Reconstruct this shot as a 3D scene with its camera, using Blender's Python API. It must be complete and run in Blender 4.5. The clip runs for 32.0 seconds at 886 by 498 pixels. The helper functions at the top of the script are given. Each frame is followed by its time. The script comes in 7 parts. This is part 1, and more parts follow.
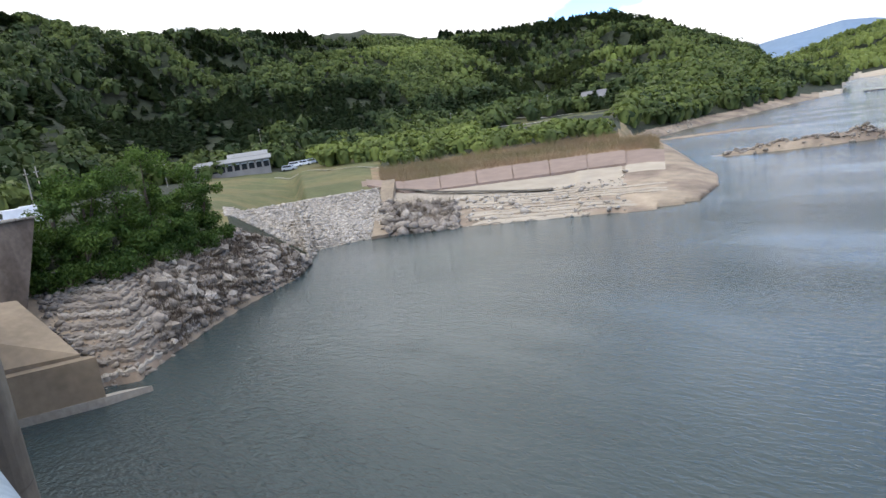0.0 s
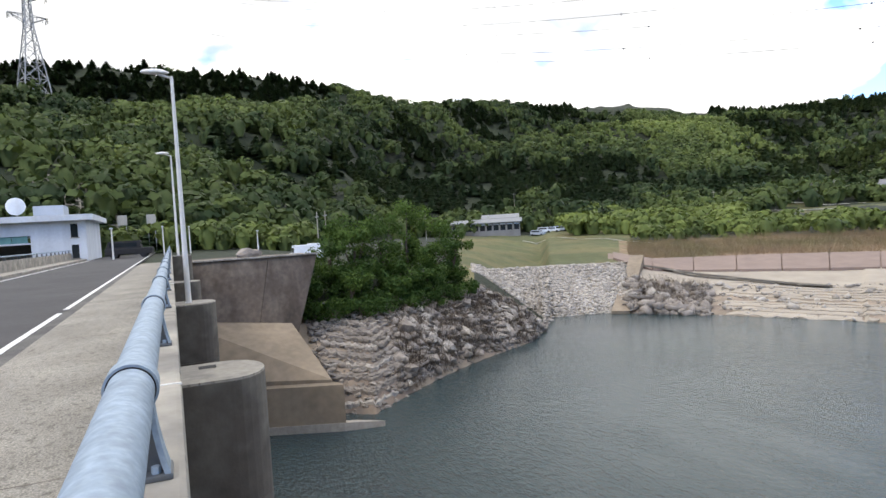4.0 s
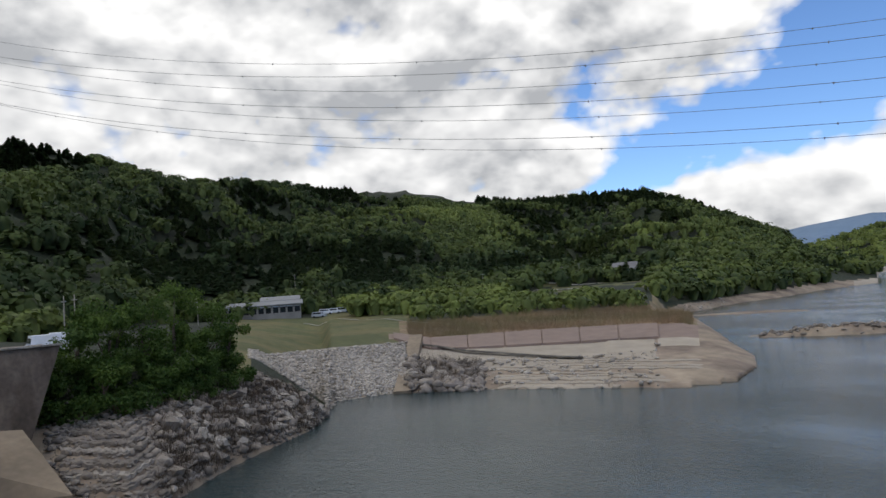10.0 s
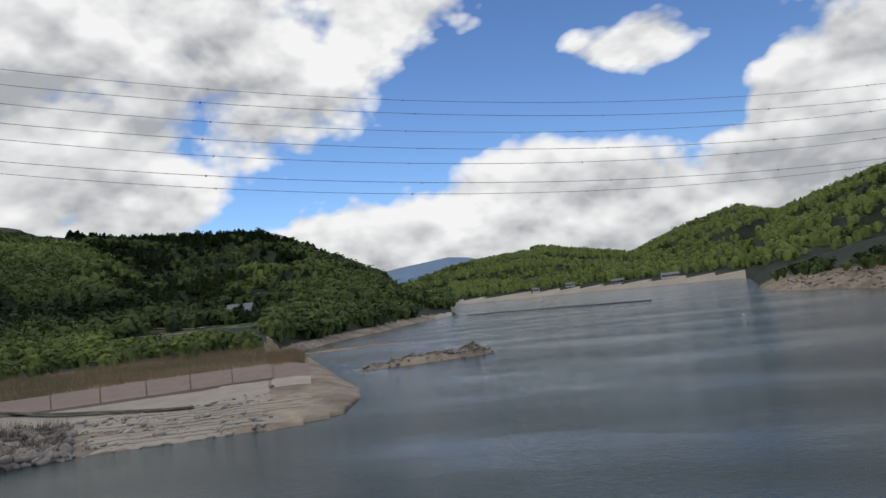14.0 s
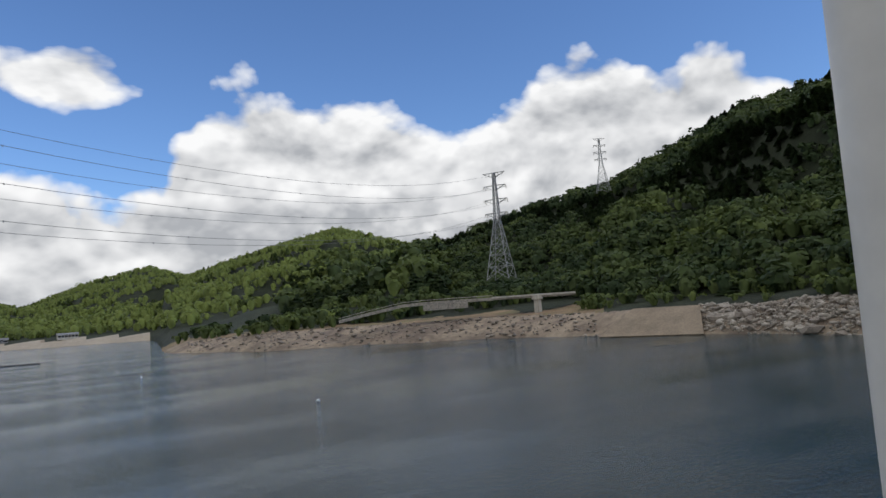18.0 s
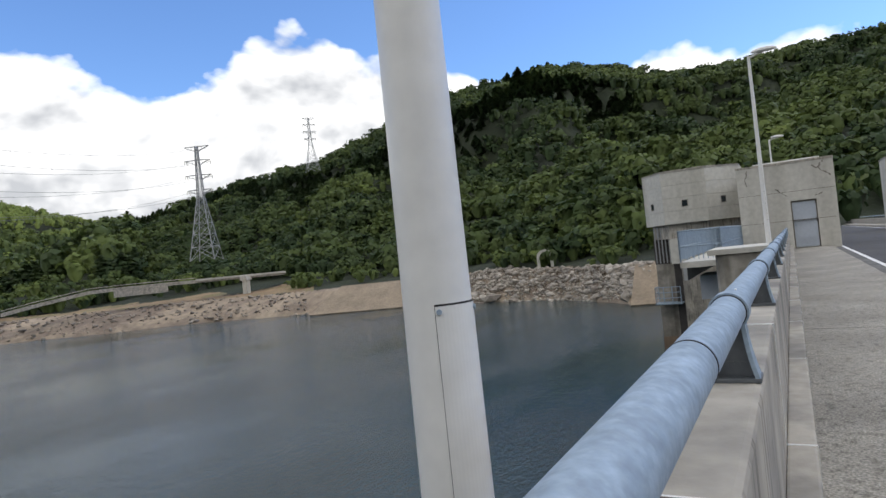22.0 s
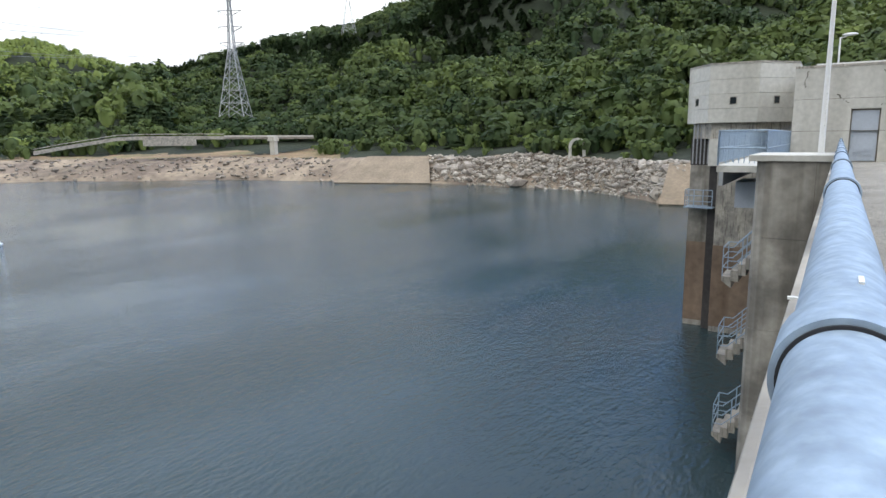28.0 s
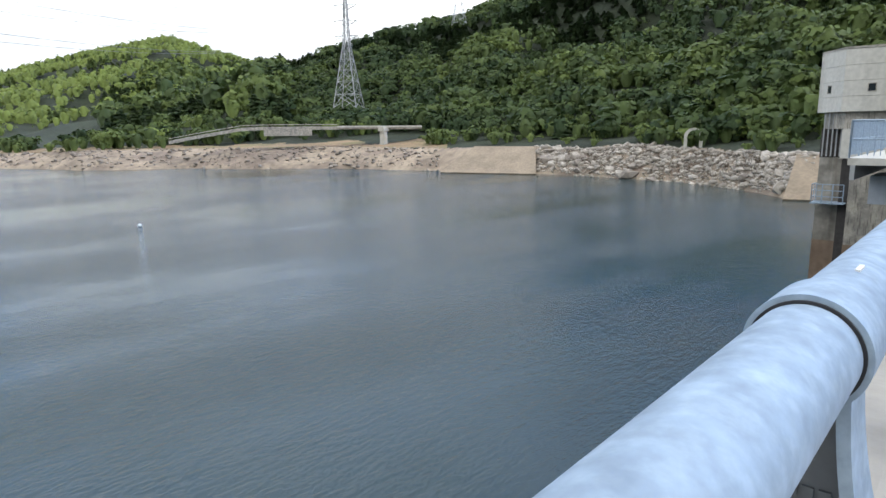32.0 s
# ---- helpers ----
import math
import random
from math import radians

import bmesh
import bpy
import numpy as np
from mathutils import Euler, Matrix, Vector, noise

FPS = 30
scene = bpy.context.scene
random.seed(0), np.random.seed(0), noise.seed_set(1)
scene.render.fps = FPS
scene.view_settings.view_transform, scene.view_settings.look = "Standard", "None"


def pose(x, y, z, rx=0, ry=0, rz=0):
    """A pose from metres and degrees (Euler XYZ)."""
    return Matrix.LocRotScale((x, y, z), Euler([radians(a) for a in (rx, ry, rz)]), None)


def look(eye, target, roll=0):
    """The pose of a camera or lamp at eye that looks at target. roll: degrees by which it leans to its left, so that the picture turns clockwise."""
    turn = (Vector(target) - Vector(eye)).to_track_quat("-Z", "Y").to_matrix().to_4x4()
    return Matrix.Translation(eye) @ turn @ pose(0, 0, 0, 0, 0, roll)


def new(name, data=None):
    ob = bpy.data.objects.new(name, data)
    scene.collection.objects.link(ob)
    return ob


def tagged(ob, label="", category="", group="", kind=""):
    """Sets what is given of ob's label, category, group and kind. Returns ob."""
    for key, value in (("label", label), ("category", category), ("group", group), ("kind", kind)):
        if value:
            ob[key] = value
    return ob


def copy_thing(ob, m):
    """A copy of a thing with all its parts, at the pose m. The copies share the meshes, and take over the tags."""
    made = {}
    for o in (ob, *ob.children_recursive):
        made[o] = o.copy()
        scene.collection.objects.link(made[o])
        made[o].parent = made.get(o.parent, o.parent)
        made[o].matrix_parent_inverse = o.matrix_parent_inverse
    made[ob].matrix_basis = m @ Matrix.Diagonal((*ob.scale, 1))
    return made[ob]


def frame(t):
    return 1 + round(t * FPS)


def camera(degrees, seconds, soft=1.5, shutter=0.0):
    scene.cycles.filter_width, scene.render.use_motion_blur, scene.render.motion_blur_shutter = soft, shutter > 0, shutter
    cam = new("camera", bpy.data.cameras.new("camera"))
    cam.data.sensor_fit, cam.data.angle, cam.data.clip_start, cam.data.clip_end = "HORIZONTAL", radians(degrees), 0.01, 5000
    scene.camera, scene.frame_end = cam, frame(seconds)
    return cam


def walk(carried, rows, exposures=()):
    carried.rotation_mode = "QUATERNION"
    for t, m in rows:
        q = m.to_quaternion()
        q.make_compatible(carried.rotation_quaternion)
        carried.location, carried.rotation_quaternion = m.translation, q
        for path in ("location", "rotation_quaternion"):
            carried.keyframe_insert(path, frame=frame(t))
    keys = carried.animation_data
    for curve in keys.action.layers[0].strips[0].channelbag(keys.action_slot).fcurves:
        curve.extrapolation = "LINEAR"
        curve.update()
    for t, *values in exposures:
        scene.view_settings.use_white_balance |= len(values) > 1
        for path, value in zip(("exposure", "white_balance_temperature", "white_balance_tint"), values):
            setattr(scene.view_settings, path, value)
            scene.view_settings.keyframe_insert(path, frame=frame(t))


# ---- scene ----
cam = camera(69.40, 32.0)

# seconds, place, bearing, tilt, lean
PATH = [
    (0, -0.199, -0.056, 1.242, 46.38, -10.43, 8.62),
    (0.5, -0.184, 0.097, 1.242, 57.77, -7.69, 7.57),
    (1, -0.362, 0.102, 1.211, 62.80, -6.38, 5.37),
    (1.5, -0.389, 0.104, 1.215, 65.70, -5.30, 3.76),
    (2, -0.388, 0.109, 1.217, 66.67, -4.43, 3.56),
    (2.5, -0.392, 0.108, 1.216, 67.00, -3.62, 3.43),
    (4.5, -0.387, 0.084, 1.230, 66.66, -1.78, 3.78),
    (5, -0.366, 0.090, 1.236, 65.67, -1.52, 4.23),
    (5.5, -0.382, 0.103, 1.245, 63.64, -1.37, 4.61),
    (6, -0.459, 0.106, 1.253, 62.28, -0.09, 4.36),
    (6.5, -0.429, 0.112, 1.280, 60.17, 2.29, 3.99),
    (7, -0.400, 0.106, 1.305, 58.37, 3.55, 3.79),
    (7.5, -0.399, 0.097, 1.297, 56.14, 4.54, 4.08),
    (8, -0.387, 0.109, 1.298, 54.88, 5.22, 3.86),
    (8.5, -0.275, 0.082, 1.289, 52.34, 5.29, 4.05),
    (9, -0.342, 0.065, 1.284, 49.52, 4.58, 4.46),
    (9.5, -0.556, 0.179, 1.274, 48.52, 4.67, 4.77),
    (10, -0.683, 0.306, 1.255, 47.27, 3.78, 4.22),
    (10.5, -0.692, 0.402, 1.253, 45.14, 3.49, 4.56),
    (11, -0.728, 0.418, 1.267, 40.14, 3.25, 3.90),
    (11.5, -0.737, 0.448, 1.276, 36.95, 3.51, 3.80),
    (12, -0.809, 0.407, 1.286, 30.16, 3.68, 4.19),
    (12.5, -0.798, 0.397, 1.329, 24.71, 3.83, 4.32),
    (13, -0.761, 0.370, 1.370, 20.92, 4.05, 4.97),
    (13.5, -0.686, 0.379, 1.395, 17.99, 4.20, 6.03),
    (15.5, -0.220, 0.200, 1.250, -6.84, 4.09, 5.21),
    (16, -0.160, 0.130, 1.215, -13.87, 4.46, 5.94),
    (16.5, -0.130, 0.105, 1.192, -19.95, 4.58, 6.65),
    (17, -0.110, 0.095, 1.178, -26.25, 4.61, 5.92),
    (17.5, -0.100, 0.090, 1.165, -31.58, 4.81, 4.38),
    (18, -0.094, 0.069, 1.152, -36.17, 5.02, 4.21),
    (18.5, -0.162, 0.027, 1.165, -39.81, 3.96, 3.82),
    (19, -0.186, 0.017, 1.163, -40.67, 3.00, 3.72),
    (19.5, -0.137, 0.018, 1.158, -41.92, 2.53, 3.95),
    (20, -0.116, 0.007, 1.157, -44.74, 2.18, 4.21),
    (20.5, -0.104, -0.021, 1.160, -48.32, 1.90, 4.55),
    (21, -0.143, -0.087, 1.170, -53.33, 1.75, 4.95),
    (21.5, -0.112, -0.130, 1.160, -57.71, 1.80, 4.96),
    (22, -0.105, -0.197, 1.152, -61.43, 0.88, 5.92),
    (22.5, -0.172, -0.223, 1.148, -64.86, 0.03, 6.14),
    (23, -0.191, -0.294, 1.144, -69.27, -1.92, 5.68),
    (23.5, -0.003, -0.416, 1.112, -72.92, -2.72, 4.75),
    (24, 0.235, -0.530, 1.072, -78.27, -5.82, 3.79),
    (24.5, 0.586, -0.534, 1.089, -88.24, -7.33, 1.32),
    (25, 0.925, -0.535, 1.072, -84.55, -6.68, 1.08),
    (25.5, 1.178, -0.427, 1.081, -81.64, -4.36, 0.93),
    (26, 1.308, -0.326, 1.085, -78.26, -5.62, 0.36),
    (26.5, 1.476, -0.240, 1.076, -70.20, -6.24, 0.87),
    (28.5, 1.280, 0.031, 1.118, -57.26, -10.49, 0.42),
    (29, 1.243, 0.031, 1.120, -56.55, -11.37, 0.24),
    (29.5, 1.148, 0.002, 1.163, -56.22, -12.11, 1.21),
    (30, 1.090, 0.040, 1.152, -56.47, -12.22, 1.01),
    (30.5, 1.120, -0.010, 1.172, -53.27, -11.19, 0.95),
    (31, 1.204, -0.060, 1.138, -51.87, -11.21, 0.73),
    (31.5, 1.225, -0.100, 1.140, -49.68, -10.92, 1.43),
    (32, 1.247, -0.134, 1.123, -48.98, -10.56, 0.66),
]


def carried(x, y, z, bearing, tilt, lean):
    return Matrix.Translation((x, y, z)) @ Matrix.Rotation(radians(bearing), 4, "Z") @ Matrix.Rotation(radians(90 + tilt), 4, "X") @ Matrix.Rotation(radians(-lean), 4, "Z")


EXPOSURES = [(0, 0.73, 6420, 10), (2.5, 0.73, 6520, 10), (5.5, 0.72, 6670, 11), (7, 0.14, 6600, 11), (8.2, -0.28, 6500, 10), (13, -0.50, 6420, 10), (16.5, -0.77, 6370, 10),
             (18, -0.50, 6370, 10), (20, -0.15, 6370, 10), (23, 0.15, 6500, 10), (26, 0.22, 6600, 11), (28.5, 0.88, 6220, 8), (32, 0.88, 6220, 8)]
walk(cam, [(t, carried(*row)) for t, *row in PATH], EXPOSURES)

SKY_STRENGTH, CLOUD_LIGHT, CLOUD_SHIFT, SUN_POWER = 0.14, 7.8, (0.0, 0.0, 0.0), 0.75

# ---- world, sun ----
SUN_AZ, SUN_EL = 212.0, 46.0     # degrees: compass turn from +y towards -x, height

world = bpy.data.worlds.new("sky")
scene.world = world
world.use_nodes = True
WN, WL = world.node_tree.nodes, world.node_tree.links
WN.clear()


def wmath(op, a, b=None, c=None):
    n = WN.new("ShaderNodeMath")
    n.operation = op
    for i, v in enumerate((a, b, c)):
        if v is None:
            continue
        if isinstance(v, (int, float)):
            n.inputs[i].default_value = v
        else:
            WL.new(v, n.inputs[i])
    return n.outputs[0]


def wramp(fac, stops):
    n = WN.new("ShaderNodeValToRGB")
    el = n.color_ramp.elements
    el[0].position, el[0].color = stops[0][0], (*[stops[0][1]] * 3, 1)
    el[1].position, el[1].color = stops[-1][0], (*[stops[-1][1]] * 3, 1)
    for p, v in stops[1:-1]:
        e = el.new(p)
        e.color = (v, v, v, 1)
    WL.new(fac, n.inputs[0])
    return n.outputs[0]


sky = WN.new("ShaderNodeTexSky")
sky.sky_type = "NISHITA"
sky.sun_disc = False
sky.sun_elevation = radians(SUN_EL)
sky.sun_rotation = radians(-SUN_AZ)
sky.air_density, sky.dust_density, sky.ozone_density = 1.0, 0.2, 3.5
coord = WN.new("ShaderNodeTexCoord")
sep = WN.new("ShaderNodeSeparateXYZ")
WL.new(coord.outputs["Generated"], sep.inputs[0])
SX, SY, SZ = sep.outputs
# clouds over the sphere of directions: bearing and height in degrees
AZ_N = wmath("MULTIPLY", wmath("ARCTAN2", wmath("MULTIPLY", SX, -1.0), SY), 57.2958)
EL_N = wmath("MULTIPLY", wmath("ARCSINE", SZ), 57.2958)
comb = WN.new("ShaderNodeCombineXYZ")
WL.new(SX, comb.inputs[0])
WL.new(SY, comb.inputs[1])
WL.new(wmath("MULTIPLY", SZ, 1.5), comb.inputs[2])


def placed(shift):
    m = WN.new("ShaderNodeMapping")
    m.inputs["Location"].default_value = shift
    WL.new(comb.outputs[0], m.inputs[0])
    return m.outputs[0]


def wnoise(scale, detail, rough, shift, warp=0.0):
    n = WN.new("ShaderNodeTexNoise")
    n.inputs["Scale"].default_value, n.inputs["Detail"].default_value = scale, detail
    n.inputs["Roughness"].default_value, n.inputs["Distortion"].default_value = rough, warp
    WL.new(placed(shift), n.inputs["Vector"])
    return n.outputs["Fac"]


def puffs(scale, shift):
    n = WN.new("ShaderNodeTexVoronoi")
    n.feature = "SMOOTH_F1"
    n.inputs["Scale"].default_value, n.inputs["Detail"].default_value = scale, 3.0
    n.inputs["Roughness"].default_value, n.inputs["Smoothness"].default_value = 0.55, 0.35
    WL.new(placed(shift), n.inputs["Vector"])
    return n.outputs["Distance"]


def clamped(v, lo, hi):
    return wmath("MAXIMUM", wmath("MINIMUM", v, hi), lo)


CX, CY, CZ = CLOUD_SHIFT
# height of the cumulus bank's tops round the horizon (bearing, degrees)
TOPS = ((-180, 12), (-110, 12), (-90, 14), (-75, 15), (-66, 15), (-61, 18.5), (-57, 16), (-53, 19), (-46, 20), (-41, 15.5), (-37, 15), (-33, 17), (-27, 17.5),
        (-22, 19), (-15, 17.5), (-13, 11), (-5, 10), (0, 12.5), (4, 13.5), (12, 12), (20, 10), (27, 8), (33, 6), (45, 5), (180, 12))
tops = wramp(wmath("MULTIPLY_ADD", AZ_N, 1 / 360, 0.5), [((a + 180) / 360, e / 40) for a, e in TOPS])
bank = clamped(wmath("DIVIDE", wmath("SUBTRACT", wmath("MULTIPLY_ADD", tops, 40.0, 1.3), EL_N), 3.6), -2.5, 1.3)
mass = clamped(wmath("DIVIDE", wmath("ADD", wmath("MULTIPLY", EL_N, 1.2), wmath("SUBTRACT", AZ_N, 38.0)), 8.0), -2.5, 1.05)
stray_a = wmath("POWER", wmath("ABSOLUTE", wmath("MULTIPLY_ADD", AZ_N, 1 / 6.0, 5 / 6.0)), 2.0)
stray_e = wmath("POWER", wmath("ABSOLUTE", wmath("MULTIPLY_ADD", EL_N, 1 / 2.6, -19.5 / 2.6)), 2.0)
stray = clamped(wmath("SUBTRACT", 0.85, wmath("ADD", stray_a, stray_e)), -2.5, 1.0)
heap = wnoise(4.2, 10.0, 0.52, (CX, CY, CZ), 0.3)
heap_up = wnoise(4.2, 10.0, 0.52, (CX, CY, CZ + 0.05), 0.3)
puff = puffs(8.0, (CX + 2.0, CY, CZ))
puff_up = puffs(8.0, (CX + 2.0, CY, CZ + 0.035))
broad = wnoise(1.6, 3.0, 0.5, (CX + 4.0, CY, CZ))
behind = wmath("MULTIPLY_ADD", SY, -0.8, -0.75)
overhead = clamped(wmath("MULTIPLY_ADD", EL_N, 1 / 6.0, -28 / 6.0), -2.5, 0.55)
env = wmath("MAXIMUM", wmath("MAXIMUM", bank, mass), wmath("MAXIMUM", wmath("MAXIMUM", stray, overhead), behind))
rough_edge = wmath("ADD", wmath("MULTIPLY_ADD", heap, 3.0, -1.5), wmath("MULTIPLY_ADD", puff, -1.0, 0.75))
cover = wmath("ADD", env, rough_edge)
mask = wramp(wmath("MULTIPLY_ADD", cover, 0.5, 0.3), ((0.0, 0.0), (0.27, 0.0), (0.36, 0.5), (0.50, 1.0), (1.0, 1.0)))
relief = wmath("ADD", wmath("MULTIPLY", wmath("SUBTRACT", heap, heap_up), 3.6), wmath("MULTIPLY", wmath("SUBTRACT", puff_up, puff), 0.9))
thick = wmath("MULTIPLY", clamped(wmath("SUBTRACT", cover, 0.25), 0.0, 1.3), -0.20)
shade = wmath("ADD", wmath("ADD", relief, wmath("MULTIPLY_ADD", broad, 1.7, -0.12)), thick)
clampn = WN.new("ShaderNodeClamp")
WL.new(shade, clampn.inputs[0])
shade = clampn.outputs[0]
cloud = WN.new("ShaderNodeMix")
cloud.data_type = "RGBA"
cloud.inputs["A"].default_value = (0.56, 0.575, 0.60, 1)
cloud.inputs["B"].default_value = (1.26, 1.25, 1.23, 1)
WL.new(shade, cloud.inputs["Factor"])
bright = WN.new("ShaderNodeVectorMath")
bright.operation = "SCALE"
WL.new(cloud.outputs["Result"], bright.inputs[0])
bright.inputs["Scale"].default_value = CLOUD_LIGHT
blend = WN.new("ShaderNodeMix")
blend.data_type = "RGBA"
WL.new(mask, blend.inputs["Factor"])
deep = WN.new("ShaderNodeMix")          # clear washed air after rain: deeper blue
deep.data_type, deep.blend_type = "RGBA", "MULTIPLY"
deep.inputs["Factor"].default_value = 1.0
deep.inputs["B"].default_value = (0.98, 1.16, 1.42, 1)
WL.new(sky.outputs[0], deep.inputs["A"])
WL.new(deep.outputs["Result"], blend.inputs["A"])
WL.new(bright.outputs[0], blend.inputs["B"])
back = WN.new("ShaderNodeBackground")
back.inputs["Strength"].default_value = SKY_STRENGTH
WL.new(blend.outputs["Result"], back.inputs[0])
out = WN.new("ShaderNodeOutputWorld")
WL.new(back.outputs[0], out.inputs[0])

sun = new("sun", bpy.data.lights.new("sun", "SUN"))
sun.data.energy, sun.data.angle, sun.data.color = SUN_POWER, radians(10.0), (1.0, 0.94, 0.84)
sun.matrix_world = look((0, 0, 200), Vector((0, 0, 200)) - Vector((-math.sin(radians(SUN_AZ)) * math.cos(radians(SUN_EL)),
                        math.cos(radians(SUN_AZ)) * math.cos(radians(SUN_EL)), math.sin(radians(SUN_EL)))))

# ---- materials ----
def material(name, base, rough=0.8, metal=0.0, noise1=(1.0, 0.15), noise2=(12.0, 0.10), bump=(40.0, 0.2, 0.01), tint=None, spec=0.5,
             island=0.0, objrand=0.0, streak=None):
    """Two scales of colour variation, fine relief, optional second tint and vertical stains."""
    m = bpy.data.materials.new(name)
    m.use_nodes = True
    N, K = m.node_tree.nodes, m.node_tree.links
    p = N["Principled BSDF"]
    p.inputs["Roughness"].default_value, p.inputs["Metallic"].default_value = rough, metal
    p.inputs["Specular IOR Level"].default_value = spec
    tc = N.new("ShaderNodeTexCoord")

    def nz(scale, detail=5.0, stretch=None):
        n = N.new("ShaderNodeTexNoise")
        n.inputs["Scale"].default_value, n.inputs["Detail"].default_value = scale, detail
        if stretch:
            mp = N.new("ShaderNodeMapping")
            mp.inputs["Scale"].default_value = stretch
            K.new(tc.outputs["Object"], mp.inputs[0])
            K.new(mp.outputs[0], n.inputs["Vector"])
        else:
            K.new(tc.outputs["Object"], n.inputs["Vector"])
        return n.outputs["Fac"]

    def ramp(fac, a, b, pa, pb):
        r = N.new("ShaderNodeValToRGB")
        e = r.color_ramp.elements
        e[0].position, e[0].color = pa, (*a, 1)
        e[1].position, e[1].color = pb, (*b, 1)
        K.new(fac, r.inputs[0])
        return r.outputs[0]

    def mult(a, b, f=1.0):
        x = N.new("ShaderNodeMix")
        x.data_type, x.blend_type = "RGBA", "MULTIPLY"
        x.inputs["Factor"].default_value = f
        for s, v in (("A", a), ("B", b)):
            if isinstance(v, tuple):
                x.inputs[s].default_value = (*v, 1)
            else:
                K.new(v, x.inputs[s])
        return x.outputs["Result"]

    col = base
    if tint:
        col = ramp(nz(tint[1], 6.0), base, tint[0], *(tint[2:] or (0.42, 0.6)))
    for sc, amt in (noise1, noise2):
        if amt:
            col = mult(col, ramp(nz(sc), (1 - amt,) * 3, (1 + amt,) * 3, 0.3, 0.7))
    if streak:                       # (colour, scale, amount)
        side = N.new("ShaderNodeSeparateXYZ")           # runs on upright faces only
        K.new(N.new("ShaderNodeNewGeometry").outputs["True Normal"], side.inputs[0])
        up = N.new("ShaderNodeMath")
        up.operation = "MULTIPLY_ADD"
        K.new(side.outputs[2], up.inputs[0])
        K.new(side.outputs[2], up.inputs[1])
        up.inputs[2].default_value = 0.0
        amount = N.new("ShaderNodeMath")
        amount.operation = "MULTIPLY_ADD"
        K.new(up.outputs[0], amount.inputs[0])
        amount.inputs[1].default_value, amount.inputs[2].default_value = -streak[2], streak[2]
        col = mult(col, ramp(nz(streak[1], 4.0, (1, 1, 0.06)), streak[0], (1, 1, 1), *(streak[3:] or (0.38, 0.58))))
        K.new(amount.outputs[0], N[-1].inputs["Factor"])
    if island or objrand:
        if island:
            g = N.new("ShaderNodeNewGeometry").outputs["Random Per Island"]
            a = island
        else:
            g = N.new("ShaderNodeObjectInfo").outputs["Random"]
            a = objrand
        col = mult(col, ramp(g, (1 - a,) * 3, (1 + a,) * 3, 0.0, 1.0))
    if isinstance(col, tuple):
        p.inputs["Base Color"].default_value = (*col, 1)
    else:
        K.new(col, p.inputs["Base Color"])
    if bump:
        b = N.new("ShaderNodeBump")
        b.inputs["Strength"].default_value, b.inputs["Distance"].default_value = bump[1], bump[2]
        K.new(nz(bump[0], 8.0), b.inputs["Height"])
        K.new(b.outputs[0], p.inputs["Normal"])
    return m


def leafage(name, dark, light, trans=0.25):
    """Leaves: tint per tree from the attribute 'tint', small change from leaf to leaf."""
    m = bpy.data.materials.new(name)
    m.use_nodes = True
    N, K = m.node_tree.nodes, m.node_tree.links
    p = N["Principled BSDF"]
    p.inputs["Roughness"].default_value = 0.65
    p.inputs["Specular IOR Level"].default_value = 0.25
    at = N.new("ShaderNodeAttribute")
    at.attribute_name = "tint"
    r = N.new("ShaderNodeValToRGB")
    e = r.color_ramp.elements
    e[0].color, e[1].color = (*dark, 1), (*light, 1)
    K.new(at.outputs["Fac"], r.inputs[0])
    g = N.new("ShaderNodeNewGeometry")
    v = N.new("ShaderNodeValToRGB")
    v.color_ramp.elements[0].color, v.color_ramp.elements[1].color = (0.85, 0.85, 0.85, 1), (1.15, 1.15, 1.1, 1)
    K.new(g.outputs["Random Per Island"], v.inputs[0])
    x = N.new("ShaderNodeMix")
    x.data_type, x.blend_type = "RGBA", "MULTIPLY"
    x.inputs["Factor"].default_value = 1.0
    K.new(r.outputs[0], x.inputs["A"])
    K.new(v.outputs[0], x.inputs["B"])
    K.new(x.outputs["Result"], p.inputs["Base Color"])
    t = N.new("ShaderNodeBsdfTranslucent")
    K.new(x.outputs["Result"], t.inputs[0])
    mx = N.new("ShaderNodeMixShader")
    mx.inputs[0].default_value = trans
    K.new(p.outputs[0], mx.inputs[1])
    K.new(t.outputs[0], mx.inputs[2])
    K.new(mx.outputs[0], N["Material Output"].inputs[0])
    return m


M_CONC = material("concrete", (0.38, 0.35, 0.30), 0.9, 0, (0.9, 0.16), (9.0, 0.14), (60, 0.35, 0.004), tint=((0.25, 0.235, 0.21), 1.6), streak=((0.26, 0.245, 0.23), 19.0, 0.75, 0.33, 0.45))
M_CONC_LIGHT = material("pale_concrete", (0.52, 0.505, 0.46), 0.9, 0, (0.35, 0.10), (5.0, 0.10), (50, 0.3, 0.004), streak=((0.62, 0.6, 0.56), 0.8, 0.5))
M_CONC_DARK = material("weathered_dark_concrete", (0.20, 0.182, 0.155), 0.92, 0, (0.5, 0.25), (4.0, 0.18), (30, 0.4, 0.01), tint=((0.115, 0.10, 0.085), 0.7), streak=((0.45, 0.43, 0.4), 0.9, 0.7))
M_CONC_SAND = material("sandy_concrete", (0.25, 0.20, 0.145), 0.92, 0, (0.25, 0.18), (2.0, 0.12), (20, 0.4, 0.01), streak=((0.6, 0.55, 0.48), 0.5, 0.5))
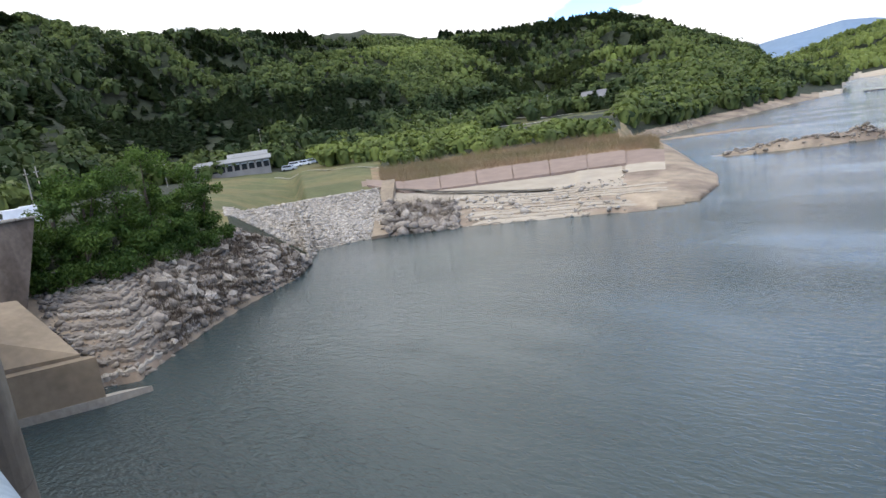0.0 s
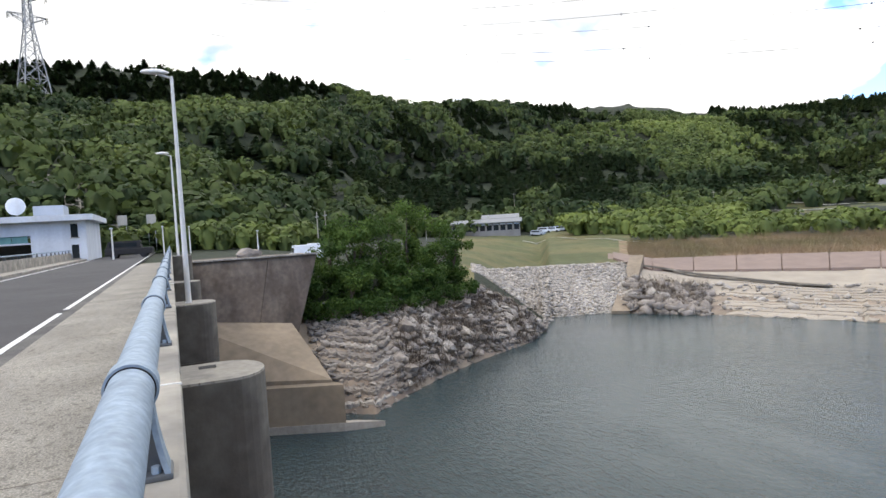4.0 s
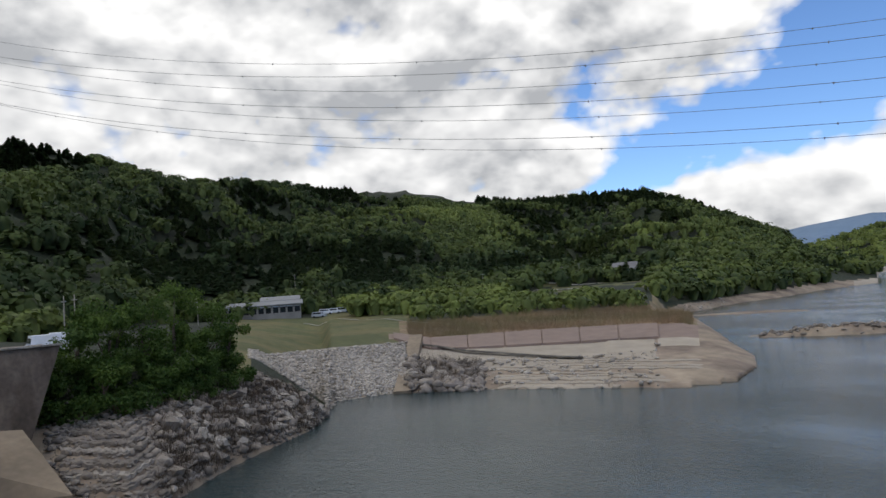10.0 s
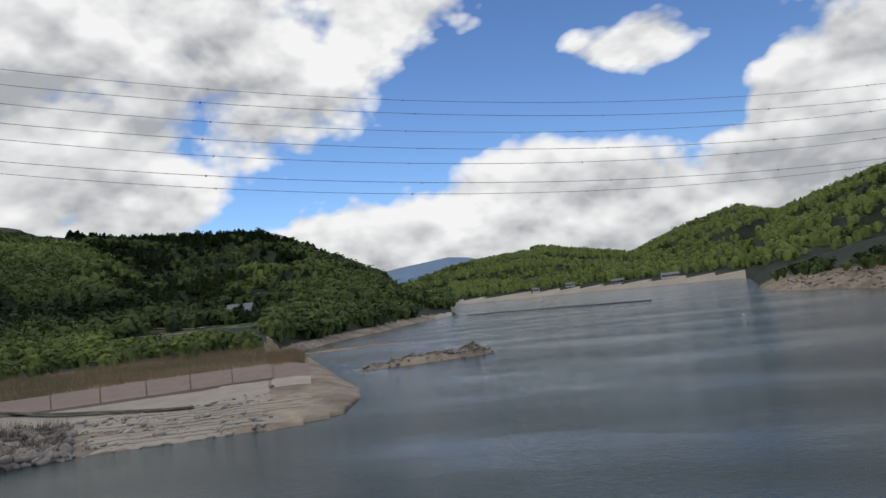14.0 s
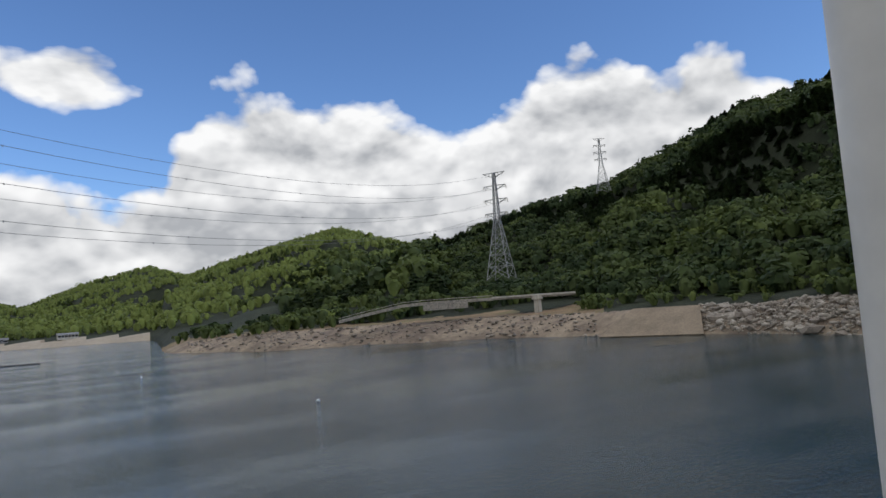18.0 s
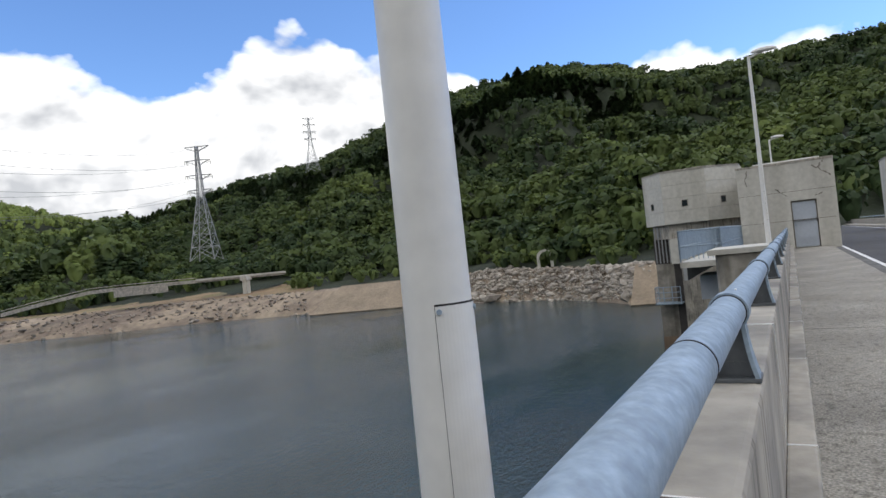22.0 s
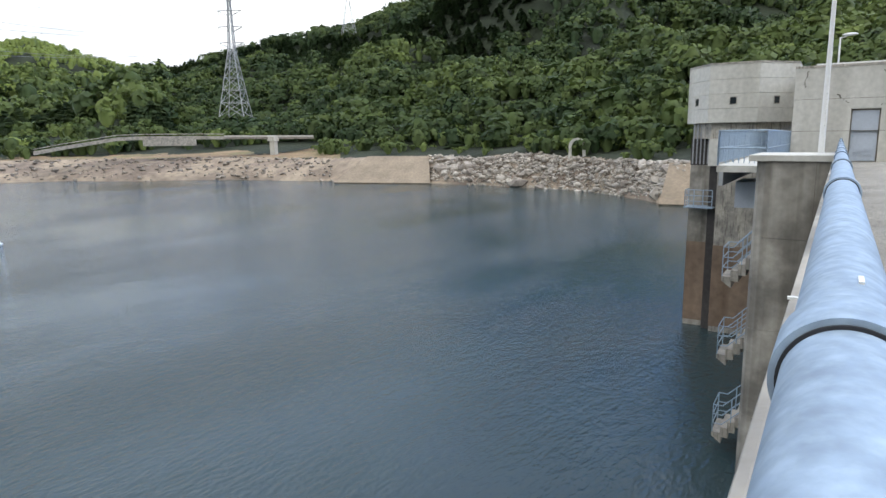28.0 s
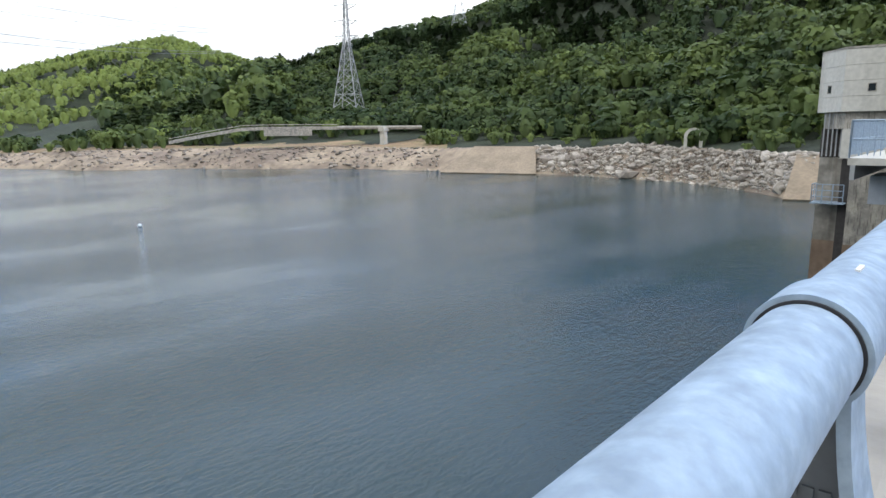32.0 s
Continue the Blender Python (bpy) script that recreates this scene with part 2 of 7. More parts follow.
M_PATH = material("walkway_concrete", (0.285, 0.265, 0.228), 0.93, 0, (1.1, 0.20), (70.0, 0.55), (130, 1.0, 0.006), tint=((0.15, 0.14, 0.118), 15.0, 0.50, 0.70))
M_ASPH = material("asphalt", (0.060, 0.058, 0.060), 0.9, 0, (0.4, 0.18), (60.0, 0.30), (220, 0.7, 0.004))
M_WHITE = material("road_paint", (0.72, 0.72, 0.70), 0.75, 0, (2.0, 0.08), (40.0, 0.10), (150, 0.3, 0.002), tint=((0.45, 0.45, 0.43), 14.0, 0.56, 0.72))
M_GALV = material("galvanised_steel", (0.27, 0.34, 0.42), 0.6, 0.2, (6.0, 0.10), (34.0, 0.18), (70, 0.10, 0.002), tint=((0.31, 0.385, 0.465), 55.0, 0.45, 0.62))
# cast grey, darkened to carry the shade of the brackets' recessed webs
M_CAST = material("shade_dark_cast", (0.13, 0.14, 0.15), 0.55, 0.4, (4.0, 0.12), (30.0, 0.12), (60, 0.15, 0.002))
M_POLE = material("white_grey_painted_steel", (0.70, 0.695, 0.68), 0.38, 0.0, (1.5, 0.05), (16.0, 0.05), (30, 0.05, 0.002))
M_BLACK = material("dark_gap", (0.02, 0.02, 0.022), 0.8, 0, (5, 0.1), (30, 0.1), None)
M_SEAL = material("white_joint_sealant", (0.75, 0.75, 0.73), 0.8, 0, (5, 0.1), (50, 0.12), (80, 0.3, 0.002))
M_DOOR = material("grey_blue_painted_door", (0.42, 0.46, 0.52), 0.5, 0.1, (1.5, 0.05), (12, 0.04), (40, 0.05, 0.002))
M_GLASS = material("dark_window_glass", (0.02, 0.025, 0.03), 0.08, 0.0, (1, 0.0), (1, 0.0), None)
M_WALLW = material("white_wall_paint", (0.66, 0.70, 0.76), 0.8, 0, (0.3, 0.07), (4, 0.05), (30, 0.2, 0.003), streak=((0.75, 0.75, 0.75), 0.8, 0.5))
M_TEAL = material("teal_glazing", (0.16, 0.33, 0.33), 0.2, 0, (0.5, 0.1), (3, 0.08), None)
M_ROOF = material("grey_tile_roof", (0.17, 0.17, 0.18), 0.7, 0, (0.5, 0.1), (6, 0.12), (12, 0.3, 0.02))
M_STEEL = material("lattice_steel", (0.33, 0.34, 0.35), 0.6, 0.5, (0.5, 0.08), (4, 0.06), None)
M_WIRE = material("cable", (0.22, 0.22, 0.23), 0.6, 0.4, (0.5, 0.05), (4, 0.0), None)
M_ABUT = material("brown_black_stained_concrete", (0.125, 0.10, 0.082), 0.93, 0, (0.4, 0.25), (4.0, 0.2), (30, 0.5, 0.01), tint=((0.20, 0.165, 0.135), 0.35, 0.5, 0.62), streak=((0.5, 0.47, 0.44), 0.8, 0.7))
M_ROOFP = material("pale_metal_roof", (0.22, 0.23, 0.24), 0.6, 0.1, (0.2, 0.08), (3, 0.08), None)
# distance haze is mixed into this base colour
M_HAZE = material("haze_tinted_hill", (0.15, 0.225, 0.33), 0.95, 0, (0.004, 0.08), (0.03, 0.06), None)
M_GUTTER = material("dark_gutter", (0.085, 0.08, 0.078), 0.92, 0, (0.6, 0.18), (40.0, 0.25), (120, 0.6, 0.004), tint=((0.13, 0.125, 0.115), 1.5))
M_RUST = material("dark_steel_gate", (0.055, 0.05, 0.048), 0.8, 0.2, (0.6, 0.25), (5, 0.2), (30, 0.3, 0.004))
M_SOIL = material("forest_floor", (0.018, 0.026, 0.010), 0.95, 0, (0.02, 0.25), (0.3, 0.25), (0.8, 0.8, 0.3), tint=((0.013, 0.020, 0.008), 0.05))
M_BANK = material("bare_bank", (0.31, 0.25, 0.185), 0.95, 0, (0.05, 0.22), (0.6, 0.22), (1.5, 0.9, 0.15), tint=((0.20, 0.155, 0.12), 0.12))
M_BEACH = material("pale_beach", (0.38, 0.33, 0.265), 0.95, 0, (0.03, 0.15), (0.4, 0.12), (1.2, 0.6, 0.1))
M_GRASS = material("mown_grass", (0.088, 0.100, 0.034), 0.95, 0, (0.05, 0.18), (0.8, 0.18), (3, 0.7, 0.08), tint=((0.13, 0.115, 0.045), 0.10))
M_DRY = material("dry_brown_grass", (0.25, 0.175, 0.105), 0.95, 0, (0.08, 0.18), (1.2, 0.22), (3, 0.8, 0.1), tint=((0.17, 0.145, 0.07), 0.12))
M_PINK = material("pinkish_revetment", (0.255, 0.19, 0.158), 0.95, 0, (0.05, 0.10), (0.6, 0.10), (3, 0.5, 0.04))
M_ROCK = material("grey_rock", (0.235, 0.205, 0.175), 0.92, 0, (0.3, 0.25), (3.0, 0.22), (5, 0.8, 0.05), island=0.30)
M_ROCKP = material("pale_rock", (0.37, 0.335, 0.29), 0.92, 0, (0.2, 0.15), (3.0, 0.15), (5, 0.7, 0.05), island=0.28)
M_TWIG = material("dry_brush", (0.10, 0.075, 0.055), 0.95, 0, (0.5, 0.2), (4, 0.2), None, island=0.35)
M_BARK = material("bark", (0.10, 0.08, 0.06), 0.95, 0, (1, 0.2), (8, 0.2), (20, 0.6, 0.01))
# pale end is a sunlit yellow-green, so high tints paint in sun
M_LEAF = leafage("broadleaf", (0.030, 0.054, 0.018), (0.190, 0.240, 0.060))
M_CONIF = leafage("conifer", (0.033, 0.057, 0.022), (0.090, 0.122, 0.034), 0.25)
M_BUSH = leafage("bush_leaf", (0.035, 0.075, 0.016), (0.120, 0.190, 0.035), 0.3)


def water_material():
    m = bpy.data.materials.new("lake_water")
    m.use_nodes = True
    N, K = m.node_tree.nodes, m.node_tree.links
    p = N["Principled BSDF"]
    p.inputs["Base Color"].default_value = (0.029, 0.049, 0.054, 1)
    p.inputs["IOR"].default_value = 1.33
    tc = N.new("ShaderNodeTexCoord")

    def nz(scale, stretch, detail=3.0, turn=0.0):
        mp = N.new("ShaderNodeMapping")
        mp.inputs["Scale"].default_value = stretch
        mp.inputs["Rotation"].default_value = (0, 0, turn)
        n = N.new("ShaderNodeTexNoise")
        n.inputs["Scale"].default_value, n.inputs["Detail"].default_value = scale, detail
        K.new(tc.outputs["Object"], mp.inputs[0])
        K.new(mp.outputs[0], n.inputs["Vector"])
        return n.outputs["Fac"]

    # ripples, and large calmer patches
    gust = N.new("ShaderNodeValToRGB")
    gust.color_ramp.elements[0].position, gust.color_ramp.elements[1].position = 0.40, 0.62
    gust.color_ramp.elements[0].color, gust.color_ramp.elements[1].color = (0.30, 0.30, 0.30, 1), (1, 1, 1, 1)
    K.new(nz(0.026, (1, 2.8, 1), 4.0, 0.3), gust.inputs[0])
    b1 = N.new("ShaderNodeBump")
    b1.inputs["Distance"].default_value = 0.20
    K.new(nz(3.4, (1, 2.0, 1), 8.0, 0.5), b1.inputs["Height"])
    st = N.new("ShaderNodeMath")
    st.operation = "MULTIPLY"
    st.inputs[1].default_value = 0.55
    K.new(gust.outputs[0], st.inputs[0])
    K.new(st.outputs[0], b1.inputs["Strength"])
    b2 = N.new("ShaderNodeBump")
    b2.inputs["Distance"].default_value = 0.40
    K.new(nz(1.25, (1, 2.8, 1), 2.5, 0.35), b2.inputs["Height"])
    long = N.new("ShaderNodeMath")
    long.operation = "MULTIPLY"
    long.inputs[1].default_value = 0.36
    K.new(gust.outputs[0], long.inputs[0])
    K.new(long.outputs[0], b2.inputs["Strength"])
    K.new(b2.outputs[0], b1.inputs["Normal"])
    K.new(b1.outputs[0], p.inputs["Normal"])
    p.inputs["Roughness"].default_value = 0.07
    return m


M_WATER = water_material()

# ---- land and water ----
WATER_Z = -9.3


def part(name, bm, mat, parent=None, label="", kind=""):
    """Links a bmesh as one mesh object, under a thing or a part."""
    me = bpy.data.meshes.new(name)
    bm.normal_update()
    bm.to_mesh(me)
    bm.free()
    me.materials.append(mat)
    ob = new(name, me)
    if parent is not None:
        ob.parent = parent
    return tagged(ob, label, kind=kind)


def mesh_np(name, verts, faces, mat, parent=None, smooth=False, tint=None, normals=None):
    """A mesh from numpy arrays: verts (n, 3), faces (m, 3 or 4)."""
    me = bpy.data.meshes.new(name)
    verts, faces = np.asarray(verts, np.float32), np.asarray(faces, np.int32)
    k = faces.shape[1]
    me.vertices.add(len(verts))
    me.vertices.foreach_set("co", verts.ravel())
    me.loops.add(faces.size)
    me.loops.foreach_set("vertex_index", faces.ravel())
    me.polygons.add(len(faces))
    me.polygons.foreach_set("loop_start", np.arange(0, faces.size, k, dtype=np.int32))
    me.polygons.foreach_set("loop_total", np.full(len(faces), k, np.int32))
    if smooth:
        me.polygons.foreach_set("use_smooth", np.ones(len(faces), bool))
    if tint is not None:
        me.attributes.new("tint", "FLOAT", "POINT").data.foreach_set("value", np.asarray(tint, np.float32))
    me.update(calc_edges=True)
    if normals is not None:
        me.normals_split_custom_set_from_vertices(normals)
    for one in mat if isinstance(mat, (list, tuple)) else (mat,):
        me.materials.append(one)
    ob = new(name, me)
    if parent is not None:
        ob.parent = parent
    return ob


def wave(x, y, seed, scale):
    """Smooth pseudo-noise of plane places, about -1 to 1, for numpy arrays."""
    rng = np.random.default_rng(seed)
    total = np.zeros_like(x, dtype=float)
    for octave in range(4):
        f = 2.0 ** octave / scale
        for _ in range(4):
            a, ph = rng.uniform(0, 2 * math.pi, 2)
            total += np.sin((x * math.cos(a) + y * math.sin(a)) * f * 2 * math.pi + ph) * 0.5 ** octave * 0.35
    return total


# by bearing (degrees from +y towards -x): shore distance; bank: distance, height; terrace: distance, height;
# hill foot: distance, height; ridge: distance, degrees above the eye
WEST = np.array([
    [180, 60, 70, -24, 75, -22, 130, -18, 420, 13.0],
    [128, 60, 70, -14, 75, -12, 130, -2.0, 380, 13.0],
    [104, 41, 44, -0.5, 46, -0.4, 100, -0.2, 360, 13.4],
    [84, 41, 44, -0.5, 46, -0.4, 112, -0.2, 380, 13.2],
    [80.5, 38.5, 45, -4.6, 52, -1.5, 122, -0.4, 390, 12.8],
    [74, 37, 46, -4.8, 54, -1.8, 150, -1.0, 410, 11.7],
    [69.5, 42.5, 50, -4.6, 57, -2.2, 172, -1.8, 440, 10.3],
    [64, 50, 57, -4.6, 66, -4.4, 192, -2.4, 480, 10.2],
    [61.4, 53.5, 59, -6.3, 66, -6.9, 197, -2.5, 510, 9.8],
    [60, 55.5, 60, -7.3, 66, -8.2, 200, -2.6, 535, 9.5],
    [58.6, 60.5, 62, -9.15, 66, -9.5, 203, -2.6, 550, 9.4]])
FIELD = np.array([
    [57.8, 69.5, 82, -4.9, 95, -4.3, 205, -2.6, 560, 9.3],
    [52.5, 71.5, 83, -4.9, 96, -4.4, 225, -2.2, 640, 8.9],
    [50, 70, 78, -6.6, 90, -5.2, 232, -2.0, 665, 8.7],
    [46, 69, 80, -7.4, 95, -5.6, 245, -1.6, 690, 7.9],
    [38, 66, 80, -7.7, 96, -5.6, 265, -0.8, 715, 7.1],
    [30, 64.5, 82, -7.7, 97, -5.7, 290, 0.0, 720, 7.0]])
FAR = np.array([
    [28.8, 166, 175, -7.5, 190, -6.0, 300, 0.0, 715, 6.7],
    [24, 215, 225, -7.5, 240, -6.0, 310, 1.0, 690, 5.2],
    [19.4, 255, 268, -7.5, 285, -6.0, 330, 0.0, 640, 2.9],
    [17.4, 290, 305, -7.5, 320, -6.0, 350, -2.0, 560, 0.9],
    [13.4, 345, 365, -8.0, 385, -7.5, 410, -6.5, 470, -0.4],
    [13.2, 600, 620, -9.6, 640, -9.6, 760, -4.0, 1200, 1.5],
    [12.4, 760, 780, -5.5, 800, -4.0, 820, -3.0, 1500, 2.5],
    [10.2, 735, 755, -5.5, 775, -3.5, 800, -3.0, 1550, 3.0],
    [4.8, 700, 722, -5.0, 740, -3.0, 760, -2.0, 1600, 3.6],
    [-2.6, 610, 632, -5.0, 650, -3.0, 680, -2.0, 1500, 2.1],
    [-7.7, 575, 597, -5.0, 610, -3.0, 640, -2.0, 1400, 4.0],
    [-11.3, 545, 566, -5.0, 585, -3.0, 620, -2.0, 1300, 4.9]])
EAST = np.array([
    [-11.4, 520, 535, -9.6, 550, -9.6, 620, -2.0, 1300, 4.9],
    [-12.0, 300, 310, -9.6, 330, -9.5, 560, -3.0, 1300, 4.6],
    [-12.1, 280, 290, -9.1, 310, -9.1, 560, -3.0, 1300, 4.6],
    [-12.7, 262, 283, -8.0, 303, -7.6, 420, -3.0, 1300, 4.4],
    [-14.2, 250, 272, -5.4, 290, -5.0, 400, -2.0, 1300, 4.0],
    [-20, 213, 235, -4.2, 247, -3.9, 330, -1.0, 1150, 5.8],
    [-26.6, 206, 228, -4.0, 238, -3.8, 300, 0.0, 1100, 7.5],
    [-33.6, 190, 211, -3.9, 222, -3.5, 275, 0.0, 900, 5.6],
    [-35, 189, 210, -3.8, 220, -3.4, 265, 0.0, 500, 5.8],
    [-38, 188, 208, -3.8, 218, -3.4, 260, 0.5, 480, 6.5],
    [-44, 177, 194, -3.8, 204, -3.2, 245, 1.0, 480, 8.3],
    [-51.4, 158, 170, -3.7, 178, -3.0, 205, 0.0, 450, 9.7],
    [-56.4, 156, 167, -3.6, 172, -3.0, 190, -1.0, 440, 11.8],
    [-61.7, 146, 157, -3.2, 162, -2.5, 175, -1.0, 430, 14.4],
    [-66, 138, 148, -2.6, 152, -2.0, 165, -1.0, 420, 15.1],
    [-71.5, 127, 136, -3.2, 140, -2.6, 150, -1.5, 430, 15.9],
    [-77.5, 108, 116, -3.6, 120, -3.0, 135, -1.5, 440, 14.7],
    [-80.5, 106, 112, -3.2, 116, -2.0, 130, -1.0, 435, 13.7],
    [-84, 100, 106, -0.5, 110, -0.4, 128, 0.2, 430, 13.3],
    [-96, 100, 106, -0.4, 110, -0.3, 130, 0.4, 420, 13.3],
    [-104, 90, 96, -0.4, 104, -0.3, 130, 0.6, 400, 13.6],
    [-122, 70, 80, -8.0, 90, -6.0, 140, -1.0, 420, 10.0],
    [-180, 60, 70, -24, 75, -22, 130, -18, 420, 13.0]])
STATIONS = np.vstack([WEST, FIELD, FAR, EAST])[::-1]
# the low spit: bearing, front shore, bench, revetment top, grass top, back shore
SPIT = np.array([
    [34, 65, 80, -7.7, 96, -5.6, 125, -4.7, 300], [30, 64.5, 82, -7.7, 97, -5.7, 125, -4.7, 190],
    [27.8, 64.3, 82, -7.7, 97, -5.7, 120, -4.9, 152], [25.8, 65.5, 82, -7.9, 96, -6.3, 105, -6.6, 116],
    [24, 67, 79, -8.4, 88, -8.0, 95, -8.5, 102], [22.4, 77, 80, -9.0, 84, -9.1, 86, -9.3, 90]])[::-1]


def land_height(r, az):
    """Height of the bare land at a distance and bearing (numpy arrays)."""
    s = [np.interp(az, STATIONS[:, 0], STATIONS[:, k]) for k in range(1, 10)]
    r0, ra, za, r1, z1, r2, z2, r3, el = s
    el = el + np.interp(az, [24.5, 25.5, 42, 50, 75, 82, 100], [0.0, 0.45, 0.45, 0.75, 0.75, 0.95, 0.95])
    x, y = -r * np.sin(np.radians(az)), r * np.cos(np.radians(az))
    wob = np.clip((r0 - 30) / 120, 0.1, 1.0)
    r0 = r0 + wob * 1.6 * wave(x, y, 3, 42.0)
    ra = np.maximum(ra + wob * 1.2 * wave(x, y, 4, 30.0), r0 + 1.0)
    z3 = 1.3 + r3 * np.tan(np.radians(el)) - np.where(el > 1, 5.0, 2.0)
    z = np.where(r < r0, WATER_Z - 0.45 * (r0 - r), 0.0)

    def leg(z, a, b, za_, zb_, power=1.0):
        t = np.clip((r - a) / np.maximum(b - a, 0.5), 0, 1) ** power
        return np.where((r >= a) & (r < b), za_ + (zb_ - za_) * t, z)

    z = leg(z, r0, ra, WATER_Z, za, 0.75)
    z = leg(z, ra, r1, za, z1)
    z = leg(z, r1, r2, z1, z2)
    t = np.clip((r - r2) / np.maximum(r3 - r2, 1), 0, 1)
    spur = np.minimum(wave(x, y, 11, 190.0) * 0.34 + wave(x, y, 12, 75.0) * 0.09, 0.05 + 0.1 * (1 - t))
    hill = t ** 1.1 + spur * np.sin(math.pi * t) * (0.35 + 0.65 * t)
    z = np.where((r >= r2) & (r < r3), z2 + (z3 - z2) * hill, z)
    # west: a nearer wooded hill with its own crest before the back ridge
    elm = np.interp(az, [70, 75.8, 78.7, 82, 86.5, 90, 94, 97.3, 106], [9.6, 12.0, 11.7, 11.3, 11.8, 11.5, 11.3, 12.2, 12.4])
    rm_ = r2 + (r3 - r2) * 0.58
    zm = 1.3 + rm_ * np.tan(np.radians(elm)) - 5.5
    fold = np.where(t < 0.58, z2 + (zm - z2) * (np.clip(t / 0.58, 0, 1) ** 0.9 + 0.5 * spur * np.sin(math.pi * np.clip(t / 0.58, 0, 1))),
                    np.where(t < 0.72, zm - 14 * np.sin((t - 0.58) / 0.14 * math.pi / 2), zm - 14 + (z3 - zm + 14) * np.clip((t - 0.72) / 0.28, 0, 1)))
    w = np.clip((az - 71.5) / 4.0, 0, 1) * np.clip((108 - az) / 4.0, 0, 1)
    z = np.where((r >= r2) & (r < r3), z * (1 - w) + fold * w, z)
    back = np.clip((r - r3) / 900.0, 0, 1)
    z = np.where(r >= r3, z3 + wave(x, y, 5, 160.0) * 2.0 - 0.5 * z3 * back, z)
    z = z + np.where(r > ra, wave(x, y, 7, 14.0) * 0.15 * np.clip((r - ra) / 20, 0, 1), 0)
    # nearer wooded spur in front of the eastern ridge
    eln = np.interp(az, [-40, -33.7, -30, -26, -22], [6.0, 5.1, 3.0, 1.0, -2.0])
    zs = 1.3 + 400 * np.tan(np.radians(eln)) - 5.0
    bump = np.clip(1 - np.abs((r - 400) / 160.0), 0, 1)
    z = np.where((az < -22) & (az > -36) & (r > 250) & (r < 560), np.maximum(z, -3 + (zs + 3) * np.sin(bump * math.pi / 2)), z)
    # spit
    q = [np.interp(az, SPIT[:, 0], SPIT[:, k]) for k in range(1, 9)]
    p = leg(np.full_like(r, -30.0), q[0], q[1], WATER_Z, q[2], 0.6)
    p = leg(p, q[1], q[3], q[2], q[4])
    p = leg(p, q[3], q[5], q[4], q[6])
    p = leg(p, q[5], q[7], q[6], WATER_Z - 0.3)
    z = np.where((az > 22.4) & (az < 34), np.maximum(z, p), z)
    # low island and sand bar
    for cx, cy, hx, hy, turn, top in ((-31.5, 108.6, 12.5, 3.2, 26, 1.15), (-24.5, 112.6, 4.0, 2.4, 26, 1.55), (-66, 158, 16, 3.0, 24, 0.35)):
        c, s_ = math.cos(radians(turn)), math.sin(radians(turn))
        u, v = ((x - cx) * c + (y - cy) * s_) / hx, (-(x - cx) * s_ + (y - cy) * c) / hy
        d = u * u + v * v + 0.25 * wave(x, y, 9, 6.0)
        z = np.where(d < 2.5, np.maximum(z, WATER_Z + top * (1 - d)), z)
    return np.maximum(z, -40.0)


def land_at(x, y):
    x, y = np.asarray(x, float), np.asarray(y, float)
    return land_height(np.hypot(x, y), np.degrees(np.arctan2(-x, y)))


az_in = np.arange(-126, 108, 0.25)
az_all = np.concatenate([az_in, np.arange(108, 234, 3.0)])
az_all = np.where(az_all > 180, az_all - 360, az_all)
rad = np.concatenate([np.linspace(30, 260, 154), 260 * (4600 / 260) ** (np.arange(1, 90) / 89)])
AZ, RR = np.meshgrid(az_all, rad, indexing="ij")
ZZ = land_height(RR, AZ)
ZZ = np.where((RR < 41) & (np.abs(AZ) > 84), np.minimum(ZZ, -10.5), ZZ)
GX, GY = -RR * np.sin(np.radians(AZ)), RR * np.cos(np.radians(AZ))
na, nr = AZ.shape
idx = np.arange(na * nr).reshape(na, nr)
nxt = np.roll(idx, -1, axis=0)
quads = np.stack([idx[:, :-1], idx[:, 1:], nxt[:, 1:], nxt[:, :-1]], -1).reshape(-1, 4)
verts = np.stack([GX, GY, ZZ], -1).reshape(-1, 3)
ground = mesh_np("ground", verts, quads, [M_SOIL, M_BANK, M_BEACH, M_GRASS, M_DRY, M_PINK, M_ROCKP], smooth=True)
tagged(ground, "wooded valley ground with bare banks round the lake", "ground", kind="structure")
am, rm = AZ[:, :-1].ravel(), RR[:, :-1].ravel()
gx, gy = GX[:, :-1].ravel(), GY[:, :-1].ravel()
S = {n: np.interp(am, STATIONS[:, 0], STATIONS[:, k]) for n, k in (("r0", 1), ("ra", 2), ("r1", 4), ("r2", 6))}
ragged = wave(gx, gy, 21, 25.0)
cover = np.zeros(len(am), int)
cover[rm < S["ra"] + ragged] = 1
cover[(rm < S["ra"] + ragged * 2) & (am < 15) & (am > -12)] = 2
west = (am > 29.5) & (am < 58.6)
cover[(am > 50.5) & (am < 66) & (rm > np.where(am < 64.5, 83.5, S["ra"])) & (rm < S["r2"] - 14 + 6 * ragged)] = 3
cover[west & (am <= 52.5) & (rm > 0.58 * S["ra"] + 0.42 * S["r1"]) & (rm <= S["r1"])] = 5
cover[west & (am <= 50) & (rm > S["ra"] - 5 + 2 * ragged) & (rm <= 0.58 * S["ra"] + 0.42 * S["r1"])] = 2
cover[west & (am <= 51.5) & (rm > S["r1"]) & (rm < S["r1"] + 34 + 6 * ragged)] = 4
cover[(am > 30) & (am <= 52) & (rm > S["r1"] + 120) & (rm < S["r2"] + 5) & (ragged > 0.1)] = 3
sp = [np.interp(am, SPIT[:, 0], SPIT[:, k]) for k in range(1, 9)]
on = (am > 22.4) & (am <= 29.5)
cover[on & (rm < sp[1] + 1)] = 1
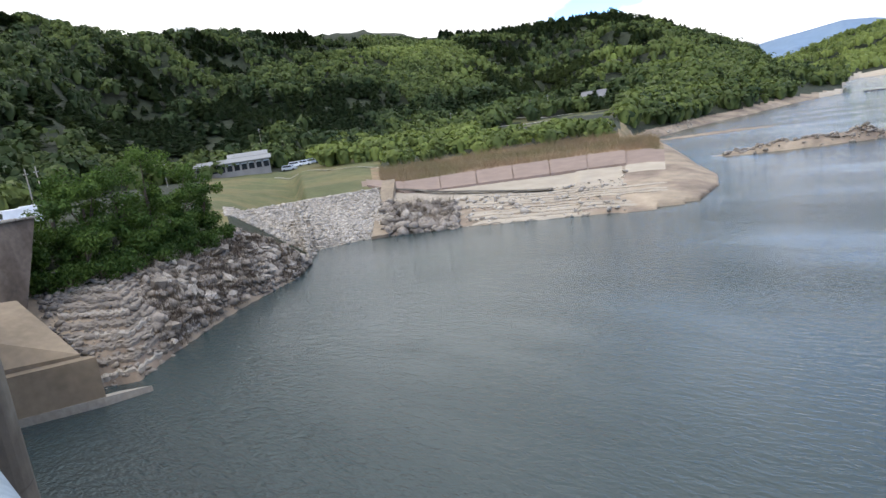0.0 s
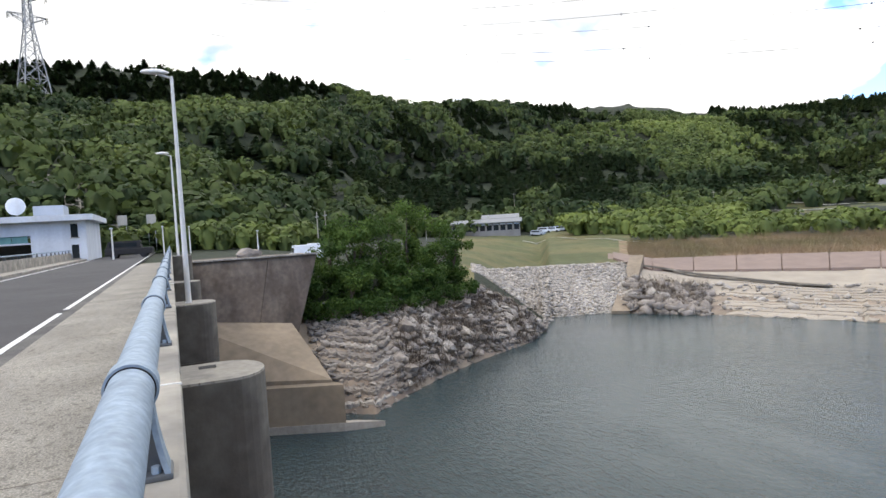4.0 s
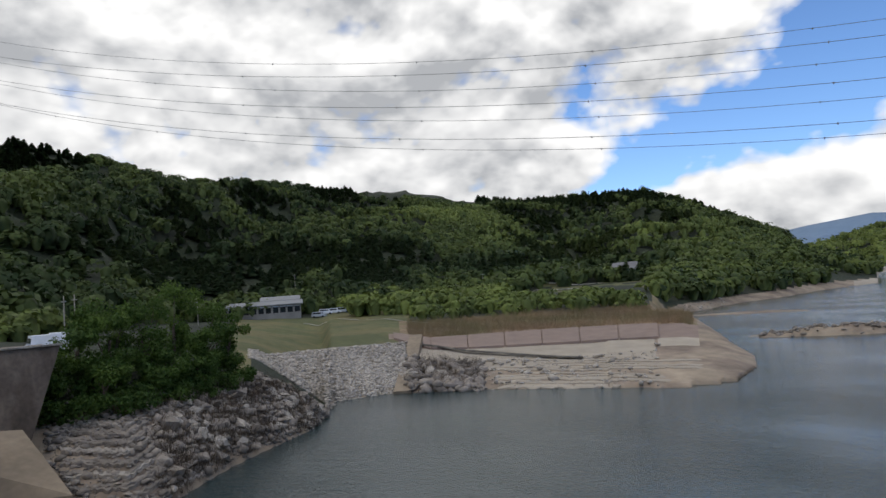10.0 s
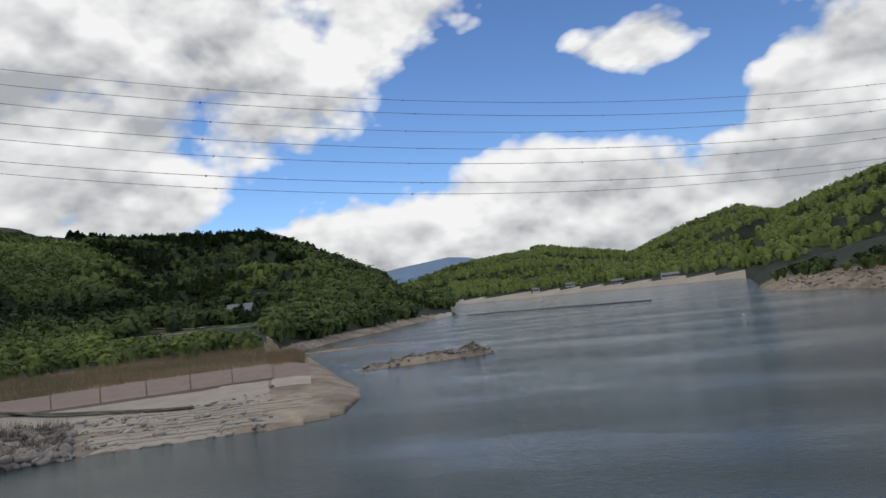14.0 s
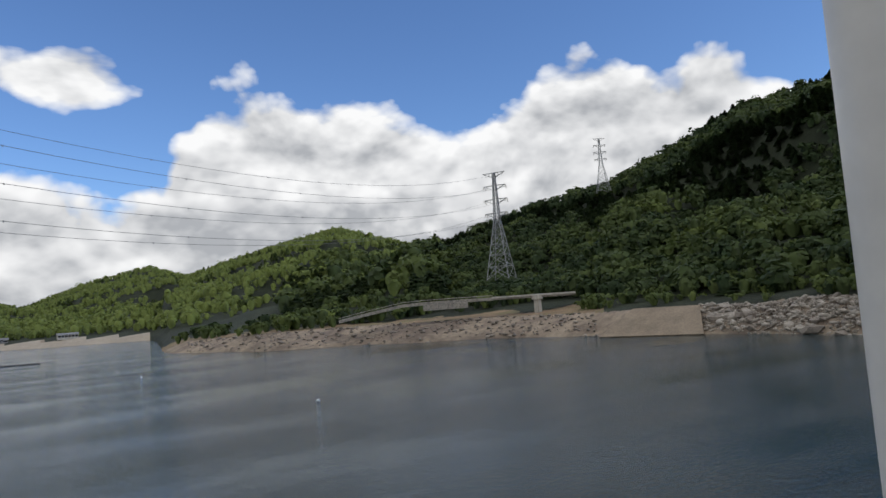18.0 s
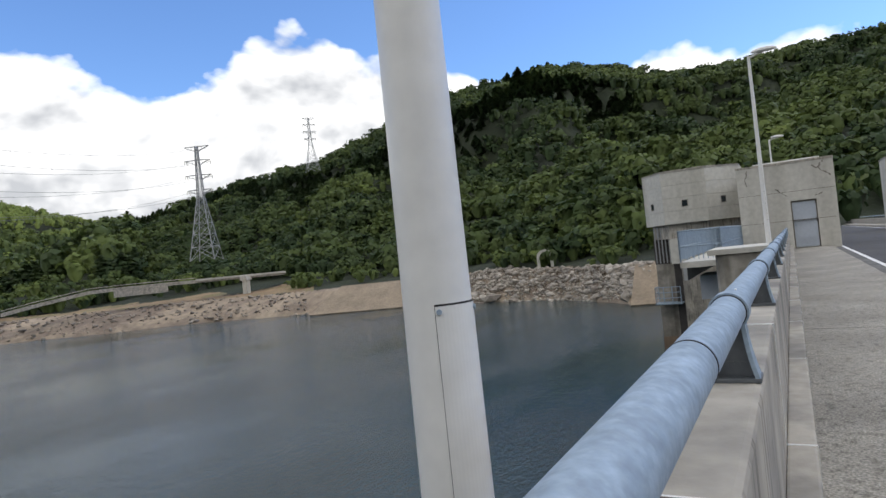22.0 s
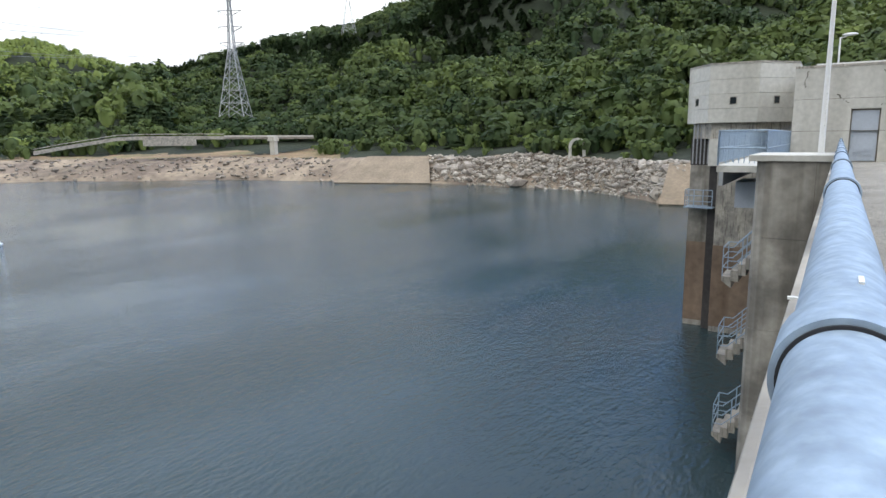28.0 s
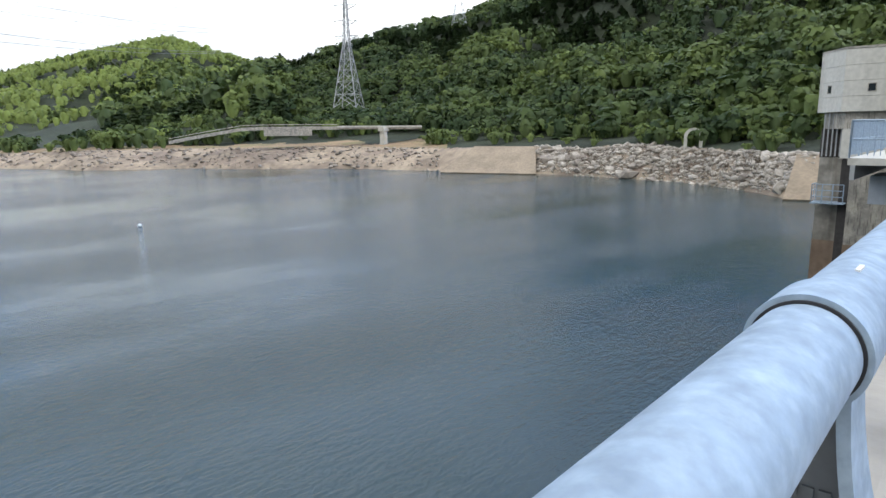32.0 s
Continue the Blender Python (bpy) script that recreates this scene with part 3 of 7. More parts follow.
cover[on & (rm >= sp[1] + 1) & (rm < sp[3])] = 2
cover[on & (rm >= 0.58 * sp[1] + 0.42 * sp[3]) & (rm < sp[3])] = 5
cover[on & (rm >= sp[3]) & (rm < sp[7])] = 4
cover[on & (am < 26.4) & (rm < sp[7] + 2)] = 1
cover[(am > 9) & (am < 22.5) & (rm < 135)] = 1
cover[(am < -12) & (am > -50) & (rm < S["r1"] + 8 + 6 * ragged) & (rm >= S["ra"])] = 4
S["r3"] = np.interp(am, STATIONS[:, 0], STATIONS[:, 8])
cover[((am + 85.5) / 3.0) ** 2 + (((rm - S["r2"]) / (S["r3"] - S["r2"]) - 0.42) / 0.15) ** 2 < 1] = 4
ground.data.polygons.foreach_set("material_index", cover.astype(np.int32))

water = mesh_np("water", [(-300, 0.0, WATER_Z), (500, 0.0, WATER_Z), (500, 1100, WATER_Z), (-300, 1100, WATER_Z)], [(0, 1, 2, 3)], M_WATER)
tagged(water, "grey-blue rippled reservoir water", "water", kind="structure")

# ---- the dam crest ----
def box(bm, x0, x1, y0, y1, z0, z1, bevel=0.0):
    """Adds a box to a bmesh, with bevelled edges if asked."""
    r = bmesh.ops.create_cube(bm, size=1.0)
    v = r["verts"]
    for p in v:
        p.co = Vector(((x0 + x1) / 2 + p.co.x * (x1 - x0), (y0 + y1) / 2 + p.co.y * (y1 - y0), (z0 + z1) / 2 + p.co.z * (z1 - z0)))
    if bevel:
        bmesh.ops.bevel(bm, geom=list({e for p in v for e in p.link_edges}), offset=bevel, segments=2, affect="EDGES", profile=0.6)
    return v


def boxed(name, dims, mat, parent=None, label="", bevel=0.0, kind=""):
    bm = bmesh.new()
    box(bm, *dims, bevel)
    return part(name, bm, mat, parent, label, kind)


def tube(bm, a, b, r0, r1=None, seg=16, caps=True):
    """Adds a tapered tube from a to b."""
    a, b = Vector(a), Vector(b)
    d = b - a
    m = Matrix.Translation((a + b) / 2) @ d.to_track_quat("Z", "Y").to_matrix().to_4x4()
    bmesh.ops.create_cone(bm, cap_ends=caps, segments=seg, radius1=r0, radius2=r0 if r1 is None else r1, depth=d.length, matrix=m)


def thing(name, at, label, category, group="", kind=""):
    e = new(name)
    e.empty_display_size = 0.2
    e.location = at
    return tagged(e, label, category, group, kind)


def prism(bm, outline, z0, z1):
    """Adds an upright prism over a plan outline."""
    lo = [bm.verts.new((x, y, z0)) for x, y in outline]
    hi = [bm.verts.new((x, y, z1)) for x, y in outline]
    n = len(outline)
    bm.faces.new(lo[::-1])
    bm.faces.new(hi)
    for i in range(n):
        bm.faces.new((lo[i], lo[(i + 1) % n], hi[(i + 1) % n], hi[i]))
    bmesh.ops.recalc_face_normals(bm, faces=bm.faces)


X_WEST, X_EAST = -43.0, 104.0
WALL_T = 0.71            # top of the parapet above the walkway
HALF = 0.085             # half its thickness
ROAD_Y1 = -7.45
FAR_WALL = -8.7

# body of the dam, upstream face upright, downstream face sloping
bm = bmesh.new()
sec = [(HALF - 0.02, -0.9), (HALF - 0.02, -30), (-34, -30), (-9.2, -2.0), (-9.2, -0.25), (HALF - 0.02, -0.25)]
a = [bm.verts.new((X_WEST, y, z)) for y, z in sec]
b = [bm.verts.new((X_EAST, y, z)) for y, z in sec]
for i in range(len(sec)):
    j = (i + 1) % len(sec)
    bm.faces.new((a[i], a[j], b[j], b[i]))
bm.faces.new(a)
bm.faces.new(b[::-1])
bmesh.ops.recalc_face_normals(bm, faces=bm.faces)
dam = part("dam", bm, M_CONC_DARK, None, kind="structure")
tagged(dam, "weathered grey concrete gravity dam holding the lake", "dam")

# walkway, kerb, road, markings
def strip(name, x0, x1, y0, y1, z0, z1, mat, label, category, kind="structure"):
    ob = boxed(name, (x0, x1, min(y0, y1), max(y0, y1), z0, z1), mat, None, label, 0.0, kind)
    return tagged(ob, category=category)


strip("pavement", X_WEST, X_EAST, -HALF - 0.10, -1.682, -0.20, 0.0, M_PATH, "worn beige-grey concrete walkway along the dam crest", "walkway")
strip("kerb", X_WEST, X_EAST, -1.686, -2.018, -0.20, -0.085, M_GUTTER, "dark concrete gutter beside the crest road", "gutter")
strip("road", X_WEST - 60, X_EAST + 40, -2.022, ROAD_Y1, -0.25, -0.095, M_ASPH, "dark grey asphalt crest road", "road")
for x0, x1 in ((X_WEST - 30, -16.2), (-15.4, 12.5), (13.2, 41.0), (41.7, X_EAST + 40)):
    strip("road_line", x0, x1, -2.038, -2.145, -0.0945, -0.090, M_WHITE, "worn white edge line along the walkway gutter", "road marking")
strip("road_line", X_WEST - 30, X_EAST + 40, -7.02, -7.15, -0.0945, -0.090, M_WHITE, "white edge line along the downstream kerb", "road marking")
strip("pavement", X_WEST - 30, X_EAST + 40, ROAD_Y1 - 0.002, FAR_WALL + 0.002, -0.25, 0.06, M_CONC, "narrow raised concrete kerb walk below the downstream parapet", "kerb walk")

# upstream parapet with its toe
bm = bmesh.new()
box(bm, X_WEST, 31.5, -HALF, HALF, -1.0, WALL_T, 0.018)
parapet = part("parapet", bm, M_CONC, None, kind="structure")
tagged(parapet, "grey concrete parapet wall stained with dark runs", "parapet")
bm = bmesh.new()
box(bm, X_WEST, 31.5, -HALF - 0.12, -HALF - 0.001, -0.05, 0.17, 0.012)
tagged(part("parapet_toe", bm, M_CONC, None, kind="structure"), "low pale concrete toe along the parapet foot", "toe")
bm = bmesh.new()
box(bm, X_WEST - 30, X_EAST + 40, FAR_WALL - 0.2, FAR_WALL, -2.0, 0.70, 0.015)
tagged(part("parapet", bm, M_CONC, None, kind="structure"), "grey concrete downstream parapet with dark stains", "parapet")

def round_sides(bm):
    """Smooth sides, with the flat ends split off."""
    for f in bm.faces:
        f.smooth = len(f.verts) == 4
    bmesh.ops.split_edges(bm, edges=[e for e in bm.edges if e.calc_face_angle(0.0) > 0.7])


# ---- handrail: pipes on cast brackets ----
STEP = 1.94               # bracket spacing
BRACKET_X = 1.94          # one bracket
RAIL_Y = -0.014           # line of the rail
PIPE_Z, PIPE_R, COLLAR_R = 0.914, 0.0475, 0.056


def bracket_parts(root):
    """A cast bracket: waisted web plate between two flared side flanges, foot plate, collar round the pipe."""
    def half(z):
        t = (z - WALL_T) / (PIPE_Z - WALL_T)
        return 0.040 + 0.029 * max(0.0, 1 - t) ** 2.0
    bm = bmesh.new()
    rows = []
    for i in range(9):
        z = WALL_T + 0.012 + (PIPE_Z - WALL_T - 0.012) * i / 8
        h = half(z)
        rows.append([bm.verts.new((x, y, z)) for x, y in ((-0.012, -h + 0.008), (0.012, -h + 0.008), (0.012, h - 0.008), (-0.012, h - 0.008))])
    for a, b in zip(rows, rows[1:]):
        for i in range(4):
            bm.faces.new((a[i], a[(i + 1) % 4], b[(i + 1) % 4], b[i]))
    bm.faces.new(rows[0][::-1])
    bm.faces.new(rows[-1])
    # the recess shade is in the web's darker colour
    part("web", bm, M_CAST, root)
    for s in (-1, 1):
        bm = bmesh.new()
        rows = []
        for i in range(11):
            z = WALL_T + 0.01 + (PIPE_Z - WALL_T) * i / 10
            h, w = half(z), 0.038 + 0.009 * (1 - i / 10) ** 2
            rows.append([bm.verts.new((x, s * y, z)) for x, y in ((-w, h - 0.012), (w, h - 0.012), (w, h), (-w, h))])
        for a, b in zip(rows, rows[1:]):
            for i in range(4):
                bm.faces.new((a[i], a[(i + 1) % 4], b[(i + 1) % 4], b[i]))
        bm.faces.new(rows[0][::-1])
        bm.faces.new(rows[-1])
        bmesh.ops.recalc_face_normals(bm, faces=bm.faces)
        part("flange", bm, M_GALV, root)
    bm = bmesh.new()
    box(bm, -0.049, 0.049, -0.070, 0.070, WALL_T, WALL_T + 0.014, 0.004)
    part("foot_plate", bm, M_CAST, root)
    for s in (-1, 1):
        bm = bmesh.new()
        tube(bm, (0.03, s * 0.036, WALL_T + 0.014), (0.03, s * 0.036, WALL_T + 0.030), 0.010, seg=6)
        part("bolt", bm, M_GALV, root)
    bm = bmesh.new()
    tube(bm, (-0.042, 0, PIPE_Z), (0.042, 0, PIPE_Z), COLLAR_R, COLLAR_R, 48)
    round_sides(bm)
    part("collar", bm, M_GALV, root)
    bm = bmesh.new()
    tube(bm, (-0.0455, 0, PIPE_Z), (0.0455, 0, PIPE_Z), PIPE_R + 0.003, seg=48)
    part("gap_ring", bm, M_BLACK, root, "dark gap between pipe and collar")
    bm = bmesh.new()
    for k in range(4):
        box(bm, -0.0155, -0.0120, -0.030 + 0.015 * k, -0.019 + 0.015 * k, WALL_T + 0.045, WALL_T + 0.058)
    part("cast_mark", bm, M_CAST, root, "raised foundry mark, unreadable")


first = thing("handrail_bracket", (BRACKET_X, RAIL_Y, 0), "grey cast bracket holding the pipe rail on the parapet", "rail bracket", "brackets of the upstream rail")
bracket_parts(first)
for k in range(-22, 16):
    if k:
        copy_thing(first, pose(BRACKET_X + k * STEP, RAIL_Y, 0))
for k in range(-22, 15):
    bm = bmesh.new()
    tube(bm, (BRACKET_X + k * STEP + 0.046, RAIL_Y, PIPE_Z), (BRACKET_X + (k + 1) * STEP - 0.046, RAIL_Y, PIPE_Z), PIPE_R, seg=48)
    round_sides(bm)
    tagged(part("handrail_pipe", bm, M_GALV), "blue-grey galvanised steel rail pipe", "handrail", "pipes of the upstream rail")

for k in (-3, -2, -1, 0, 1, 2, 3):
    bm = bmesh.new()
    x = 1.105 + k * 7.76
    tube(bm, (x - 0.004, RAIL_Y, PIPE_Z), (x + 0.004, RAIL_Y, PIPE_Z), PIPE_R + 0.0012, seg=48)
    tagged(part("pipe_joint", bm, M_BLACK), "dark ring where two rail pipes meet", "pipe joint", "joints of the upstream rail")

# ---- piers and lamp posts ----
PIER_STEP, PIER_X = 10.02, 0.97


def pier(x, top, out=1.10, half=0.62, z0=-16.0, label="round-nosed weathered concrete pier below the parapet"):
    pts = [(-half, HALF - 0.03)]
    for i in range(15):
        a = math.pi * (1 - i / 14)
        pts.append((half * math.cos(a), out - 0.45 + 0.45 * math.sin(a)))
    pts.append((half, HALF - 0.03))
    root = thing("pier", (x, 0, 0), label, "pier", "piers on the upstream face")
    for a, b in ((z0, -8.01), (-8.0, -5.01), (-5.0, -2.01), (-2.0, top - 0.03)):
        bm = bmesh.new()
        prism(bm, pts, a, b)
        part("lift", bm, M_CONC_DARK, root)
    # thin top slice, paler than the lifts below
    bm = bmesh.new()
    prism(bm, [(px * 0.985, py - 0.006 if py > 0.2 else py) for px, py in pts], top - 0.029, top)
    part("top_face", bm, M_CONC, root, "paler pier top")
    bm = bmesh.new()
    box(bm, -0.42, -0.22, 0.30, 0.52, top + 0.001, top + 0.004)
    part("drain_hole", bm, M_BLACK, root, "small dark drain hole")
    return root


HATCH = -20.0             # bearing of the service hatch on the poles


POLE_R = 0.0755


def lamp_post(x, y, z, h, arm):
    root = thing("street_lamp", (x, y, z), "tall slim grey-white tapered steel street lamp on a pier", "street lamp", "street lamps on the dam")
    bm = bmesh.new()
    tube(bm, (0, 0, 0), (0, 0, h), POLE_R, POLE_R - 0.035, 40, True)
    round_sides(bm)
    part("pole", bm, M_POLE, root)
    bm = bmesh.new()
    tube(bm, (0, 0, h - 0.05), (0, arm * 0.5, h + 0.06), 0.03, 0.025, 10)
    part("arm", bm, M_POLE, root)
    bm = bmesh.new()
    bmesh.ops.create_uvsphere(bm, u_segments=16, v_segments=8, radius=0.5)
    for v in bm.verts:
        v.co = Vector((v.co.x * 0.26, arm * 0.55 + v.co.y * 0.72, h + 0.09 + v.co.z * (0.20 if v.co.z > 0 else 0.10)))
    part("lamp_head", bm, M_POLE, root)
    bm = bmesh.new()
    box(bm, -0.09, 0.09, -0.09, 0.09, 0, 0.02)
    part("base_plate", bm, M_POLE, root)
    # curved hatch over a dark seam, facing the road
    def shell(a0, a1, z0, z1, lift):
        bm = bmesh.new()
        rows = []
        for z_ in (z0, z1):
            for lift_ in (-0.004, lift):
                q = POLE_R - 0.035 * z_ / h + lift_
                rows.append([bm.verts.new((q * math.sin(radians(a)), -q * math.cos(radians(a)), z_)) for a in np.linspace(a0, a1, 15)])
        a, b, c, d = rows
        for i in range(14):
            for p_, q_ in ((b, d), (d, c), (c, a), (a, b)):
                bm.faces.new((p_[i], p_[i + 1], q_[i + 1], q_[i]))
        bm.faces.new((a[0], b[0], d[0], c[0]))
        bm.faces.new((a[14], c[14], d[14], b[14]))
        bmesh.ops.recalc_face_normals(bm, faces=bm.faces)
        return bm
    part("seam", shell(HATCH - 45.9, HATCH + 45.9, 0.696, 1.530, 0.0006), M_BLACK, root, "dark seam round the hatch")
    hatch = part("service_hatch", shell(HATCH - 45, HATCH + 45, 0.70, 1.526, 0.0022), M_POLE, root)
    for a in (HATCH - 39, HATCH + 39):
        q = POLE_R - 0.035 * 1.50 / h
        bm = bmesh.new()
        d = Vector((math.sin(radians(a)), -math.cos(radians(a)), 0))
        tube(bm, d * q + Vector((0, 0, 1.516)), d * (q + 0.006) + Vector((0, 0, 1.516)), 0.006, 0.005, 8)
        part("screw", bm, M_GALV, hatch)
    return root


for k in range(-4, 1):
    pier(PIER_X + k * PIER_STEP, 0.42 if k == -4 else -0.46)
for k in (-4, -2, 0, 2, 4):
    x = PIER_X + k * PIER_STEP
    lamp_post(x, 0.413, {2: 0.62, 4: 0.0, -4: 0.42}.get(k, -0.46), {2: 5.55, 4: 6.0, -4: 5.6}.get(k, 6.1), -0.75)

# ---- gatehouse, intake tower and right bank ----
def polar(az, r):
    return -r * math.sin(radians(az)), r * math.cos(radians(az))


def joined(parts_, name, mat, parent=None, label=""):
    """Several boxes (x0, x1, y0, y1, z0, z1) as one mesh."""
    bm = bmesh.new()
    for d in parts_:
        box(bm, *d)
    return part(name, bm, mat, parent, label)


def rail_run(root, pts, h=1.0, bars=3, r=0.022, post=1.2, mat=None, upright=0.0):
    """A railing along points: posts, rails, optional upright bars, each a part of root."""
    mat = mat or M_GALV
    for a, b in zip(pts, pts[1:]):
        a, b = Vector(a), Vector(b)
        n = max(1, round((b - a).length / post))
        for i in range(n + 1):
            p = a.lerp(b, i / n)
            bm = bmesh.new()
            tube(bm, p, p + Vector((0, 0, h)), r, seg=8)
            part("post", bm, mat, root)
        for k in range(bars):
            z = Vector((0, 0, h * (k + 1) / bars))
            bm = bmesh.new()
            tube(bm, a + z, b + z, r * 0.8, seg=8)
            part("rail", bm, mat, root)
        if upright:
            m = max(2, int((b - a).length / upright))
            bm = bmesh.new()
            for i in range(1, m):
                p = a.lerp(b, i / m)
                tube(bm, p + Vector((0, 0, 0.08)), p + Vector((0, 0, h)), r * 0.45, seg=5)
            part("baluster_panel", bm, mat, root)


GX0 = 32.54
gate = thing("gatehouse", (GX0, 0, 0), "pale board-marked concrete gatehouse with cracks and a steel door", "gatehouse")
Y0, Y1 = -2.07, 1.80


def gpart(name, dims, mat, label="", bevel=0.0, under=None):
    x0, x1, *rest = dims
    return boxed(name, (x0 - GX0 if under is None else x0 - GX0, x1 - GX0, *rest), mat, under or gate, label, bevel)


for z0, z1 in ((-0.2, 1.235), (1.25, 2.535), (2.55, 3.80)):
    bm = bmesh.new()
    if z0 < 2.1:                                   # leave the doorway open
        box(bm, 0, 6.0, -1.29 - 0.002, Y0, z0, z1)
        box(bm, 0, 6.0, -0.28 + 0.002, Y1, z0, z1)
        box(bm, 0.22, 6.0, -1.288, -0.282, z0, z1)
        if z1 > 2.1:
            box(bm, 0, 0.22, -1.288, -0.282, 2.12, z1)
    else:
        box(bm, 0, 6.0, Y0, Y1, z0, z1)
    part("wall", bm, M_CONC_LIGHT, gate)
joined([(0.012, 5.98, Y0 + 0.012, Y1 - 0.012, z - 0.004, z + 0.020) for z in (1.233, 2.533)], "joint", M_CONC_DARK, gate, "dark recessed construction joint")
boxed("roof", (-0.02, 6.02, Y0 - 0.02, Y1 + 0.02, 3.80, 3.90), M_CONC, gate)
boxed("roof_edging", (0.7, 0.78, -1.6, 1.1, 3.90, 4.02), M_WHITE, gate, "white roof edging bar")
for y in (-1.27, -0.30):
    boxed("door_jamb", (0.10, 0.16, y - 0.025, y + 0.025, 0.0, 2.10), M_CONC_DARK, gate)
boxed("door_head", (0.10, 0.16, -1.245, -0.325, 2.05, 2.10), M_CONC_DARK, gate)
leaf = boxed("door", (0.13, 0.17, -1.243, -0.327, 0.03, 2.048), M_DOOR, gate, "grey-blue steel door with a louvred vent", 0.004)
for k in range(7):
    z = 0.20 + 0.045 * k
    bm = bmesh.new()
    box(bm, 0.112, 0.128, -1.10, -0.47, z, z + 0.028, 0.003)
    part("louvre_slat", bm, M_DOOR, leaf)
boxed("handle", (0.09, 0.13, -0.42, -0.38, 0.98, 1.08), M_GALV, leaf)
rng = random.Random(5)
for y, z, dy, dz, n in ((-1.25, 3.6, -0.7, -0.55, 7), (-0.15, 2.35, 0.38, 0.36, 6), (-1.30, 2.25, -0.25, 0.12, 4), (1.35, 3.7, 0.12, -0.7, 6), (-1.7, 3.75, 0.25, -0.3, 4)):
    bm = bmesh.new()
    for i in range(n):                             # stained crack, as short uneven pieces
        t0, t1 = i / n, (i + 1) / n
        a = Vector((-0.003, y + dy * t0 + rng.uniform(-.05, .05), z + dz * t0))
        b = Vector((-0.003, y + dy * t1 + rng.uniform(-.05, .05), z + dz * t1))
        tube(bm, a, b, rng.uniform(0.012, 0.03), seg=5)
    for v in bm.verts:
        v.co.x *= 0.12
    part("crack", bm, M_CONC_DARK, gate, "dark stained crack")

M_PIERF = material("streaked_pier_concrete", (0.37, 0.345, 0.30), 0.9, 0, (0.6, 0.2), (5.0, 0.14), (40, 0.4, 0.006), tint=((0.20, 0.185, 0.16), 0.8), streak=((0.36, 0.34, 0.31), 1.4, 0.75))
# intake tower
tower = thing("intake_tower", (37.0, 4.5, -9.3), "tall pale concrete intake tower with chamfered corners standing in the lake", "intake tower")
TO = Vector((37.0, 4.5, -9.3))


def tpart(name, outline, z0, z1, mat, label="", under=None):
    bm = bmesh.new()
    prism(bm, [(x - TO.x, y - TO.y) for x, y in outline], z0 - TO.z, z1 - TO.z)
    return part(name, bm, mat, under or tower, label)


HEAD = [(38.6, 2.0), (37.0, 3.6), (37.0, 5.9), (38.9, 7.25), (43.5, 7.25), (45.2, 5.9), (45.2, 2.0)]
zz = 1.75
while zz < 4.6:
    tpart("wall_lift", HEAD, zz, min(zz + 0.70, 4.62), M_CONC_LIGHT)
    zz += 0.712
tpart("roof", [(x + 0.02 * (1 if x > 41 else -1), y) for x, y in HEAD], 4.62, 4.70, M_CONC)
tpart("stained_band", [(38.9, 2.2), (37.3, 3.7), (37.3, 5.75), (38.9, 6.9), (43.3, 6.9), (45, 5.8), (45, 2.2)], 0.95, 1.745, M_CONC)
tpart("mid_wall", [(39.0, 1.9), (37.25, 3.5), (37.25, 5.80), (38.2, 5.82), (38.2, 2.0)], -0.45, 0.945, M_CONC_LIGHT)
tpart("gate_slot", [(38.2, 1.95), (38.22, 6.85), (44.0, 6.85), (44.0, 1.95)], -0.45, 0.945, M_RUST, "dark steel gate guide")
for k in range(5):
    tpart("gate_rib", [(38.14, 5.95 + 0.19 * k), (38.14, 6.01 + 0.19 * k), (38.21, 6.01 + 0.19 * k), (38.21, 5.95 + 0.19 * k)], -0.40, 1.7, M_STEEL)
tpart("shaft", [(37.2, 1.6), (37.2, 5.3), (38.05, 5.32), (38.05, 1.6)], -22, -0.455, M_CONC)
tpart("shaft_pier", [(38.06, 1.6), (38.06, 6.8), (44.5, 6.8), (44.5, 1.6)], -22, -0.455, M_PIERF)
tpart("shaft_groove", [(37.6, 5.33), (37.6, 5.75), (38.05, 5.75), (38.05, 5.33)], -22, -0.455, M_RUST)
M_SILT = material("silt_stained_concrete", (0.22, 0.16, 0.115), 0.95, 0, (0.4, 0.22), (3.0, 0.18), (20, 0.5, 0.01), streak=((0.5, 0.45, 0.4), 0.7, 0.6))
tpart("silt_band", [(37.185, 1.5), (37.185, 5.315), (38.045, 5.33), (38.045, 6.815), (39.5, 6.815), (39.5, 1.5)], -9.0, -4.6, M_SILT, "reddish-brown waterline stain")
for x, y, a in ((37.0, 4.75, 0), (37.75, 2.86, 45), (37.95, 6.58, -36)):
    m = Matrix.Translation(Vector((x, y, 2.83)) - TO) @ Matrix.Rotation(radians(a), 4, "Z")
    bm = bmesh.new()
    box(bm, -0.012, 0.06, -0.14, 0.14, -0.16, 0.16)
    bm.transform(m)
    w = part("window", bm, M_GLASS, tower, "small dark square window")
    bm = bmesh.new()
    for d in ((-0.02, 0.05, -0.18, -0.142, -0.2, 0.2), (-0.02, 0.05, 0.142, 0.18, -0.2, 0.2), (-0.02, 0.05, -0.142, 0.142, 0.162, 0.2), (-0.02, 0.05, -0.142, 0.142, -0.2, -0.162)):
        box(bm, *d)
    bm.transform(m)
    part("window_frame", bm, M_CONC, w)

perch = thing("service_balcony", (37.8, 6.3, -2.6), "small grey steel balcony on the intake tower", "balcony")
boxed("floor_plate", (-0.9, 0.2, -0.9, 0.55, -0.06, 0.0), M_GALV, perch)
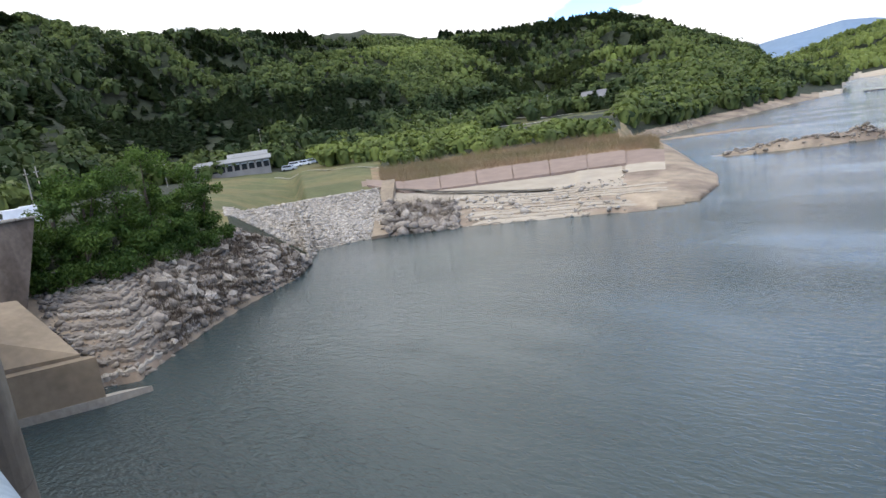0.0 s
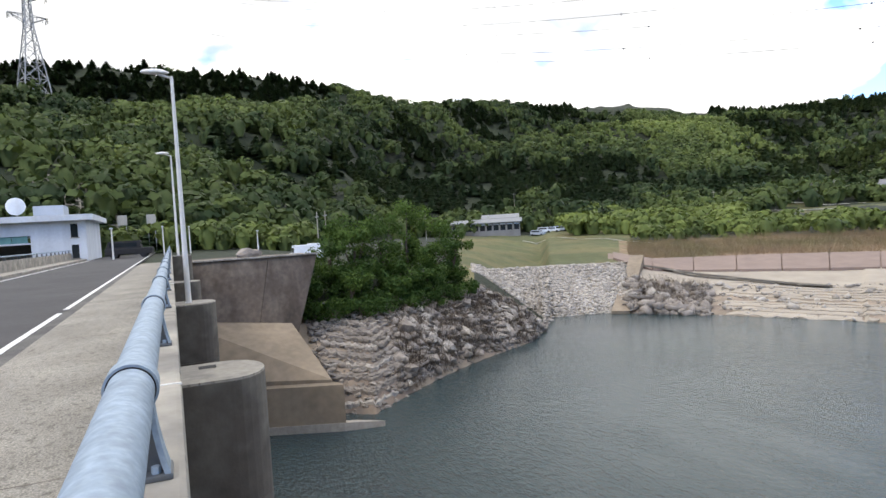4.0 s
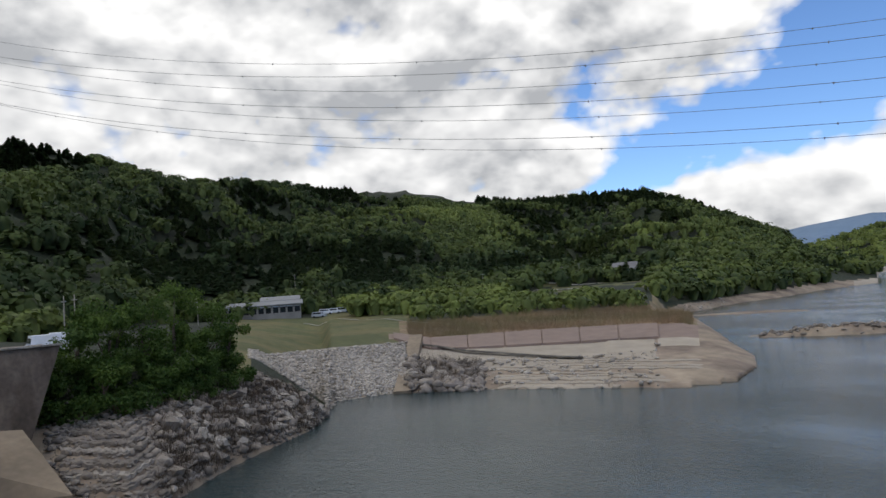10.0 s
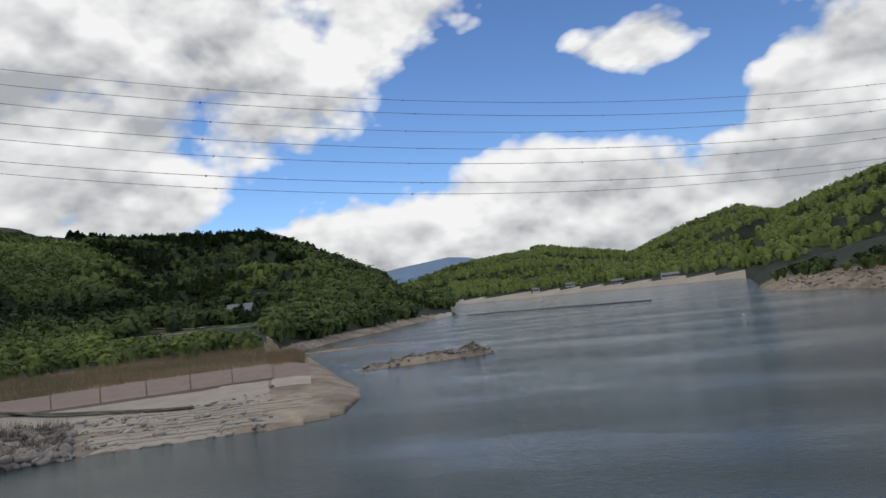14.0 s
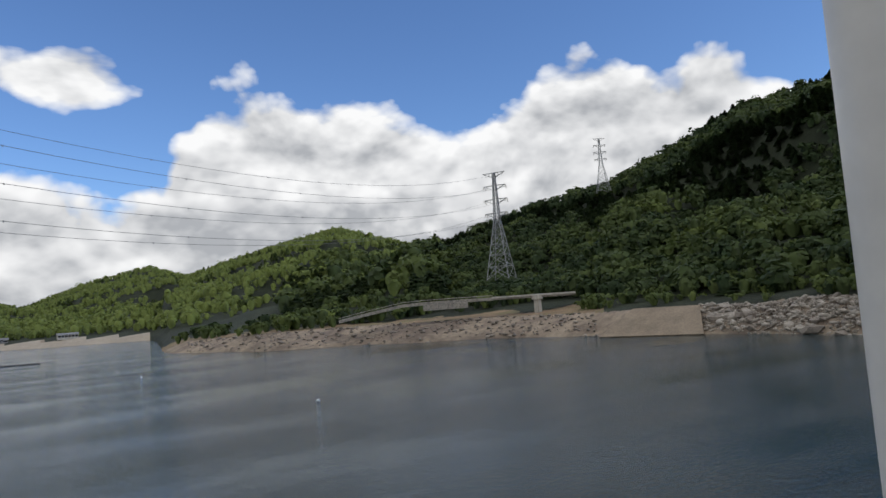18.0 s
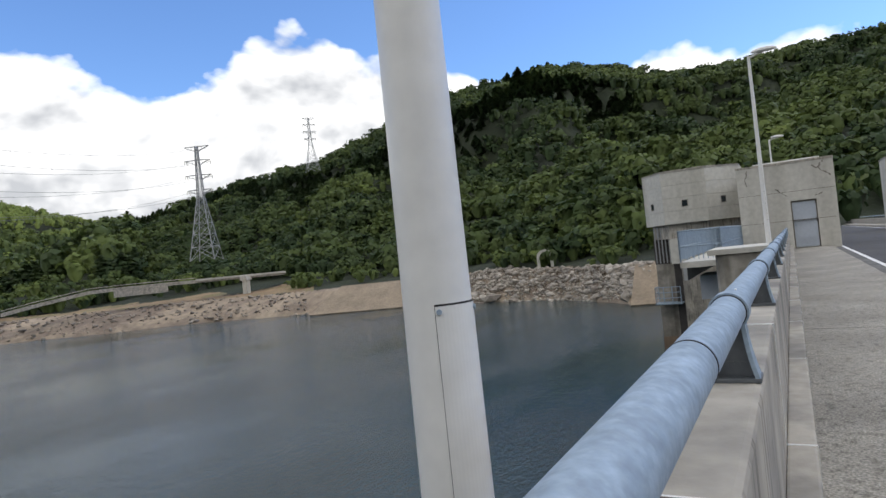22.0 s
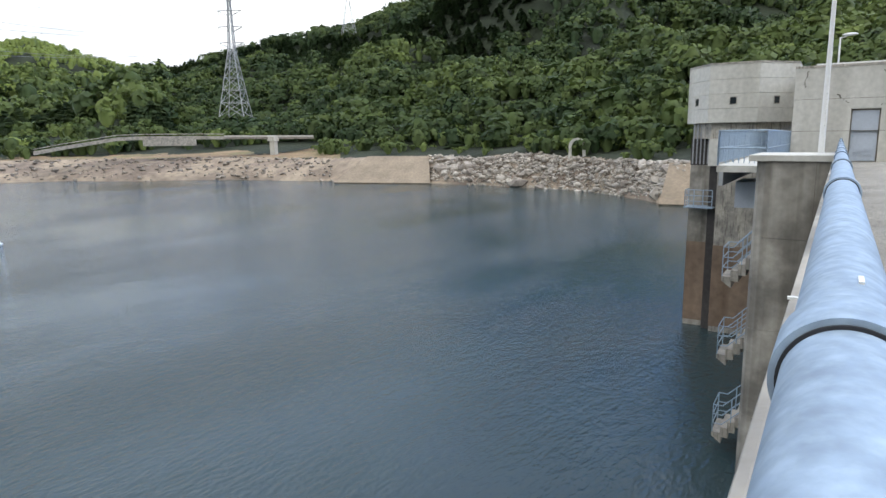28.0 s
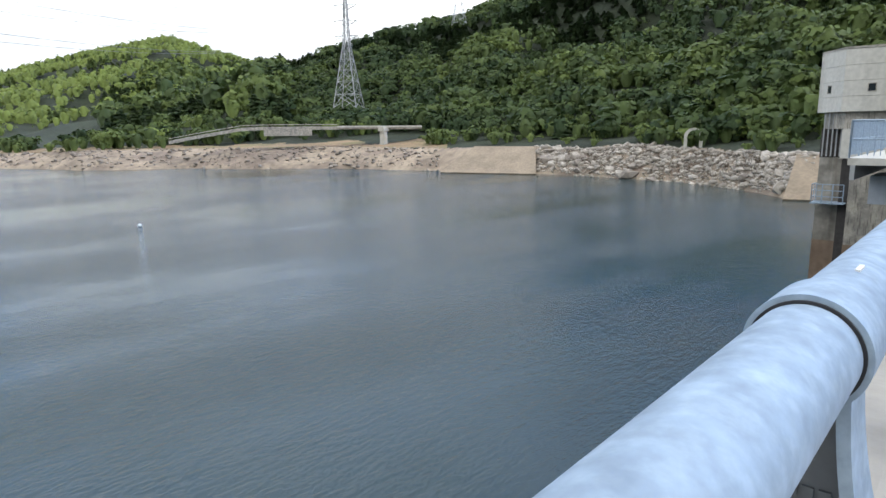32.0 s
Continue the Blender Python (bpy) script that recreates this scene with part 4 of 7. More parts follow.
rail_run(perch, [(0.15, 0.5, 0), (-0.85, 0.5, 0), (-0.85, -0.85, 0)], 0.9, 3, 0.025, 0.5)

# pier platform, footbridge and stair between crest and tower
broad_pier = thing("pier", (19.85, 0, 0), "broad streaked concrete pier with a lamp platform", "pier", "piers on the upstream face")
for z0, z1 in ((-22, -6.56), (-6.55, -4.06), (-4.05, -1.56), (-1.55, 0.44)):
    bm = bmesh.new()
    prism(bm, [(0, HALF), (0, 1.40), (0.04, 1.60), (0.14, 1.75), (0.32, 1.83), (2.45, 1.83), (2.75, 1.5), (2.75, HALF)], z0, z1)
    part("lift", bm, M_PIERF, broad_pier)
    bm = bmesh.new()
    tube(bm, (-0.004, 0.45, z0), (-0.004, 0.45, z1), 0.006, seg=5)
    part("joint", bm, M_CONC_DARK, broad_pier, "fine dark upright joint")
bm = bmesh.new()
box(bm, 19.78, 22.68, HALF + 0.004, 2.0, 0.444, 0.60, 0.012)
tagged(part("platform_slab", bm, M_CONC_LIGHT), "pale concrete platform slab on the broad pier", "platform")
foot = thing("footbridge", (22.7, 2.9, 0.2), "grey steel footbridge with barred railings from the pier to the tower", "footbridge")
boxed("deck", (0.0, 14.4, -1.1, 0.3, -0.20, 0.0), M_CONC_LIGHT, foot)
boxed("girder", (0.0, 14.4, 0.10, 0.22, -0.62, -0.20), M_STEEL, foot)
boxed("girder", (0.0, 14.4, -1.0, -0.88, -0.62, -0.20), M_STEEL, foot)
rail_run(foot, [(0.0, 0.27, 0), (14.4, 0.27, 0)], 1.05, 2, 0.03, 1.6, M_GALV, 0.14)
rail_run(foot, [(0.0, -1.05, 0), (14.4, -1.05, 0)], 1.05, 2, 0.03, 1.6, M_GALV, 0.14)
rail_run(foot, [(0.0, -1.05, 0), (0.0, 0.27, 0)], 1.05, 2, 0.03, 1.6, M_GALV, 0.14)
boxed("machine_box", (2.2, 4.2, -0.7, 0.0, -1.5, -0.63), M_DOOR, foot, "grey equipment box hung below the deck")

stair = thing("access_stair", (23.7, 2.0, -9.0), "zigzag concrete and steel stair down behind the pier to the water", "stair")
for k, zl in enumerate((5.66, 3.06, 0.35)):
    bm = bmesh.new()
    for v in box(bm, -0.6, 0.6, 0.62, 0.92, zl - 0.36, zl):
        if v.co.z < zl - 0.1 and v.co.y > 0.8:
            v.co.z = zl - 0.14                      # soffit rising to the front
    part("landing", bm, M_CONC, stair)
    for i in range(12):
        bm = bmesh.new()
        box(bm, -0.6, 0.6, 0.62 - 0.205 * (i + 1), 0.62 - 0.205 * i + 0.03, zl + 0.215 * i - 0.14, zl + 0.215 * (i + 1))
        part("step", bm, M_CONC, stair)
    for x_ in (-0.58, 0.58):
        for h in (0.3, 0.62, 0.95):
            bm = bmesh.new()
            tube(bm, (x_, 0.90, zl + h), (x_, 0.62, zl + h), 0.017, seg=6)
            tube(bm, (x_, 0.62, zl + h), (x_, -1.84, zl + 2.58 + h), 0.017, seg=6)
            part("rail", bm, M_GALV, stair)
        for i in range(6):
            yy = 0.90 - 0.55 * i
            zp = zl + max(0.0, (0.62 - yy) * 1.05)
            bm = bmesh.new()
            tube(bm, (x_, yy, zp), (x_, yy, zp + 0.95), 0.017, seg=6)
            part("post", bm, M_GALV, stair)
    for h in (0.3, 0.62, 0.95):
        bm = bmesh.new()
        tube(bm, (-0.58, 0.90, zl + h), (0.58, 0.90, zl + h), 0.017, seg=6)
        part("rail", bm, M_GALV, stair)

# square tower, hut and downstream rail
sq = thing("stair_tower", (59.0, -8.7, 0), "small square pale concrete tower beside the downstream parapet", "tower")
for k in range(7):
    boxed("wall_lift", (0, 3.5, -1.75, 1.78, -0.2 + 0.8 * k, min(0.59 + 0.8 * k, 5.3)), M_CONC_LIGHT, sq)
boxed("roof", (-0.02, 3.52, -1.77, 1.80, 5.32, 5.42), M_CONC, sq)
boxed("roof_edging", (0.4, 3.0, 0.1, 1.2, 5.42, 5.52), M_WHITE, sq)
for k in range(3):
    w = boxed("window", (-0.02, 0.03, 0.62, 0.92, 1.35 + 1.35 * k, 1.65 + 1.35 * k), M_GLASS, sq, "small dark square window")
    joined([(-0.035, 0.0, 0.57, 0.97, 1.30 + 1.35 * k, 1.345 + 1.35 * k), (-0.035, 0.0, 0.57, 0.97, 1.655 + 1.35 * k, 1.70 + 1.35 * k)], "window_frame", M_CONC, w)
lamp = boxed("flood_lamp", (-0.32, -0.05, -1.0, -0.62, 3.9, 4.2), M_CONC_LIGHT, sq, "pale boxy flood lamp")
boxed("bracket", (-0.05, 0.0, -0.86, -0.76, 3.95, 4.1), M_STEEL, lamp)
hut = thing("control_hut", (70, -13.0, 0), "small white hut beyond the downstream parapet", "hut")
boxed("wall", (0, 2.4, -1.6, 1.6, -0.2, 1.75), M_WALLW, hut)
boxed("roof", (-0.15, 2.55, -1.75, 1.75, 1.752, 1.86), M_CONC_LIGHT, hut)
boxed("window", (-0.02, 0.0, -0.9, 0.3, 0.9, 1.4), M_GLASS, hut)

far_post = thing("guard_rail_post", (14, FAR_WALL - 0.1, 0.70), "grey cast post of the downstream rail", "rail post", "posts of the downstream rail")
bm = bmesh.new()
rows = []
for zc, hw in ((0, 0.075), (0.06, 0.055), (0.14, 0.042), (0.24, 0.04)):
    rows.append([bm.verts.new((x, y, zc)) for x, y in ((-0.03, -hw), (0.03, -hw), (0.03, hw), (-0.03, hw))])
for a, b in zip(rows, rows[1:]):
    for i in range(4):
        bm.faces.new((a[i], a[(i + 1) % 4], b[(i + 1) % 4], b[i]))
bm.faces.new(rows[0][::-1])
bm.faces.new(rows[-1])
part("web", bm, M_CAST, far_post)
bm = bmesh.new()
tube(bm, (-0.04, 0, 0.245), (0.04, 0, 0.245), 0.055, seg=20)
part("collar", bm, M_GALV, far_post)
for k in range(-46, 40):
    if k:
        copy_thing(far_post, pose(14 + k * 1.94, FAR_WALL - 0.1, 0.70))
for k in range(-6, 6):
    bm = bmesh.new()
    tube(bm, (14 + k * 15.52, FAR_WALL - 0.1, 0.945), (14 + (k + 1) * 15.52 - 0.02, FAR_WALL - 0.1, 0.945), 0.045, seg=16)
    tagged(part("handrail_pipe", bm, M_GALV), "blue-grey galvanised pipe on the downstream parapet", "handrail", "pipes of the downstream rail")

# right bank: concrete aprons, portal, road wall, bridge
def slab_on(name, corners, thick, mat, label, category):
    """A thin slab through four corners (az, r, z)."""
    bm = bmesh.new()
    pts = [Vector((*polar(a, r), z)) for a, r, z in corners]
    n = (pts[1] - pts[0]).cross(pts[3] - pts[0]).normalized()
    if n.z < 0:
        n = -n
    top = [bm.verts.new(p + n * thick) for p in pts]
    low = [bm.verts.new(p - n * 1.2) for p in pts]
    bm.faces.new(top)
    bm.faces.new(low[::-1])
    for i in range(4):
        bm.faces.new((top[i], low[i], low[(i + 1) % 4], top[(i + 1) % 4]))
    bmesh.ops.recalc_face_normals(bm, faces=bm.faces)
    return tagged(part(name, bm, mat), label, category)


slab_on("bank_apron", [(-49.2, 158, -9.5), (-57.6, 150, -9.5), (-57.5, 163, -3.6), (-52.2, 168, -3.6)], 0.5, M_CONC_SAND, "pale beige concrete apron on the lake bank", "apron")
slab_on("bank_apron", [(-77.3, 104, -9.5), (-80.2, 104, -9.5), (-80.2, 113, -3.6), (-78.0, 113, -3.6)], 0.5, M_CONC_SAND, "beige concrete apron beside the intake tower", "apron")
portal = thing("tunnel_portal", (*polar(-70.4, 139), -2.4), "small white concrete arch portal among the trees", "portal")
bm = bmesh.new()
inner, outer = [], []
for i in range(13):
    a = math.pi * i / 12
    inner.append((math.cos(a) * 1.1, math.sin(a) * 1.2 + 1.6))
    outer.append((math.cos(a) * 1.75, math.sin(a) * 1.75 + 1.6))
inner = [(1.1, -1.5)] + inner + [(-1.1, -1.5)]
outer = [(1.75, -1.5)] + outer + [(-1.75, -1.5)]
for d0, d1 in ((0, 0.9),):
    fi = [[bm.verts.new((u, d, w)) for u, w in L] for L in (inner, outer) for d in (d0, d1)]
    n = len(inner)
    for i in range(n - 1):
        bm.faces.new((fi[0][i], fi[0][i + 1], fi[2][i + 1], fi[2][i]))
        bm.faces.new((fi[1][i], fi[1][i + 1], fi[3][i + 1], fi[3][i]))
        bm.faces.new((fi[0][i], fi[0][i + 1], fi[1][i + 1], fi[1][i]))
        bm.faces.new((fi[2][i], fi[2][i + 1], fi[3][i + 1], fi[3][i]))
bmesh.ops.recalc_face_normals(bm, faces=bm.faces)
arch = part("arch", bm, M_CONC_LIGHT, portal)
portal.rotation_euler = (0, 0, radians(-70.4))

road_wall = thing("road_wall", (*polar(-35, 205), 0), "pale concrete retaining wall carrying the lakeside road", "retaining wall")
RW = Vector((*polar(-35, 205), 0))
az_w = [-26.5, -28.5, -30.5, -32.2, -34, -36, -38, -40.2]
top_w = [-1.2, 0.2, 1.4, 2.4, 2.6, 2.6, 2.6, 2.5]
for (a0, t0), (a1, t1) in zip(zip(az_w, top_w), zip(az_w[1:], top_w[1:])):
    p0, p1 = Vector((*polar(a0, 205), 0)) - RW, Vector((*polar(a1, 205), 0)) - RW
    q0, q1 = Vector((*polar(a0, 209), 0)) - RW, Vector((*polar(a1, 209), 0)) - RW
    drop = 2.8 if -38.1 < a1 and a0 < -33 else 1.0
    bm = bmesh.new()
    lo = [bm.verts.new((v.x, v.y, tz - dz)) for v, tz, dz in ((p0, t0, drop), (p1, t1, drop), (q1, t1, drop), (q0, t0, drop))]
    hi = [bm.verts.new((v.x, v.y, tz)) for v, tz in ((p0, t0), (p1, t1), (q1, t1), (q0, t0))]
    bm.faces.new(lo[::-1]), bm.faces.new(hi)
    for i in range(4):
        bm.faces.new((lo[i], lo[(i + 1) % 4], hi[(i + 1) % 4], hi[i]))
    bmesh.ops.recalc_face_normals(bm, faces=bm.faces)
    part("wall_panel", bm, M_CONC, road_wall)
    bm = bmesh.new()
    tube(bm, (p0.x, p0.y, t0 + 0.55), (p1.x, p1.y, t1 + 0.55), 0.12, seg=8)
    part("guard_rail", bm, M_CONC, road_wall)
bridge = thing("road_bridge", (*polar(-43.5, 203), 0), "white-edged concrete road bridge on a single pier", "bridge")
BR = Vector((*polar(-43.5, 203), 0))
pa, pb = Vector((*polar(-40.2, 205), 1.6)) - BR, Vector((*polar(-47.5, 203), 1.4)) - BR
d = (pb - pa).normalized()
nrm = Vector((-d.y, d.x, 0))
for nm, w0, w1, z0, z1, mt in (("deck", 0, 5.0, 0, 0.9, M_CONC), ("edge_beam", -0.35, 0, 0.55, 1.10, M_CONC_LIGHT)):
    bm = bmesh.new()
    ps = [pa + nrm * w0, pb + nrm * w0, pb + nrm * w1, pa + nrm * w1]
    lo = [bm.verts.new(p + Vector((0, 0, z0))) for p in ps]
    hi = [bm.verts.new(p + Vector((0, 0, z1))) for p in ps]
    bm.faces.new(lo[::-1]), bm.faces.new(hi)
    for i in range(4):
        bm.faces.new((lo[i], lo[(i + 1) % 4], hi[(i + 1) % 4], hi[i]))
    bmesh.ops.recalc_face_normals(bm, faces=bm.faces)
    part(nm, bm, mt, bridge)
pc = pa.lerp(pb, 0.55)
bm = bmesh.new()
box(bm, pc.x - 0.7, pc.x + 0.7, pc.y - 0.7, pc.y + 1.2, -6.0, 1.58)
part("pier", bm, M_CONC_LIGHT, bridge)
bm = bmesh.new()
box(bm, pc.x - 1.2, pc.x + 1.2, pc.y - 1.0, pc.y + 1.6, 0.9, 2.2)
part("pier_cap", bm, M_CONC_LIGHT, bridge)

buoy = thing("buoy", (*polar(-24.3, 80), WATER_Z), "small white float on the lake", "buoy", "floats on the lake")
bm = bmesh.new()
bmesh.ops.create_uvsphere(bm, u_segments=12, v_segments=8, radius=0.24)
for v in bm.verts:
    v.co.z = v.co.z * 0.8 + 0.12
part("float", bm, M_WALLW, buoy)
bm = bmesh.new()
tube(bm, (0, 0, 0.25), (0, 0, 0.42), 0.04, 0.03, 8)
part("stem", bm, M_WALLW, buoy)
copy_thing(buoy, pose(*polar(-10.5, 150), WATER_Z))
boom = new("log_boom")
boom.location = (*polar(1, 330), WATER_Z)
tagged(boom, "line of small dark floats across the lake", "float line")
for k in range(46):
    bm = bmesh.new()
    x, y = polar(12 - 15.5 * k / 45, 330 - 1.2 * k)
    bx, by = polar(1, 330)
    tube(bm, (x - bx - 0.9, y - by, 0.1), (x - bx + 0.9, y - by, 0.1), 0.28, seg=8)
    part("float", bm, M_RUST, boom)

# ---- west abutment, mound, fields ----
def solid(name, top, low, mat, parent=None, label=""):
    """A solid between two loops of corners."""
    bm = bmesh.new()
    a = [bm.verts.new(p) for p in top]
    b = [bm.verts.new(p) for p in low]
    bm.faces.new(a)
    bm.faces.new(b[::-1])
    n = len(a)
    for i in range(n):
        bm.faces.new((a[i], b[i], b[(i + 1) % n], a[(i + 1) % n]))
    bmesh.ops.recalc_face_normals(bm, faces=bm.faces)
    return part(name, bm, mat, parent, label)


ABUT = thing("abutment_wall", (0, 0, 0), "dark stained concrete abutment wall at the dam's west end", "retaining wall")
solid("wall_face", [(-41.2, 0.0, -0.12), (-41.5, 5.6, -0.15), (-48, 5.6, -0.15), (-48, 0.0, -0.12)],
      [(-40.2, 0.0, -4.2), (-40.3, 4.6, -4.4), (-48, 4.6, -6), (-48, 0, -6)], M_ABUT, ABUT)
solid("wall_face", [(-41.48, 5.62, -0.16), (-42.7, 8.9, -0.20), (-48, 8.9, -0.20), (-48, 5.62, -0.16)],
      [(-40.28, 4.62, -4.4), (-40.9, 7.0, -5.2), (-48, 7.0, -6), (-48, 4.62, -6)], M_ABUT, ABUT)
solid("coping", [(-41.05, -0.02, -0.02), (-41.38, 5.7, -0.05), (-42.6, 9.0, -0.09), (-43.1, 8.9, -0.09), (-41.9, 5.6, -0.05), (-41.6, -0.02, -0.02)],
      [(-41.05, -0.02, -0.115), (-41.38, 5.7, -0.145), (-42.6, 9.0, -0.19), (-43.1, 8.9, -0.19), (-41.9, 5.6, -0.145), (-41.6, -0.02, -0.115)], M_CONC, ABUT)
APRON = thing("abutment_apron", (0, 0, 0), "sandy beige concrete apron sloping to the water", "apron")
solid("slope", [(-40.35, 0.1, -3.45), (-40.4, 6.6, -4.25), (-33.9, 7.4, -6.6), (-37.0, 0.1, -6.4)],
      [(-44, 0.1, -12), (-44, 6.6, -12), (-34.1, 7.4, -12), (-37.2, 0.1, -12)], M_CONC_SAND, APRON)
solid("foot_block", [(-37.1, 0.1, -6.75), (-33.7, 7.7, -6.75), (-33.4, 7.9, -6.85), (-36.7, 0.1, -6.85)],
      [(-37.1, 0.1, -13), (-33.7, 7.7, -13), (-33.2, 7.9, -13), (-36.5, 0.1, -13)], M_CONC_SAND, APRON)
solid("water_ledge", [(-36.6, 0.1, -8.9), (-33.3, 7.8, -8.85), (-32.9, 9.9, -9.0), (-34.3, 8.7, -9.1), (-35.7, 4.5, -9.1), (-36.0, 0.1, -9.1)],
      [(-36.6, 0.1, -11), (-33.3, 7.8, -11), (-32.9, 9.9, -11), (-34.3, 8.7, -11), (-35.7, 4.5, -11), (-36.0, 0.1, -11)], M_ROCKP, APRON)

def rock_shapes(seed, count, fine=1):
    """Broken stones: a ball cut flat by a few planes."""
    rng = np.random.default_rng(seed)
    bm = bmesh.new()
    bmesh.ops.create_icosphere(bm, subdivisions=fine, radius=1.0)
    base = np.array([v.co[:] for v in bm.verts])
    faces = np.array([[v.index for v in f.verts] for f in bm.faces])
    bm.free()
    out = []
    for _ in range(count):
        v = base * rng.uniform(0.9, 1.1, (len(base), 1))
        for _ in range(7):
            d = rng.normal(size=3)
            d /= np.linalg.norm(d)
            over = np.maximum(v @ d - rng.uniform(0.30, 0.65), 0)
            v = v - over[:, None] * d
        v = v / np.abs(v).max() * rng.uniform([0.8, 0.55, 0.35], [1.35, 1.0, 0.75])
        out.append((v, faces))
    return out


def scatter(name, x, y, z, size, mat, label, category, seed, sink=0.25, flat=1.0, fine=1):
    """Many loose stones as one object."""
    rng = np.random.default_rng(seed)
    shapes = rock_shapes(seed, 8, fine)
    pick = rng.integers(0, 8, len(x))
    V, F, base = [], [], 0
    for k, (v, f) in enumerate(shapes):
        m = np.nonzero(pick == k)[0]
        if not len(m):
            continue
        a = rng.uniform(0, 2 * math.pi, len(m))
        c, s = np.cos(a)[:, None], np.sin(a)[:, None]
        sz = size[m][:, None]
        X = (v[:, 0] * c - v[:, 1] * s) * sz + x[m][:, None]
        Y = (v[:, 0] * s + v[:, 1] * c) * sz + y[m][:, None]
        Z = v[:, 2] * sz * flat + z[m][:, None] + (0.5 - sink) * sz * flat
        V.append(np.stack([X, Y, Z], -1).reshape(-1, 3))
        F.append((f[None] + (np.arange(len(m)) * len(v))[:, None, None]).reshape(-1, 3) + base)
        base += len(m) * len(v)
    return tagged(mesh_np(name, np.vstack(V), np.vstack(F), mat), label, category, kind="stuff")


def bank_places(seed, n, az0, az1, lo, hi):
    """Places on a bank between the water and its top: lo and hi as shares of the slope."""
    rng = np.random.default_rng(seed)
    az = rng.uniform(az0, az1, n)
    r0, ra = np.interp(az, STATIONS[:, 0], STATIONS[:, 1]), np.interp(az, STATIONS[:, 0], STATIONS[:, 2])
    r = r0 + (ra - r0) * rng.uniform(lo, hi, n)
    x, y = -r * np.sin(np.radians(az)), r * np.cos(np.radians(az))
    return x, y, land_height(r, az), rng


x, y, z, rng = bank_places(201, 8500, 58.6, 79.5, -0.08, 1.25)
foot = (z - WATER_Z) / 4.7 < np.clip((np.degrees(np.arctan2(-x, y)) - 69.5) / 5.0, 0, 1) * 0.72       # bare bedded rock at the foot
foot &= rng.uniform(size=len(x)) > 0.4
x, y, z = x[~foot], y[~foot], z[~foot]
scatter("mound_rubble", x, y, z, rng.gamma(1.8, 0.07, len(x)).clip(0.06, 0.4), M_ROCK, "broken beige-grey rubble on the mound's bank", "rubble", 202, fine=0)
x, y, z, rng = bank_places(203, 800, 58.7, 72, 0.0, 1.1)
scatter("mound_rocks", x, y, z, rng.gamma(2.5, 0.13, len(x)).clip(0.15, 0.7), M_ROCK, "broken grey rocks on the mound's bank", "rocks", 204)
BLOCKS = []
for v, f in rock_shapes(205, 8):
    me = bpy.data.meshes.new("boulder")
    me.from_pydata(v.tolist(), [], f.tolist())
    me.materials.append(M_ROCK if len(BLOCKS) % 2 else M_ROCKP)
    BLOCKS.append(me)


def loose_blocks(count, seed, az0, az1, lo, hi, s0, s1, group):
    x, y, z, rng = bank_places(seed, count, az0, az1, lo, hi)
    for k in range(count):
        s_ = float(rng.uniform(s0, s1) * rng.uniform(0.7, 1.2))
        ob = new("boulder", BLOCKS[int(rng.integers(8))])
        ob.matrix_world = Matrix.Translation((float(x[k]), float(y[k]), float(z[k]) + 0.12 * s_)) @ Matrix.Rotation(float(rng.uniform(0, 6.28)), 4, "Z") @ Matrix.Rotation(float(rng.normal(0, 0.25)), 4, "X") @ Matrix.Scale(s_, 4)
        tagged(ob, "angular pale grey boulder lying on the bare bank", "boulder", group)


loose_blocks(110, 206, 59.2, 71, 0.02, 1.0, 0.45, 1.0, "boulders on the mound's bank")
loose_blocks(36, 207, 45, 51, 0.0, 0.8, 0.6, 1.3, "boulders at the spit's root")
loose_blocks(60, 208, -79, -58, 0.0, 0.9, 0.9, 2.0, "boulders on the east bank")
# bedded rock layers at the mound's foot
beds = thing("rock_beds", (*polar(75, 38), WATER_Z), "layered pale and dark rock beds at the mound's foot", "rock ledge")
BD = Vector((*polar(75, 38), WATER_Z))
rg = random.Random(9)
for k in range(17):
    t = k / 16
    a0, a1 = 78.4 + rg.uniform(-.2, .2), 68.5 + 5.5 * t + rg.uniform(-.8, .8)
    off_ = 0.2 + 7.0 * t
    steps = 60
    bm = bmesh.new()
    last = None
    for i in range(steps + 1):
        a = a0 + (a1 - a0) * i / steps
        r0_ = float(np.interp(a, STATIONS[:, 0], STATIONS[:, 1]))
        r = r0_ + off_ + 0.10 * noise.noise((a * 0.6, k * 1.37, 0.3)) + 0.16 * noise.noise((a * 4.3, k * 1.71, 5.4)) + 0.3 * (k % 2)
        h = float(land_at(*polar(a, r))) - WATER_Z + 0.20 + 0.10 * noise.noise((a * 3.1, k * 2.3, 9))
        row = []
        for dr, up in ((0.06, -0.6), (0.0, 0.0), (0.10, 0.05), (0.8, 0.10), (0.8, -0.6)):
            px, py = polar(a, r + dr)
            row.append(bm.verts.new((px - BD.x, py - BD.y, h + up)))
        if last:
            for p_, q_, u_, v_ in zip(last, last[1:], row, row[1:]):
                bm.faces.new((p_, q_, v_, u_))
        last = row
    bmesh.ops.recalc_face_normals(bm, faces=bm.faces)
    part("bed", bm, M_ROCK if k % 5 else M_ROCKP, beds)

